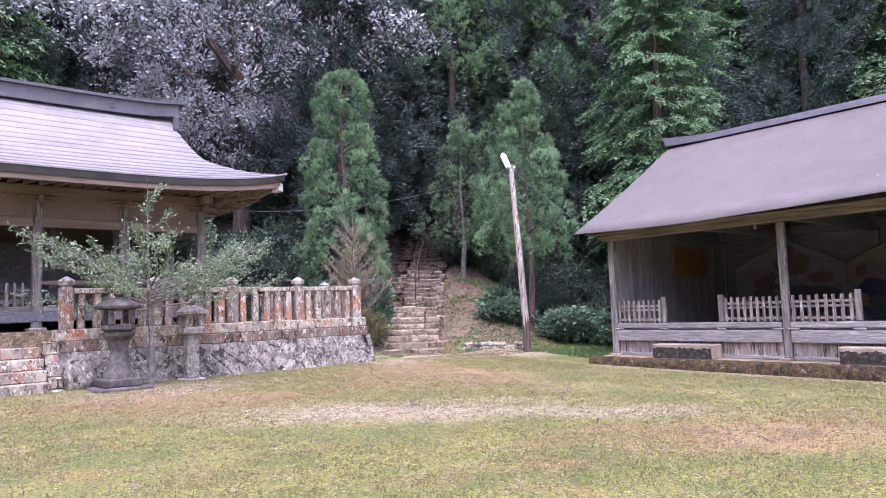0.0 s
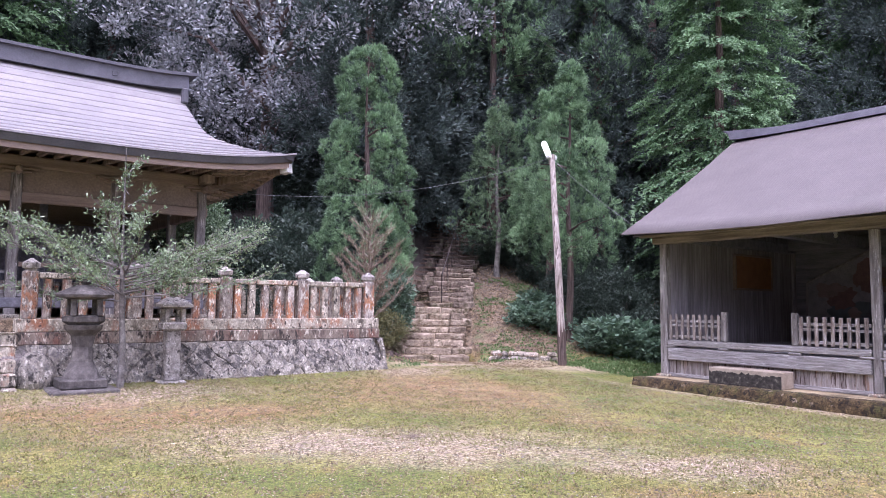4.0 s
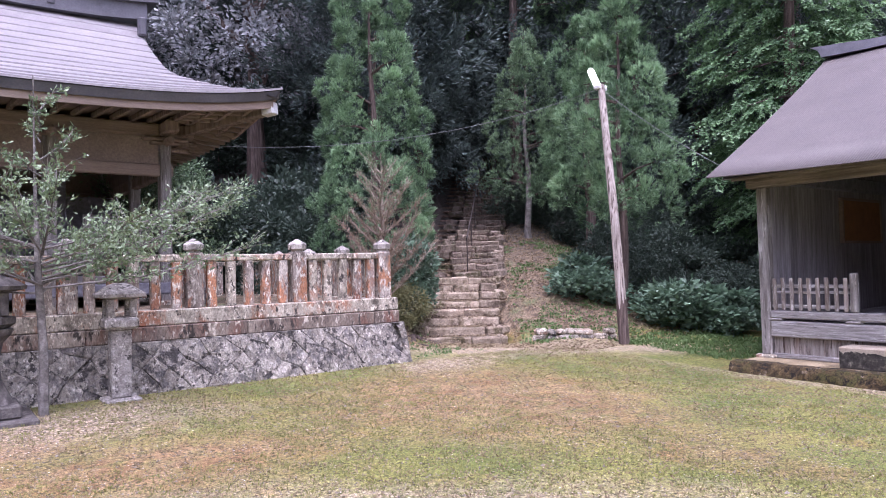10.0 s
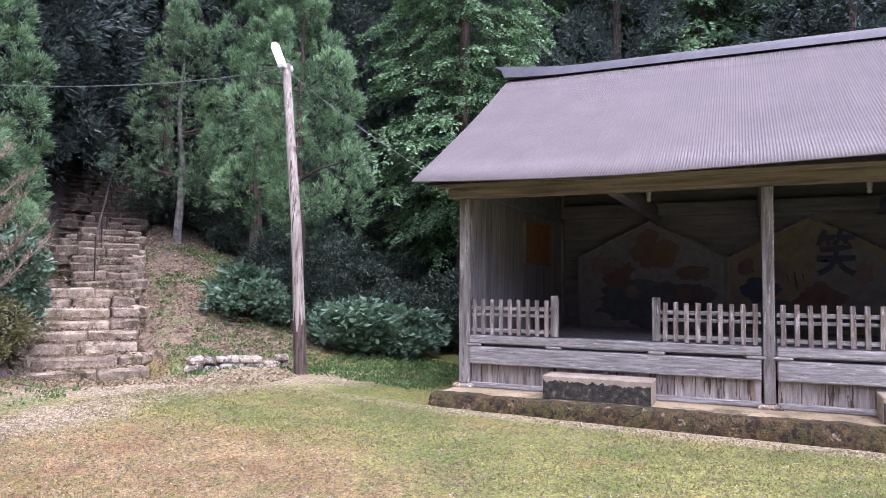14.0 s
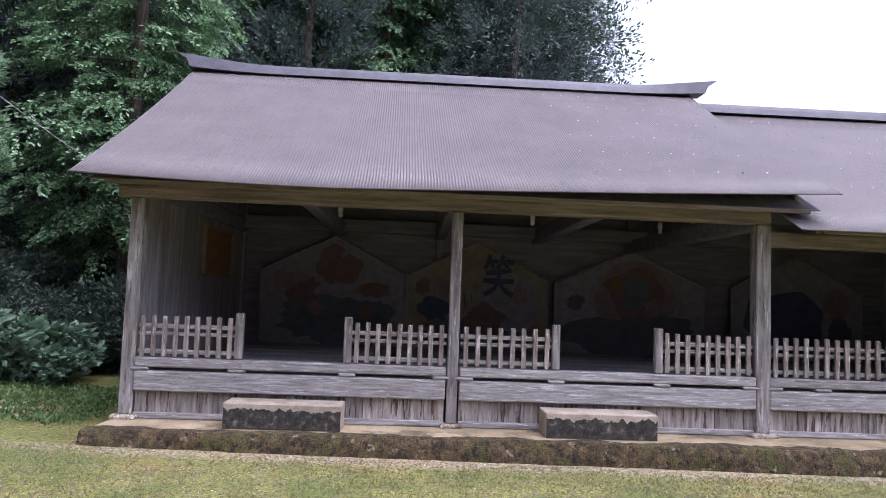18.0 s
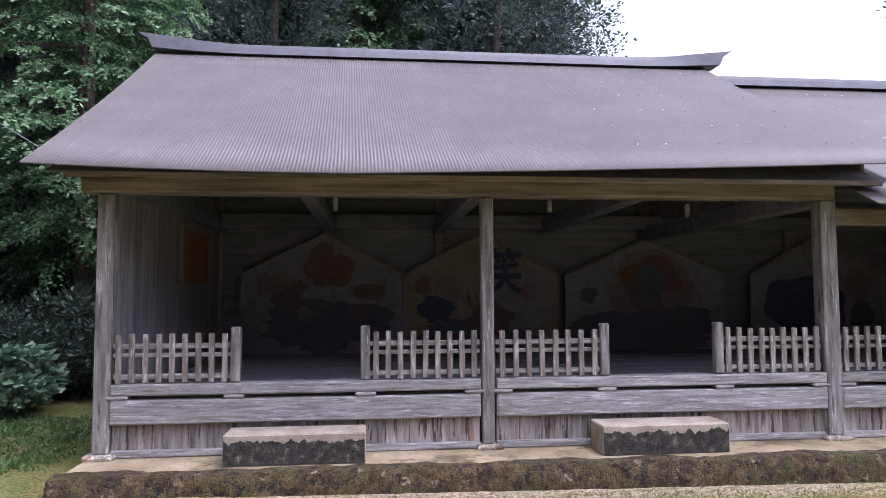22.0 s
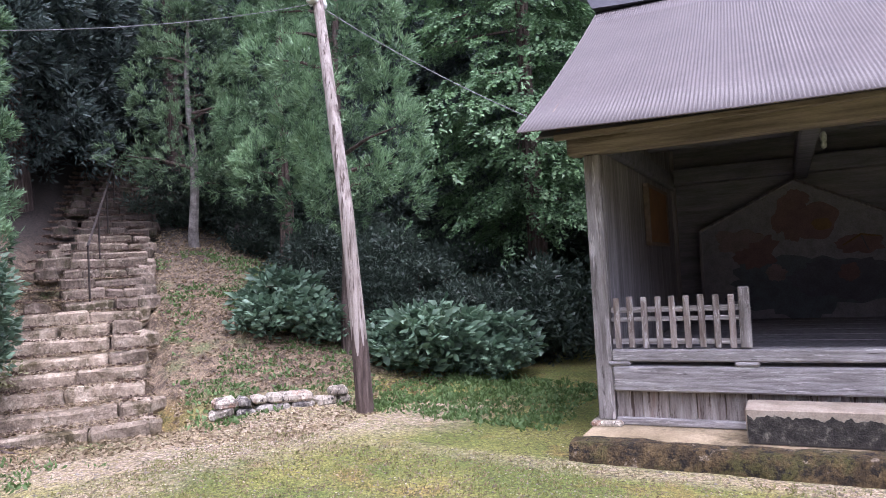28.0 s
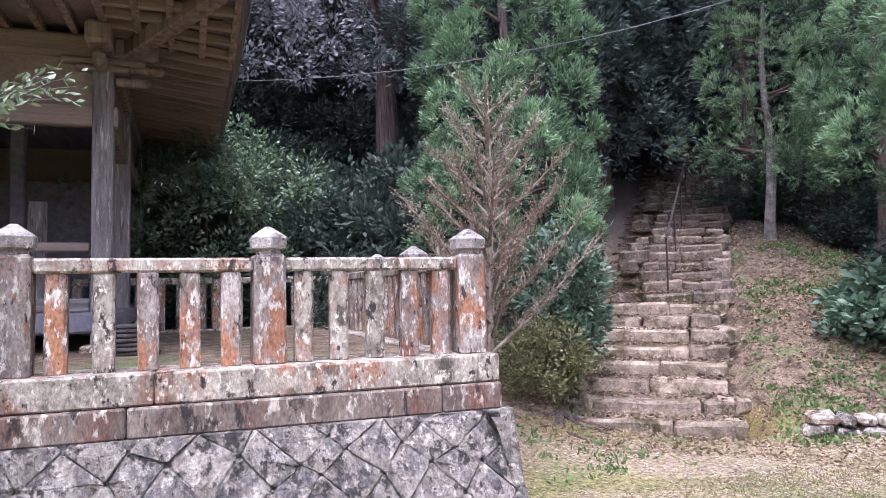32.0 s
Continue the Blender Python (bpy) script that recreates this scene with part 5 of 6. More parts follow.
# ---- stone lanterns ----
def lantern(x, y, z, dark):
    m = DARK_LANTERN if dark else CAP_STONE
    th = thing("stone_lantern", "dark weathered round stone lantern on a stepped base" if dark else "slim square grey stone lantern with a pyramid cap", "lantern", "lanterns before the wall", at=(x, y, z))
    if dark:
        part("base_step", box(-0.42, 0.42, -0.42, 0.42, -0.05, 0.07, 0.02), m, th)
        part("base", box(-0.29, 0.29, -0.29, 0.29, 0.07, 0.20, 0.02), m, th)
        part("shaft", lathe([(0.25, 0.20), (0.22, 0.26), (0.145, 0.42), (0.125, 0.62), (0.16, 0.78), (0.23, 0.86), (0.25, 0.92)], 16), m, th)
        part("platform", lathe([(0.20, 0.92), (0.27, 0.97), (0.27, 1.03), (0.18, 1.05)], 6), m, th)
        box_z, bw = 1.05, 0.16
        part("cap", lathe([(0.20, 1.27), (0.36, 1.30), (0.37, 1.335), (0.24, 1.41), (0.11, 1.46), (0.05, 1.47)], 6), m, th)
        part("finial", lathe([(0.05, 1.468), (0.075, 1.51), (0.06, 1.56), (0.01, 1.60)], 8), m, th)
    else:
        part("base", box(-0.19, 0.19, -0.19, 0.19, -0.05, 0.05, 0.02), m, th)
        part("shaft", box(-0.105, 0.105, -0.105, 0.105, 0.05, 0.80, 0.015), m, th)
        part("platform", box(-0.175, 0.175, -0.175, 0.175, 0.80, 0.93, 0.03), m, th)
        box_z, bw = 0.93, 0.115
        part("cap", lathe([(0.17, 1.13), (0.325, 1.155), (0.325, 1.19), (0.15, 1.285), (0.06, 1.31)], 4, turn=math.pi / 4), m, th)
        part("finial", lathe([(0.05, 1.31), (0.075, 1.34), (0.06, 1.38), (0.015, 1.41)], 8), m, th)
    top = 1.272 if dark else 1.132
    for sx, sy in ((1, 1), (1, -1), (-1, 1), (-1, -1)):
        part("light_post", box(sx * bw - 0.035, sx * bw + 0.035, sy * bw - 0.035, sy * bw + 0.035, box_z, top, 0.008), m, th)
    return th


lantern(3.78, 12.55, 0.10, True)
lantern(5.06, 12.86, 0.12, False)

# ---- stone stairs up the hill ----
stairs = thing("hill_stairs", "old uneven stone stairs climbing into the dark wood", "stairs", kind="structure", at=(FOOT.x, FOOT.y, 0.08))
rs = random.Random(21)
W = Vector((UY, -UX))
heading = math.atan2(UY, UX)
RISE, RUN = 0.150, 0.355
for k in range(37):
    upper = k > 7
    half = (0.80 if k < 2 else 0.74) if not upper else 0.84
    spill = 0.17 * max(0.0, 1 - k / 4)
    pos = (-half - spill if not upper else -0.2) + rs.uniform(-0.06, 0.04)
    half -= 0.8 * spill
    while pos < half - 0.12:
        n = min(rs.uniform(0.5, 1.45) if k < 9 else rs.uniform(0.22, 0.6), half + 0.04 - pos)
        if half - pos - n < 0.18:
            n = half + 0.04 - pos
        bm = box(-0.03 + rs.uniform(-0.03, 0.03), RUN + 0.10, 0.004, n - 0.004, -0.26, rs.uniform(-0.02, 0.015), 0.03)
        for v in bm.verts:
            v.co += 0.045 * noise.noise_vector(v.co * 2.6 + Vector((k * 3.1, pos * 7, 0)))
        if not upper:
            bmesh.ops.subdivide_edges(bm, edges=bm.edges[:], cuts=2, use_grid_fill=True)
            for v in bm.verts:
                v.co += 0.022 * noise.noise_vector(v.co * 8 + Vector((k * 5.3, pos * 3, 2)))
        bm.transform(Matrix.Translation((UX * RUN * k + W.x * (pos + n + veer(RUN * k)), UY * RUN * k + W.y * (pos + n + veer(RUN * k)), RISE * (k + 1))) @ Matrix.Rotation(heading, 4, "Z") @ pose(0, 0, 0, rs.uniform(-1.5, 1.5), rs.uniform(-1, 1), 0))
        part("stair_stone", bm, SHADED_STAIR if k > 15 else HALF_SHADED_STAIR if upper else STAIR_STONE, stairs)
        pos += n
    # rough side stones
    for side in (-1, 1) if k < 34 else ():
        if rs.random() < (0.6 if k < 10 else 0.85):
            g = rs.uniform(0.10, 0.20)
            bm = box(-g, g, -g * 0.7, g * 0.7, -0.14, rs.uniform(0.02, 0.10), 0.035)
            for v in bm.verts:
                v.co += 0.06 * noise.noise_vector(v.co * 4 + Vector((k, side, 0)))
            bm.transform(Matrix.Rotation(rs.uniform(0, 3), 4, "Z"))
            q = (side * (half + 0.03) if side > 0 or not upper else -0.38 + rs.uniform(-0.12, 0.1)) + veer(RUN * k)
            bm.transform(Matrix.Translation((UX * RUN * (k + 0.4) + W.x * q, UY * RUN * (k + 0.4) + W.y * q, RISE * (k + 0.75))))
            part("edge_stone", bm, SHADED_STAIR if k > 15 else HALF_SHADED_STAIR if upper else STAIR_STONE, stairs)

# fallen leaves on the treads, dark and thickest higher up to deepen the shade
lr = np.random.default_rng(52)
n = 24000
k = np.minimum((lr.uniform(0, 1, n) ** 0.6 * 36).astype(int), 35)
a = lr.uniform(0.02, RUN, n) + RUN * k
q = np.where(lr.uniform(0, 1, n) < 0.5, lr.uniform(-0.72, 0.72, n), np.sign(lr.normal(size=n)) * lr.uniform(0.45, 0.76, n))
q = q + 0.105 * np.maximum(0.0, a - 3.3)
c = np.stack([FOOT.x + UX * a + W.x * q, FOOT.y + UY * a + W.y * q, 0.08 + RISE * (k + 1) + 0.02 + 0 * a], 1)
w = lr.normal(size=(n, 3)) * np.array([1, 1, 0.15])
tread_leaves = new("tread_leaves", leaves_mesh("tread_leaves", c, w, lr.uniform(0.03, 0.07, n), lr.uniform(0.02, 0.04, n), LITTER, lr))
tagged(tread_leaves, "brown fallen leaves on the stone treads", "leaves", kind="stuff")
n = 7000
k = lr.integers(0, 11, n)
a = RUN * (k + lr.uniform(0.05, 1.0, n))
q = lr.uniform(-0.78, 0.78, n)
c = np.stack([FOOT.x + UX * a + W.x * q, FOOT.y + UY * a + W.y * q, 0.08 + RISE * (k + 1) + 0.012 + 0 * a], 1)
w = lr.normal(size=(n, 3)) * np.array([1, 1, 0.12])
pale_litter = new("pale_litter", leaves_mesh("pale_litter", c, w, lr.uniform(0.025, 0.055, n), lr.uniform(0.012, 0.03, n), DRY_LEAF, lr))
tagged(pale_litter, "pale dry leaf litter on the lower treads", "leaves", kind="stuff")

# gnarled roots beside the foot of the stairs
roots = thing("tree_roots", "gnarled brown roots creeping over the bank beside the stairs", "roots", at=(10.45, 15.02, 0.2))
for a0, reach, seed in ((-2.3, 0.75, 1), (-1.7, 0.85, 2), (-1.1, 0.7, 3), (-2.9, 0.55, 4), (-0.6, 0.6, 5), (-2.0, 0.5, 6)):
    pts = []
    for i in range(8):
        t = i / 7
        a = a0 + 0.7 * noise.noise((t * 2.5, seed * 3.1, 0))
        x, y = math.cos(a) * reach * t, math.sin(a) * reach * t
        pts.append((x, y, height(10.45 + x, 15.02 + y) - 0.205 + 0.025 * noise.noise((t * 4, seed, 5))))
    part("root", tube(pts, [0.034 * (1 - 0.7 * i / 7) for i in range(8)], 7), BARK, roots)

# low stone edging beside the stairs
edging = thing("edging_stones", "low row of rough field stones holding the bank", "edging", kind="structure", at=(12.72, 13.52, 0.15))
for row, (hz, sizes) in enumerate(((0.0, (0.26, 0.22, 0.36, 0.30, 0.24, 0.17)), (0.105, (0.24, 0.15, 0.17, 0.50, 0.0, 0.22)))):
    u = -0.05 + 0.05 * row
    for n in sizes:
        if n == 0.0:
            u += 0.2
            continue
        bm = box(0, n - 0.012, -0.12, 0.12, 0, 0.105, 0.03)
        for v in bm.verts:
            v.co += 0.03 * noise.noise_vector(v.co * 5 + Vector((u * 9, row, 0)))
        bm.transform(Matrix.Translation((-0.36 + 0.80 * u, 0.30 - 0.60 * u, hz - 0.03)) @ pose(0, 0, 0, rs.uniform(-4, 4), rs.uniform(-5, 5), -37 + rs.uniform(-6, 6)))
        part("stone", bm, GRANITE_GREY if rs.random() < 0.6 else RUBBLE, edging)
        u += n

# iron handrail on the upper stairs
rail_th = thing("handrail", "thin rusty iron handrail standing in the middle of the stairs", "handrail", at=(FOOT.x + UX * 2.95 + W.x * 0.17, FOOT.y + UY * 2.95 + W.y * 0.17, 0.08 + RISE * 8.6))
for k in range(7):
    q = 1.35 * k
    x, y = UX * q + W.x * 0.105 * q, UY * q + W.y * 0.105 * q
    part("rail_post", tube([(x, y, -0.15 + 0.423 * q), (x, y, 0.80 + 0.423 * q)], [0.014, 0.014], 6), RUST, rail_th)
part("rail_bar", tube([(-0.02, -0.02, 0.79), (UX * 8.15 + W.x * 0.856, UY * 8.15 + W.y * 0.856, 0.80 + 0.423 * 8.15)], [0.018, 0.018], 6), RUST, rail_th)

# ---- lamp pole ----
lamp = thing("street_lamp", "leaning weathered wooden pole with a lit tube lamp at its top", "lamp", at=(13.30, 12.55, 0.10))
part("pole", tube([(0, -0.01, -0.25), (-0.02, 0.02, 0.9), (-0.03, 0.09, 2.2), (0.10, 0.32, 3.6), (0.24, 0.53, 4.76)], [0.092, 0.087, 0.078, 0.070, 0.063], 12), POLE_WOOD, lamp)
bm = bmesh.new()
foot_rows = []
for k in range(40):
    a = k * math.tau / 40
    top = 0.75 + 0.30 * noise.noise((math.cos(a) * 2, math.sin(a) * 2, 1)) + 0.22 * noise.noise((a * 9, 3, 2))
    foot_rows.append([bm.verts.new(((0.097 - 0.006 * z) * math.cos(a) - 0.018 * z, (0.097 - 0.006 * z) * math.sin(a) - 0.005 + 0.028 * z, z)) for z in (-0.2, 0.35 * top, top)])
for r0, r1 in zip(foot_rows, foot_rows[1:] + foot_rows[:1]):
    for i in range(2):
        bm.faces.new((r0[i], r1[i], r1[i + 1], r0[i + 1]))
part("dark_foot", bm, BARK, lamp, "brown damp-stained foot of the pole")
part("bracket", box(0.10, 0.28, 0.48, 0.60, 4.68, 4.75, 0.01), WHITE_PAINT, lamp)
axis = Vector((-0.10, 0.12, 0.40)).normalized()
p0 = Vector((0.19, 0.55, 4.70))
part("lamp_back", tube([p0 + Vector((0.05, 0.045, 0.0)), p0 + axis * 0.40 + Vector((0.05, 0.045, 0.0))], [0.05, 0.05], 10), WHITE_PAINT, lamp)
part("lamp_tube", tube([p0, p0 + axis * 0.03, p0 + axis * 0.36, p0 + axis * 0.41], [0.035, 0.062, 0.062, 0.03], 12), LAMP_GLOW, lamp, "glowing white lamp cover")
part("insulator", lathe([(0.02, 4.30), (0.035, 4.33), (0.03, 4.38), (0.015, 4.40)], 8), WHITE_PAINT, lamp).location = (0.33, 0.50, 0.36)


def cable(a, b, sag, r=0.008, start="cable"):
    a, b = Vector(a), Vector(b)
    pts = [a.lerp(b, i / 14) - Vector((0, 0, sag * (1 - (2 * i / 14 - 1) ** 2))) for i in range(15)]
    c = part(start, tube(pts, [r] * 15, 5), CABLE)
    tagged(c, "thin pale overhead cable strung from the lamp pole", "cable")


cable((13.53, 13.08, 4.80), (6.36, 16.5, 3.73), 0.48, 0.0045)
cable((13.55, 13.05, 4.76), (13.0, 10.4, 2.95), 0.06, 0.0045)

# ---- trees and shrubs ----
def blades(r, centers, per, radius, length, width, up=0.3, out=None, flat=1.0, core=1.0):
    """Positions and ways of leaves round clump centres."""
    n = len(centers) * per
    c = np.repeat(centers, per, axis=0)
    d = r.normal(size=(n, 3))
    d[:, 2] *= flat
    d /= np.maximum(np.linalg.norm(d, axis=1, keepdims=True), 1e-6)
    rad = np.repeat(radius, per) if np.ndim(radius) else np.full(n, radius)
    p = c + d * (core * rad * r.uniform(0.05, 1.0, n) ** 0.6)[:, None]
    w = d.copy()
    w[:, 2] += up
    if out is not None:
        w += np.repeat(out, per, axis=0)
    return p, w, length * r.uniform(0.6, 1.3, n), width * r.uniform(0.7, 1.3, n)


def conifer(name, label, h, radius, material, seed, bare=0.12, boughs=90, tufts=7, per=60, bough_r=0.42, tuft_r=0.14, length=0.17, width=0.022, shape=0.75, trunk_r=0.16,
            droop=0.0, at=None, spin=0, z=None, lumps=0.25, group="", up=0.45, flat=1.0, bark=None, tiers=0, limbs=10, inner=0.55, core=1.0, reach=0.9):
    """A conifer: straight trunk, limbs, and boughs of many tufted sprays with gaps between them."""
    r = np.random.default_rng(seed)
    th = thing(name, label, "tree", group, at=(0, 0, 0))
    pts = [(0.03 * math.sin(i * 1.3 + seed), 0.03 * math.cos(i * 1.7 + seed), -0.4 + (h * 0.97 + 0.4) * i / 8) for i in range(9)]
    part("trunk", tube(pts, [trunk_r * (1.15 if i == 0 else 1 - 0.93 * i / 8) for i in range(9)], 9), bark or BARK, th)
    f = (np.arange(boughs) + r.uniform(0, 1, boughs)) / boughs
    f = f ** 1.15
    if tiers:
        f = np.clip((np.round(f * tiers) + r.normal(0, 0.12, boughs)) / tiers, 0, 0.99)
    ang = np.arange(boughs) * 2.39996 + r.normal(0, 0.35, boughs)
    prof = np.minimum((1 - f) ** shape, 0.50 + 2.2 * f) * radius
    lump = 1 + lumps * np.sin(ang * 3 + f * 17 + seed) + lumps * 0.7 * np.sin(ang * 5 - f * 31 + seed * 2)
    rad = prof * lump * r.uniform(inner, 1.0, boughs) ** 0.5
    zc = h * (bare + (1 - bare) * f) - rad * droop
    size = bough_r * (0.45 + 0.75 * (1 - f)) * r.uniform(0.75, 1.3, boughs)
    bc = np.stack([rad * np.cos(ang), rad * np.sin(ang), zc], 1)
    bo = np.stack([np.cos(ang), np.sin(ang), np.full(boughs, -droop)], 1)
    off = r.normal(size=(boughs * tufts, 3)) * np.array([0.52, 0.52, 0.5 * max(flat, 0.3)])
    c = np.repeat(bc, tufts, axis=0) + off * np.repeat(size, tufts)[:, None]
    out = np.repeat(bo, tufts, axis=0) * reach + off * 0.5
    p, w, ln, wd = blades(r, c, per, tuft_r * r.uniform(0.7, 1.3, boughs * tufts), length, width, up, out, flat, core)
    crown = new("crown", leaves_mesh(name + "_crown", p, w, ln, wd, material, r))
    crown.parent = th
    for k in range(0, boughs, max(1, boughs // limbs)) if limbs else ():
        a = Vector((0, 0, max(zc[k] - 0.2 * rad[k], 0.3)))
        b = Vector(bc[k])
        part("limb", tube([a, a.lerp(b, 0.5) + Vector((0, 0, 0.05)), b], [0.035, 0.022, 0.008], 5), BARK, th)
    if at is not None:
        th.matrix_basis = pose(at[0], at[1], height(*at) - 0.05 if z is None else z, 0, 0, spin)
    return th


def cedar(label, h, radius, material, seed, at, z=None, bare=0.2, lobes=110, lobe_r=0.36, tufts=26, per=13, length=0.105, width=0.015, shape=0.5, trunk_r=0.13, droop=0.15, uneven=0.25, bark=None, limbs=12, group="", spin=0, foot=0.5):
    """A cedar: straight trunk, limbs, and separate round boughs, each a brush of fanned sprays that point outwards and up."""
    r = np.random.default_rng(seed)
    th = thing("cedar_tree", label, "tree", group)
    pts = [(0.03 * math.sin(i * 1.3 + seed), 0.03 * math.cos(i * 1.7 + seed), -0.4 + (h * 0.97 + 0.4) * i / 8) for i in range(9)]
    part("trunk", tube(pts, [trunk_r * (1.15 if i == 0 else 1 - 0.93 * i / 8) for i in range(9)], 9), bark or BARK, th)
    f = ((np.arange(lobes) + r.uniform(0, 1, lobes)) / lobes) ** 1.1
    ang = np.arange(lobes) * 2.39996 + r.normal(0, 0.35, lobes)
    prof = np.minimum((1 - f) ** shape, foot + 2.2 * f) * radius
    rad = np.maximum(prof * (1 + uneven * np.sin(ang * 3 + f * 17 + seed) + 0.7 * uneven * np.sin(ang * 5 - f * 31 + seed * 2)) * r.uniform(0.55, 1.0, lobes) ** 0.5, 0.02)
    zc = h * (bare + (1 - bare) * f) - rad * droop
    size = lobe_r * (0.55 + 0.6 * (1 - f)) * r.uniform(0.7, 1.3, lobes)
    bc = np.stack([rad * np.cos(ang), rad * np.sin(ang), zc], 1)
    bo = np.stack([np.cos(ang), np.sin(ang), np.full(lobes, 0.25)], 1)
    # sprays sit on the outer and upper side of each bough
    d = r.normal(size=(lobes * tufts, 3)) * np.array([1, 1, 0.9]) + np.repeat(bo, tufts, axis=0) * 0.95
    d /= np.linalg.norm(d, axis=1, keepdims=True)
    c = np.repeat(bc, tufts, axis=0) + d * (np.repeat(size, tufts) * r.uniform(0.5, 1.0, lobes * tufts) ** 0.5)[:, None]
    w0 = d * 0.9 + np.array([0, 0, 0.45])
    n = len(c) * per
    w = np.repeat(w0, per, axis=0) + r.normal(0, 0.46, (n, 3))
    p = np.repeat(c, per, axis=0) + r.normal(0, 0.022, (n, 3)) - w * 0.02
    # sprays on a bough's upper side are coloured paler, as if lit from above
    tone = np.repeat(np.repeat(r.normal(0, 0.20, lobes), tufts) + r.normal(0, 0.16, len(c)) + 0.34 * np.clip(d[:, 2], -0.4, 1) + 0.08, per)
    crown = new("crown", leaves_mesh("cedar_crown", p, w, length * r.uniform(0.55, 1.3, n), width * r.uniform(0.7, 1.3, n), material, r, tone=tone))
    crown.parent = th
    for k in range(0, lobes, max(1, lobes // limbs)):
        a = Vector((0, 0, max(zc[k] - 0.2 * rad[k], 0.3)))
        b = Vector(bc[k])
        part("limb", tube([a, a.lerp(b, 0.5) + Vector((0, 0, 0.05)), b], [0.035, 0.022, 0.008], 5), BARK, th)
    th.matrix_basis = pose(at[0], at[1], height(*at) - 0.05 if z is None else z, 0, 0, spin)
    return th


def cypress(name, label, h, radius, material, seed, at=None, bare=0.1, fronds=1900, per=70, frond_len=0.62, length=0.12, width=0.05, shape=0.6, trunk_r=0.24, uneven=0.3, limbs=14, group="", sag=0.24):
    """A cypress: flat, drooping fan-shaped sprays in layers, with dark gaps between them."""
    r = np.random.default_rng(seed)
    th = thing(name, label, "tree", group)
    pts = [(0.03 * math.sin(i * 1.3 + seed), 0.03 * math.cos(i * 1.7 + seed), -0.4 + (h * 0.97 + 0.4) * i / 8) for i in range(9)]
    part("trunk", tube(pts, [trunk_r * (1.15 if i == 0 else 1 - 0.93 * i / 8) for i in range(9)], 9), BARK, th)
    boughs = fronds // 7
    f = ((np.arange(boughs) + r.uniform(0, 1, boughs)) / boughs) ** 1.1
    ang = np.arange(boughs) * 2.39996 + r.normal(0, 0.3, boughs)
    rad = np.minimum((1 - f) ** shape, 0.55 + 2.2 * f) * radius * (1 + uneven * np.sin(ang * 3 + f * 17 + seed)) * r.uniform(0.7, 1.0, boughs)
    zc = h * (bare + (1 - bare) * np.clip((np.round(f * 24) + r.normal(0, 0.14, boughs)) / 24, 0, 0.99))
    # seven sprays along each bough, the outer ones lower
    t = np.tile(np.array([0.42, 0.58, 0.70, 0.80, 0.88, 0.94, 1.0]), boughs)
    a5 = np.repeat(ang, 7) + r.normal(0, 0.24, boughs * 7)
    r5 = np.repeat(rad, 7) * t
    z5 = np.repeat(zc, 7) - sag * r5 * t + r.normal(0, 0.07, boughs * 7)
    m = boughs * 7
    turn = a5 + r.normal(0, 0.5, m)
    ax = np.stack([np.cos(turn), np.sin(turn), r.normal(-0.34, 0.22, m)], 1)
    side = np.stack([-np.sin(turn), np.cos(turn), r.normal(0, 0.22, m)], 1)
    base = np.stack([r5 * np.cos(a5), r5 * np.sin(a5), z5], 1)
    size = frond_len * r.uniform(0.6, 1.25, m) * np.repeat(0.6 + 0.5 * (1 - f), 7)
    n = m * per
    u = r.uniform(0, 1, n)
    q = r.uniform(-1, 1, n)
    # toothed outline: branchlets in pairs along the axis
    u = np.clip((np.round(u * 7) + r.normal(0, 0.16, n)) / 7, 0, 1) + 0.22 * np.abs(q)
    S, A, D, B = np.repeat(size, per)[:, None], np.repeat(ax, per, axis=0), np.repeat(side, per, axis=0), np.repeat(base, per, axis=0)
    wide_ = (0.46 * (1.1 - u.clip(0, 1.05)) + 0.05)[:, None]
    p = B + S * (A * u[:, None] + D * q[:, None] * wide_)
    p[:, 2] -= (S[:, 0] * (0.22 * u ** 2 + 0.10 * np.abs(q)))
    w = A * 0.6 + D * np.sign(q)[:, None] * 0.6 + r.normal(0, 0.38, (n, 3))
    w[:, 2] -= 0.15
    tone = np.repeat(r.normal(0.0, 0.16, m), per) + 0.45 * u
    face = np.array([0.0, 0.0, 0.8]) + 0.5 * A + r.normal(0, 0.35, (n, 3))
    crown = new("crown", leaves_mesh(name + "_crown", p, w, length * r.uniform(0.6, 1.3, n), width * r.uniform(0.6, 1.3, n), material, r, face=face, tone=tone))
    crown.parent = th
    for k in range(0, boughs, max(1, boughs // limbs)) if limbs else ():
        b = Vector((rad[k] * math.cos(ang[k]), rad[k] * math.sin(ang[k]), zc[k] - sag * rad[k]))
        a = Vector((0, 0, zc[k]))
        part("limb", tube([a, a.lerp(b, 0.5) + Vector((0, 0, 0.05)), b], [0.04, 0.025, 0.008], 5), BARK, th)
    if at is not None:
        th.matrix_basis = pose(at[0], at[1], height(*at) - 0.05)
    return th


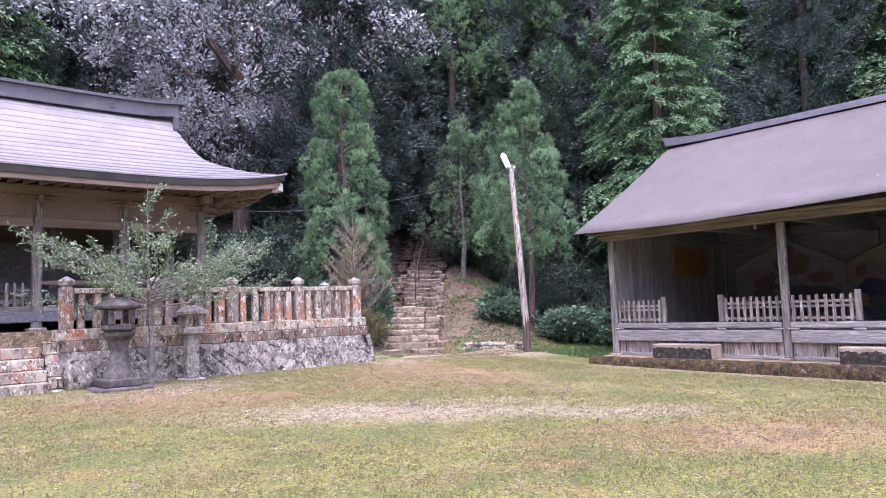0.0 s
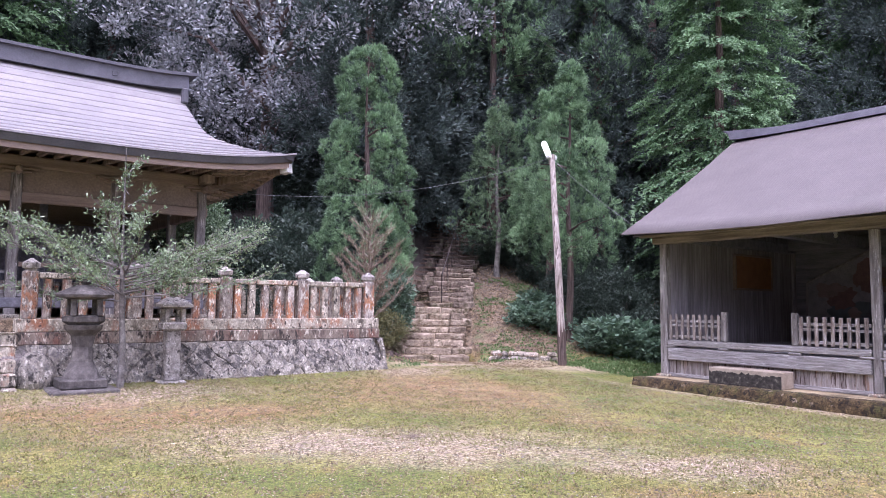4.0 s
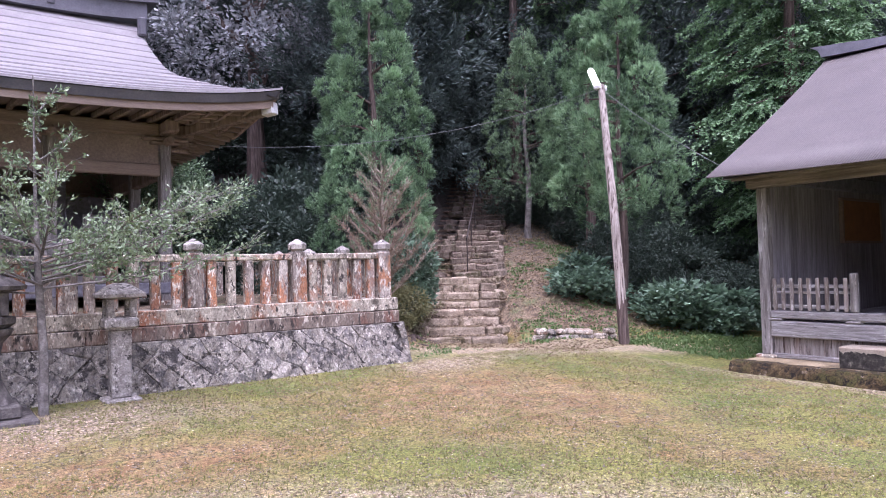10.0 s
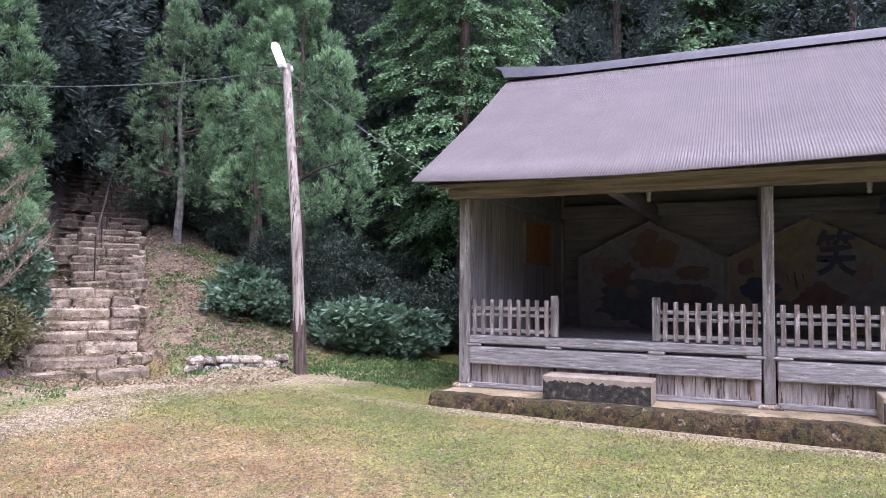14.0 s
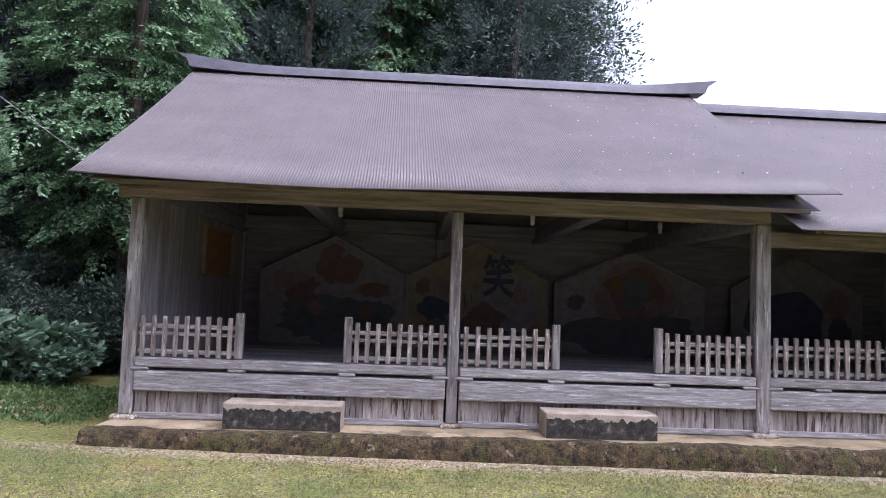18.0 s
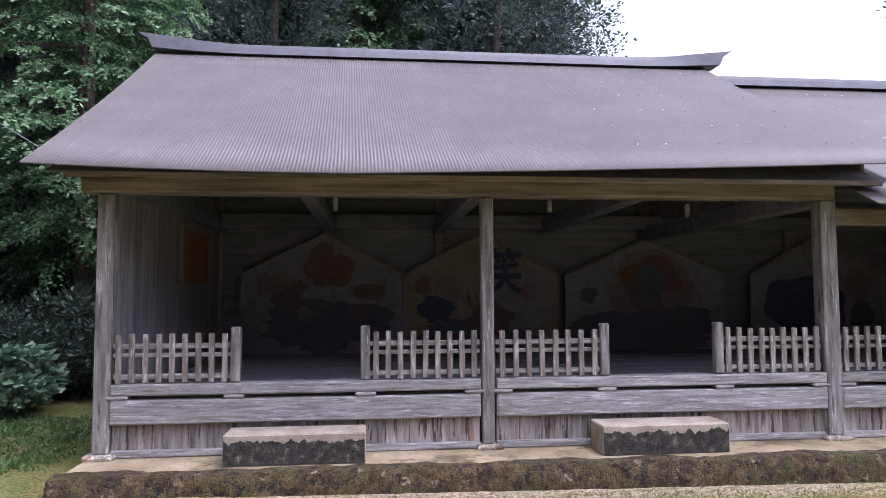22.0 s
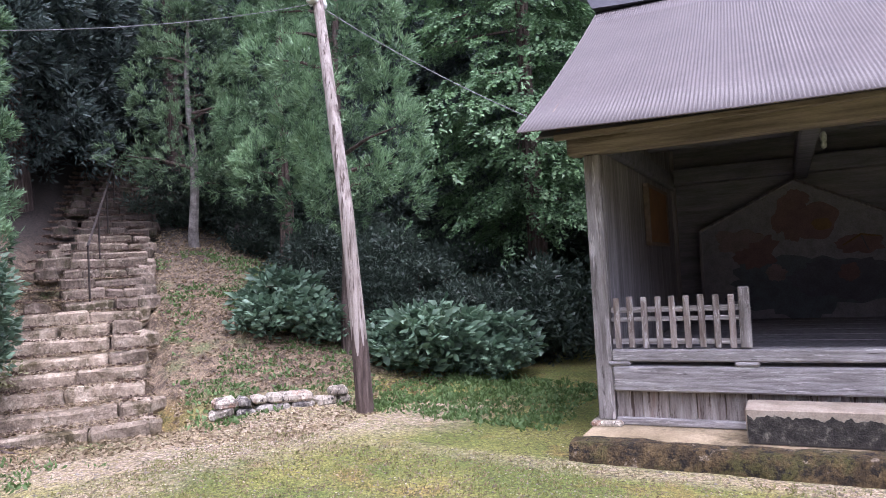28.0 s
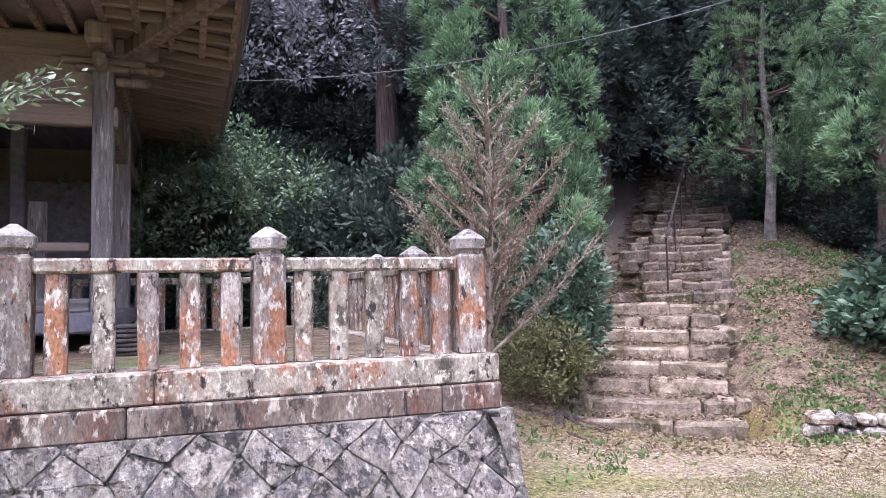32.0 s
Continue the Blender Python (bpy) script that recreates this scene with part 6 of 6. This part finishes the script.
def broadleaf(name, label, h, radius, material, seed, at, z=None, clumps=220, per=70, clump_r=0.5, length=0.12, width=0.06, trunk_r=0.2, base=0.3, limbs=9, flatness=0.8, bark=None, category="tree", round_=1.0, group=""):
    """A broad-leaved tree or bush: forked trunk and limbs, with leaf clumps along their ends."""
    r = np.random.default_rng(seed)
    rr = random.Random(seed)
    th = thing(name, label, category, group)
    bm = tube([(0, 0, -0.4), (0.04, 0.02, h * base * 0.5), (0.02, 0.06, h * base), (0.0, 0.0, h * 0.72)], [trunk_r * 1.2, trunk_r, trunk_r * 0.75, trunk_r * 0.2], 9)
    part("trunk", bm, bark or BARK, th)
    for k in range(limbs):
        a = k * math.tau / limbs + rr.uniform(-0.4, 0.4)
        z0 = h * (base + (0.62 - base) * rr.random())
        tip = Vector((math.cos(a) * radius * rr.uniform(0.7, 1.0), math.sin(a) * radius * rr.uniform(0.7, 1.0), z0 + (h - z0) * rr.uniform(0.25, 0.85)))
        mid = Vector((0, 0, z0)).lerp(tip, 0.5) + Vector((0, 0, 0.08 * h))
        part("limb", tube([(0, 0, z0), mid, tip], [trunk_r * 0.4, trunk_r * 0.22, trunk_r * 0.06], 5), bark or BARK, th)
    u = r.uniform(-1, 1, clumps)
    ang = r.uniform(0, math.tau, clumps)
    rad = r.uniform(0.35, 1.0, clumps) ** 0.45
    lump = 1 + 0.22 * np.sin(ang * 3 + u * 5 + seed) + 0.16 * np.sin(ang * 5 - u * 9)
    s = np.sqrt(1 - u * u)
    zc = h * (base + 1) / 2 + u * h * (1 - base) / 2 * rad * round_
    c = np.stack([s * np.cos(ang) * rad * lump * radius, s * np.sin(ang) * rad * lump * radius, zc], 1)
    p, w, ln, wd = blades(r, c, per, clump_r * r.uniform(0.6, 1.3, clumps), length, width, 0.25, None, flatness)
    crown = new("crown", leaves_mesh(name + "_crown", p, w, ln, wd, material, r))
    crown.parent = th
    th.matrix_basis = pose(at[0], at[1], height(*at) - 0.03 if z is None else z, 0, 0, rr.uniform(0, 360))
    return th


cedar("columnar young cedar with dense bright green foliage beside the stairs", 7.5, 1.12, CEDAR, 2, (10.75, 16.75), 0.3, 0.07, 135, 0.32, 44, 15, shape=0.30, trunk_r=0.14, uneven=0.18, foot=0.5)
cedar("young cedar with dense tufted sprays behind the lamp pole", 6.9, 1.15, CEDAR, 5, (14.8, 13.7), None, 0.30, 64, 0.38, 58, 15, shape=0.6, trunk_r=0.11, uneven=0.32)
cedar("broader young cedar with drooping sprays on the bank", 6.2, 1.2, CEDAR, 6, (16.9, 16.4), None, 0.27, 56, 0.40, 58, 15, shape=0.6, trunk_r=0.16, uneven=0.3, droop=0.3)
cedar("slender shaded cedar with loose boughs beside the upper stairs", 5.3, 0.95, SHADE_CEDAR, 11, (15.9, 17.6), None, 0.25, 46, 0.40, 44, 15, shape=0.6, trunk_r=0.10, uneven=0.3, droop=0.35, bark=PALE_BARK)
cypress("cypress_tree", "tall spreading cypress with layered fresh green sprays beside the hall", 14.0, 2.5, HINOKI, 7, (20.1, 12.75), 0.16, 1800, 62, 0.56, 0.095, 0.052)
cedar("tall cedar with loose hanging boughs on the slope", 14.5, 2.2, CEDAR, 15, (17.5, 19.7), None, 0.45, 60, 0.72, 50, 13, 0.22, 0.034, trunk_r=0.2, uneven=0.45, droop=0.4)
cedar("tall cedar with loose hanging boughs behind the young cedars", 14.0, 2.2, CEDAR, 16, (21.0, 18.0), None, 0.38, 60, 0.72, 50, 13, 0.22, 0.034, trunk_r=0.2, uneven=0.45, droop=0.4)
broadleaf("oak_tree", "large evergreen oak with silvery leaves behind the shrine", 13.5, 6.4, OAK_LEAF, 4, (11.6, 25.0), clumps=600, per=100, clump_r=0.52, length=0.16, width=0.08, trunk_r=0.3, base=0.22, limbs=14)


def branchy(name, label, trunk, limb_list, twig_n, twig_len, leaf, leaf_n, leaf_len, leaf_w, bark, seed, at, leaf_jit=0.08, up=0.3, twig_r=0.006, leaf2=None, split=1.0):
    """A small open tree whose every limb shows: trunk, limbs, twigs and separate leaves."""
    r = np.random.default_rng(seed)
    rr = random.Random(seed)
    th = thing(name, label, "tree")
    part("trunk", tube(*trunk, 8), bark, th)
    spots, ways = [], []
    for base, tip, rad in limb_list:
        a, b = Vector(base), Vector(tip)
        ctrl = a.lerp(b, 0.45) + Vector((0, 0, -0.04 * (b - a).length))
        pts = [a.lerp(ctrl, t * 2) if t < 0.5 else ctrl.lerp(b, t * 2 - 1) for t in (0, 0.25, 0.5, 0.75, 1.0)]
        bm = tube(pts, [rad, rad * 0.85, rad * 0.6, rad * 0.4, rad * 0.15], 5)
        reach_ = min(1.0, (b - a).length / 1.6)
        for k in range(max(3, round(twig_n * reach_))):
            t = rr.uniform(0.2, 1.0)
            p = a.lerp(ctrl, t * 2) if t < 0.5 else ctrl.lerp(b, t * 2 - 1)
            d = (b - a).normalized() + Vector((rr.gauss(0, 0.6), rr.gauss(0, 0.6), rr.gauss(up, 0.25)))
            q = p + d.normalized() * twig_len * (0.35 + 0.65 * reach_) * rr.uniform(0.5, 1.2)
            tube([p, p.lerp(q, 0.6) + Vector((0, 0, 0.01)), q], [twig_r, twig_r * 0.7, twig_r * 0.3], 3, bm)
            for j in range(leaf_n):
                spots.append(p.lerp(q, rr.uniform(0.15, 1.05)))
                ways.append(d)
        part("limb", bm, bark, th)
    n = len(spots)
    c = np.array(spots) + r.normal(0, leaf_jit, (n, 3)) * np.array([1, 1, 0.6])
    w = np.array(ways) * 0.5 + r.normal(0, 0.6, (n, 3))
    green = np.ones(n, bool) if leaf2 is None else (c[:, 2] - r.uniform(0, 1, n) * 1.0 > split)
    for sel, m in ((green, leaf if leaf2 is None else leaf2), (~green, leaf)):
        if sel.any():
            k = int(sel.sum())
            ob = new("leaves", leaves_mesh(name + "_leaves", c[sel], w[sel], leaf_len * r.uniform(0.6, 1.3, k), leaf_w * r.uniform(0.7, 1.3, k), m, r))
            ob.parent = th
            ob["kind"] = "stuff"
    th.matrix_basis = pose(at[0], at[1], at[2])
    return th


rt = random.Random(5)
limbs = []
for k in range(22):
    a = k * 2.4 + rt.uniform(-0.3, 0.3)
    z0 = 1.22 + 0.5 * rt.random()
    reach = rt.uniform(1.3, 2.2) * (1.0 if abs(math.cos(a)) > 0.5 else 0.75)
    limbs.append(((0, 0, z0), (math.cos(a) * reach, math.sin(a) * reach, z0 + rt.uniform(0.3, 0.85)), 0.014))
for k in range(9):
    a = k * 2.4
    z0 = 1.75 + 0.17 * k
    reach = 0.50 - 0.045 * k
    limbs.append(((0.0, 0, z0), (math.cos(a) * reach, math.sin(a) * reach, z0 + 0.22), 0.010))
branchy("small_tree", "open small evergreen tree with flat leafy branches before the stone wall", ([(0, 0, -0.2), (0.01, 0.0, 0.6), (-0.03, 0.01, 1.4), (-0.05, 0.02, 2.2), (-0.06, 0.02, 3.45)], [0.052, 0.044, 0.034, 0.018, 0.005]),
        limbs, 46, 0.36, SMALL_LEAF, 10, 0.058, 0.024, PALE_BARK, 9, (4.27, 12.5, 0.10), 0.022, 0.12, 0.0035)
limbs = []
for k in range(36):
    a = k * 2.4 + rt.uniform(-0.3, 0.3)
    q = k / 36
    z0 = 0.62 + 2.2 * q
    reach = (0.95 - 0.66 * q) * rt.uniform(0.8, 1.1)
    limbs.append(((0, 0, z0), (math.cos(a) * reach, math.sin(a) * reach, z0 + reach * rt.uniform(0.75, 1.1)), 0.019))
branchy("withered_shrub", "half-withered shrub of brown twigs with green tips beside the fence", ([(0.03, 0, -0.2), (-0.03, 0.01, 0.5), (0.0, 0.01, 1.1), (0.02, 0.0, 2.1), (0.02, 0.02, 3.1)], [0.045, 0.038, 0.032, 0.02, 0.005]),
        limbs, 84, 0.22, WITHERED, 8, 0.032, 0.013, TWIG, 10, (9.46, 14.4, 0.36), 0.016, 0.35, 0.0042, SMALL_LEAF, 1.95)

# ---- the wood behind ----
stock = [
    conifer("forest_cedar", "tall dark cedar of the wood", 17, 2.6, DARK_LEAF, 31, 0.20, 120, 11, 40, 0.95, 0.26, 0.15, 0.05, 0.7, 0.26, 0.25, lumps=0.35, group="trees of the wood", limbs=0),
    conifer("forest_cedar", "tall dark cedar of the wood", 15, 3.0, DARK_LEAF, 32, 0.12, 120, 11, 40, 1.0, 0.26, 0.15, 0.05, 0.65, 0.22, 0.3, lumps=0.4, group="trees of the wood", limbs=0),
    cypress("forest_cypress", "tall green cypress of the wood", 16, 3.0, HINOKI, 33, None, 0.15, 1100, 50, 0.9, 0.17, 0.075, limbs=0, group="trees of the wood"),
]
rw = random.Random(77)
# first the trees that close over the stairs
spots = [(FOOT.x + UX * s + UY * (q + veer(s)), FOOT.y + UY * s - UX * (q + veer(s))) for s, q in ((6.3, -2.5), (7.6, -1.45), (9.6, -1.9), (10.6, 1.9), (11.6, -1.9), (13.0, 1.8), (14.2, -1.7), (15.5, 1.6), (16.6, -0.6), (17.0, 0.6), (18.0, -2.0))]
spots.insert(2, (26.5, 8.0))
for i in range(9000):
    x, y = rw.uniform(-24, 48), rw.uniform(-2, 54)
    s = (x - FOOT.x) * UX + (y - FOOT.y) * UY
    side = (x - FOOT.x) * UY - (y - FOOT.y) * UX
    wood = (s > 4.8 and y > 17) or (y > 23 and x < 14) or (x > 23.5 and y > 3.2)
    if not wood or (abs(side - veer(s)) < 1.7) or (2 < x < 15.5 and 19 < y < 28.5) or (x - 19.2) ** 2 + (y - 13.3) ** 2 < 7 or (s < 11.5 and 0 < side < 5) or (s < 10.5 and -8 < side < 0):
        continue
    gap = 2.0 if s < 20 else 3.2
    if any((x - a) ** 2 + (y - b) ** 2 < gap * gap for a, b in spots):
        continue
    spots.append((x, y))
    if len(spots) > 260:
        break
spots += [(3.2, 27.5), (-1.5, 26.5), (6.0, 30.0)]
for i, (x, y) in enumerate(spots):
    kind = stock[2] if ((x < 5 and y < 28) or (x > 23 and y < 15 and rw.random() < 0.15) or (x > 26 and rw.random() < 0.07)) else stock[rw.randrange(2)]
    m = pose(x, y, height(x, y) - 0.1, rw.uniform(-2, 2), rw.uniform(-2, 2), rw.uniform(0, 360)) @ Matrix.Scale(rw.uniform(0.85, 1.2), 4)
    if i < 3:
        stock[i].matrix_basis = m
    else:
        copy_thing(kind, m)
# bushes fill the near-black gaps of the slope, shade put into their leaves
bush0 = broadleaf("understorey_bush", "leafy bush of the wood's edge, its leaves darkened to stand for shade", 1.9, 1.2, SHADED_BUSH_LEAF, 81, (20, 26), clumps=80, per=60, clump_r=0.32, length=0.13, width=0.06, trunk_r=0.03, base=0.03, limbs=0, category="bush", group="bushes under the trees")
nb = 0
for i in range(1300):
    x, y = rw.uniform(-10, 34), rw.uniform(10.6, 40)
    s = (x - FOOT.x) * UX + (y - FOOT.y) * UY
    side = (x - FOOT.x) * UY - (y - FOOT.y) * UX
    ok = (s > 5.0 and abs(side) > 2.4 and (side > 3.4 or y > 18.5) and y > 12.5) or (y > 20.3 and x < 9.5) or (17.3 < x < 25 and 11.2 < y < 17)
    if not ok:
        continue
    copy_thing(bush0, pose(x, y, height(x, y) - 0.1, 0, 0, rw.uniform(0, 360)) @ Matrix.Scale(rw.uniform(0.6, 1.25), 4))
    nb += 1
    if nb > 150:
        break
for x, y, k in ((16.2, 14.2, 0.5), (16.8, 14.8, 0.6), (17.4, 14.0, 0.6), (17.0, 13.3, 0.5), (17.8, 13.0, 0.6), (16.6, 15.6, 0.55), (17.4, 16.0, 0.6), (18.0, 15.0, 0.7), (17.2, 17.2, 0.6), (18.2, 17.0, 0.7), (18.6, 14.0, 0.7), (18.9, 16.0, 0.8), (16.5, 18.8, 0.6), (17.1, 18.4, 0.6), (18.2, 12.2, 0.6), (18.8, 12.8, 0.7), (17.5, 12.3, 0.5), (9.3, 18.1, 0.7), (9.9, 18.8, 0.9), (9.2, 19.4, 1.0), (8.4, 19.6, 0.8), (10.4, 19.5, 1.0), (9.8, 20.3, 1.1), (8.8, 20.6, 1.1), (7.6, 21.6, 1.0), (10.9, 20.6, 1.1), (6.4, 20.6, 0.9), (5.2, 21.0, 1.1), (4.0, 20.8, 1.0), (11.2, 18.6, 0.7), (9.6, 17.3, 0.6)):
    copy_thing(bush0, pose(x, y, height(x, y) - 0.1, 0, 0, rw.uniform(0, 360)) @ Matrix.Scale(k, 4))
broadleaf("evergreen_tree", "tall evergreen with loose leafy boughs against the white sky", 17, 3.6, CAMELLIA, 61, (27.0, 3.6), clumps=260, per=150, clump_r=0.75, length=0.15, width=0.07, trunk_r=0.25, base=0.3)
broadleaf("evergreen_tree", "large evergreen with hanging boughs beyond the hall", 17, 3.8, CAMELLIA, 62, (23.6, -13.4), clumps=260, per=150, clump_r=0.75, length=0.15, width=0.07, trunk_r=0.25, base=0.3)

# shrubs
broadleaf("shrub", "broad green camellia shrub behind the shrine fence", 3.3, 1.9, BRIGHT_SHRUB, 71, (7.3, 20.3), z=0.9, clumps=190, per=120, clump_r=0.30, length=0.085, width=0.04, trunk_r=0.05, base=0.05, category="shrub")
broadleaf("camellia_bush", "glossy dark camellia bush beside the stairs", 1.75, 0.43, CAMELLIA, 72, (10.80, 15.56), z=0.38, clumps=120, per=80, clump_r=0.18, length=0.085, width=0.045, trunk_r=0.03, base=0.12, category="bush")
broadleaf("azalea_bush", "low brownish azalea bush at the foot of the wall", 0.78, 0.47, BROWN_GREEN, 73, (10.42, 15.26), clumps=90, per=90, clump_r=0.16, length=0.045, width=0.02, trunk_r=0.02, base=0.05, category="bush")
hydrangea = broadleaf("hydrangea_bush", "loose broad-leaved green bush on the leaf-strewn bank", 0.72, 0.42, SHRUB, 74, (14.5, 14.2), clumps=42, per=24, clump_r=0.14, length=0.125, width=0.072, trunk_r=0.012, base=0.08, limbs=6, category="bush", flatness=0.35, group="bushes on the bank")
for x, y, k in ((14.05, 14.55, 0.85), (14.8, 13.95, 0.8), (14.95, 13.05, 1.0), (15.25, 12.75, 1.25), (15.65, 12.5, 1.05), (16.05, 12.6, 1.4), (16.35, 12.1, 1.2), (15.35, 13.35, 1.1), (14.45, 14.65, 1.05), (15.75, 11.95, 0.8)):
    copy_thing(hydrangea, pose(x, y, height(x, y) - 0.03, 0, 0, rw.uniform(0, 360)) @ Matrix.Diagonal((k * rw.uniform(0.9, 1.2), k, k * rw.uniform(0.8, 1.1), 1)))

# ---- low growth, pebbles and fallen leaves ----
rg = np.random.default_rng(40)


def scatter(name, label, category, n, area, leaf_per, length, width, material, seed, keep=None, rise_=0.9, jit=0.06):
    r = np.random.default_rng(seed)
    pts = []
    while len(pts) < n:
        x, y = r.uniform(area[0], area[1]), r.uniform(area[2], area[3])
        if keep is None or keep(x, y):
            pts.append((x, y, height(x, y)))
    c = np.repeat(np.array(pts), leaf_per, axis=0)
    c[:, :2] += r.normal(0, jit, (len(c), 2))
    w = r.normal(0, 0.8, (len(c), 3))
    w[:, 2] = np.abs(w[:, 2]) * rise_ + 0.25 * rise_
    ob = new(name, leaves_mesh(name, c, w, length * r.uniform(0.5, 1.3, len(c)), width * r.uniform(0.6, 1.3, len(c)), material, r))
    return tagged(ob, label, category, kind="stuff")


def on_bank(x, y):
    s = (x - FOOT.x) * UX + (y - FOOT.y) * UY
    side = (x - FOOT.x) * UY - (y - FOOT.y) * UX
    return -0.2 < s < 5.0 and 1.1 < side < 5.2 and not (HX - 1 < x and y < 10.6) and noise.noise((x * 1.1, y * 1.1, 4)) > -0.15


def court_free(x, y):
    return y < 13.0 and x < 12.4


scatter("bank_weeds", "low green weeds on the leaf-strewn bank", "weeds", 950, (11.5, 17.5, 10.8, 17.5), 10, 0.065, 0.032, WEED, 41, on_bank)
scatter("bank_weeds", "ground-hugging weeds between the lamp pole and the hall", "weeds", 520, (13.3, 16.0, 10.45, 12.8), 9, 0.07, 0.03, WEED, 42)
scatter("corner_weeds", "weeds at the foot of the bushes beside the wall", "weeds", 60, (9.2, 10.6, 13.3, 15.2), 9, 0.055, 0.022, WEED, 43)
scatter("grass_blades", "short sparse grass and moss tips of the court", "grass", 16000, (0.5, 12.3, 1.5, 13.0), 6, 0.026, 0.009, TURF, 44, lambda x, y: court_free(x, y) and noise.noise((x * 0.5, y * 0.5, 7)) > -0.2, 1.2, 0.03)
scatter("dry_grass", "dry straw-coloured grass tips of the court", "grass", 15000, (0.5, 12.3, 1.5, 13.4), 5, 0.028, 0.010, DRY_LEAF, 45, court_free, 1.0, 0.03)
scatter("fallen_leaves", "brown fallen leaves over bank and stairs", "leaves", 34000, (10.0, 17.5, 12.4, 18.5), 1, 0.05, 0.03, DRY_LEAF, 46, lambda x, y: (x - FOOT.x) * UX + (y - FOOT.y) * UY > -0.9 + 0.6 * noise.noise((x, y, 3)), 0.15, 0.0)

n = 16000
px, py = rg.uniform(0.3, 12.4, n), rg.uniform(1.0, 13.4, n)
size = rg.uniform(0.005, 0.014, n) * (1 + 0.8 * (rg.uniform(0, 1, n) > 0.97))
pv, pf = [], []
for i in range(n):
    z = height(px[i], py[i])
    s, q = size[i], len(pv)
    a = rg.uniform(0, 3)
    ca, sa = math.cos(a) * s, math.sin(a) * s
    pv += [(px[i] + ca, py[i] + sa, z), (px[i] - sa * 0.8, py[i] + ca * 0.8, z), (px[i] - ca, py[i] - sa, z), (px[i] + sa * 0.8, py[i] - ca * 0.8, z), (px[i], py[i], z + s * 0.7)]
    pf += [(q, q + 1, q + 4), (q + 1, q + 2, q + 4), (q + 2, q + 3, q + 4), (q + 3, q, q + 4)]
PEBBLE = leaf_mat("pebbles", (0.11, 0.09, 0.07), (0.38, 0.34, 0.29), 0.9, 0.0, 2.0)
pebbles = raw("pebbles", pv, pf, PEBBLE)
tagged(pebbles, "small pale pebbles strewn over the court", "pebbles", kind="stuff")
clod = scatter("dry_weed_tuft", "small dry weed tuft on the gravel", "weed", 12, (6.0, 6.16, 7.84, 7.97), 9, 0.06, 0.010, TWIG, 48, None, 0.5, 0.04)

# ---- far wooded hill seen past the wing of the hall ----
hv, hf = [], []
for j in range(25):
    for i in range(61):
        a = math.tau * i / 60
        r = 62 * j / 24
        x, y = 106 + math.cos(a) * r, -142 + math.sin(a) * r
        hv.append((x, y, -2 + 50 * math.cos(min(r / 62, 1) * math.pi / 2) ** 1.2 + 2.2 * noise.noise((x * 0.12, y * 0.12, 0)) + 1.2 * noise.noise((x * 0.5, y * 0.5, 4))))
for j in range(24):
    for i in range(60):
        q = j * 61 + i
        hf.append((q, q + 1, q + 62, q + 61))
far = raw("backdrop", hv, hf, FAR_WOOD)
tagged(far, "distant blue-green wooded hill under the white sky", "hill", kind="structure")
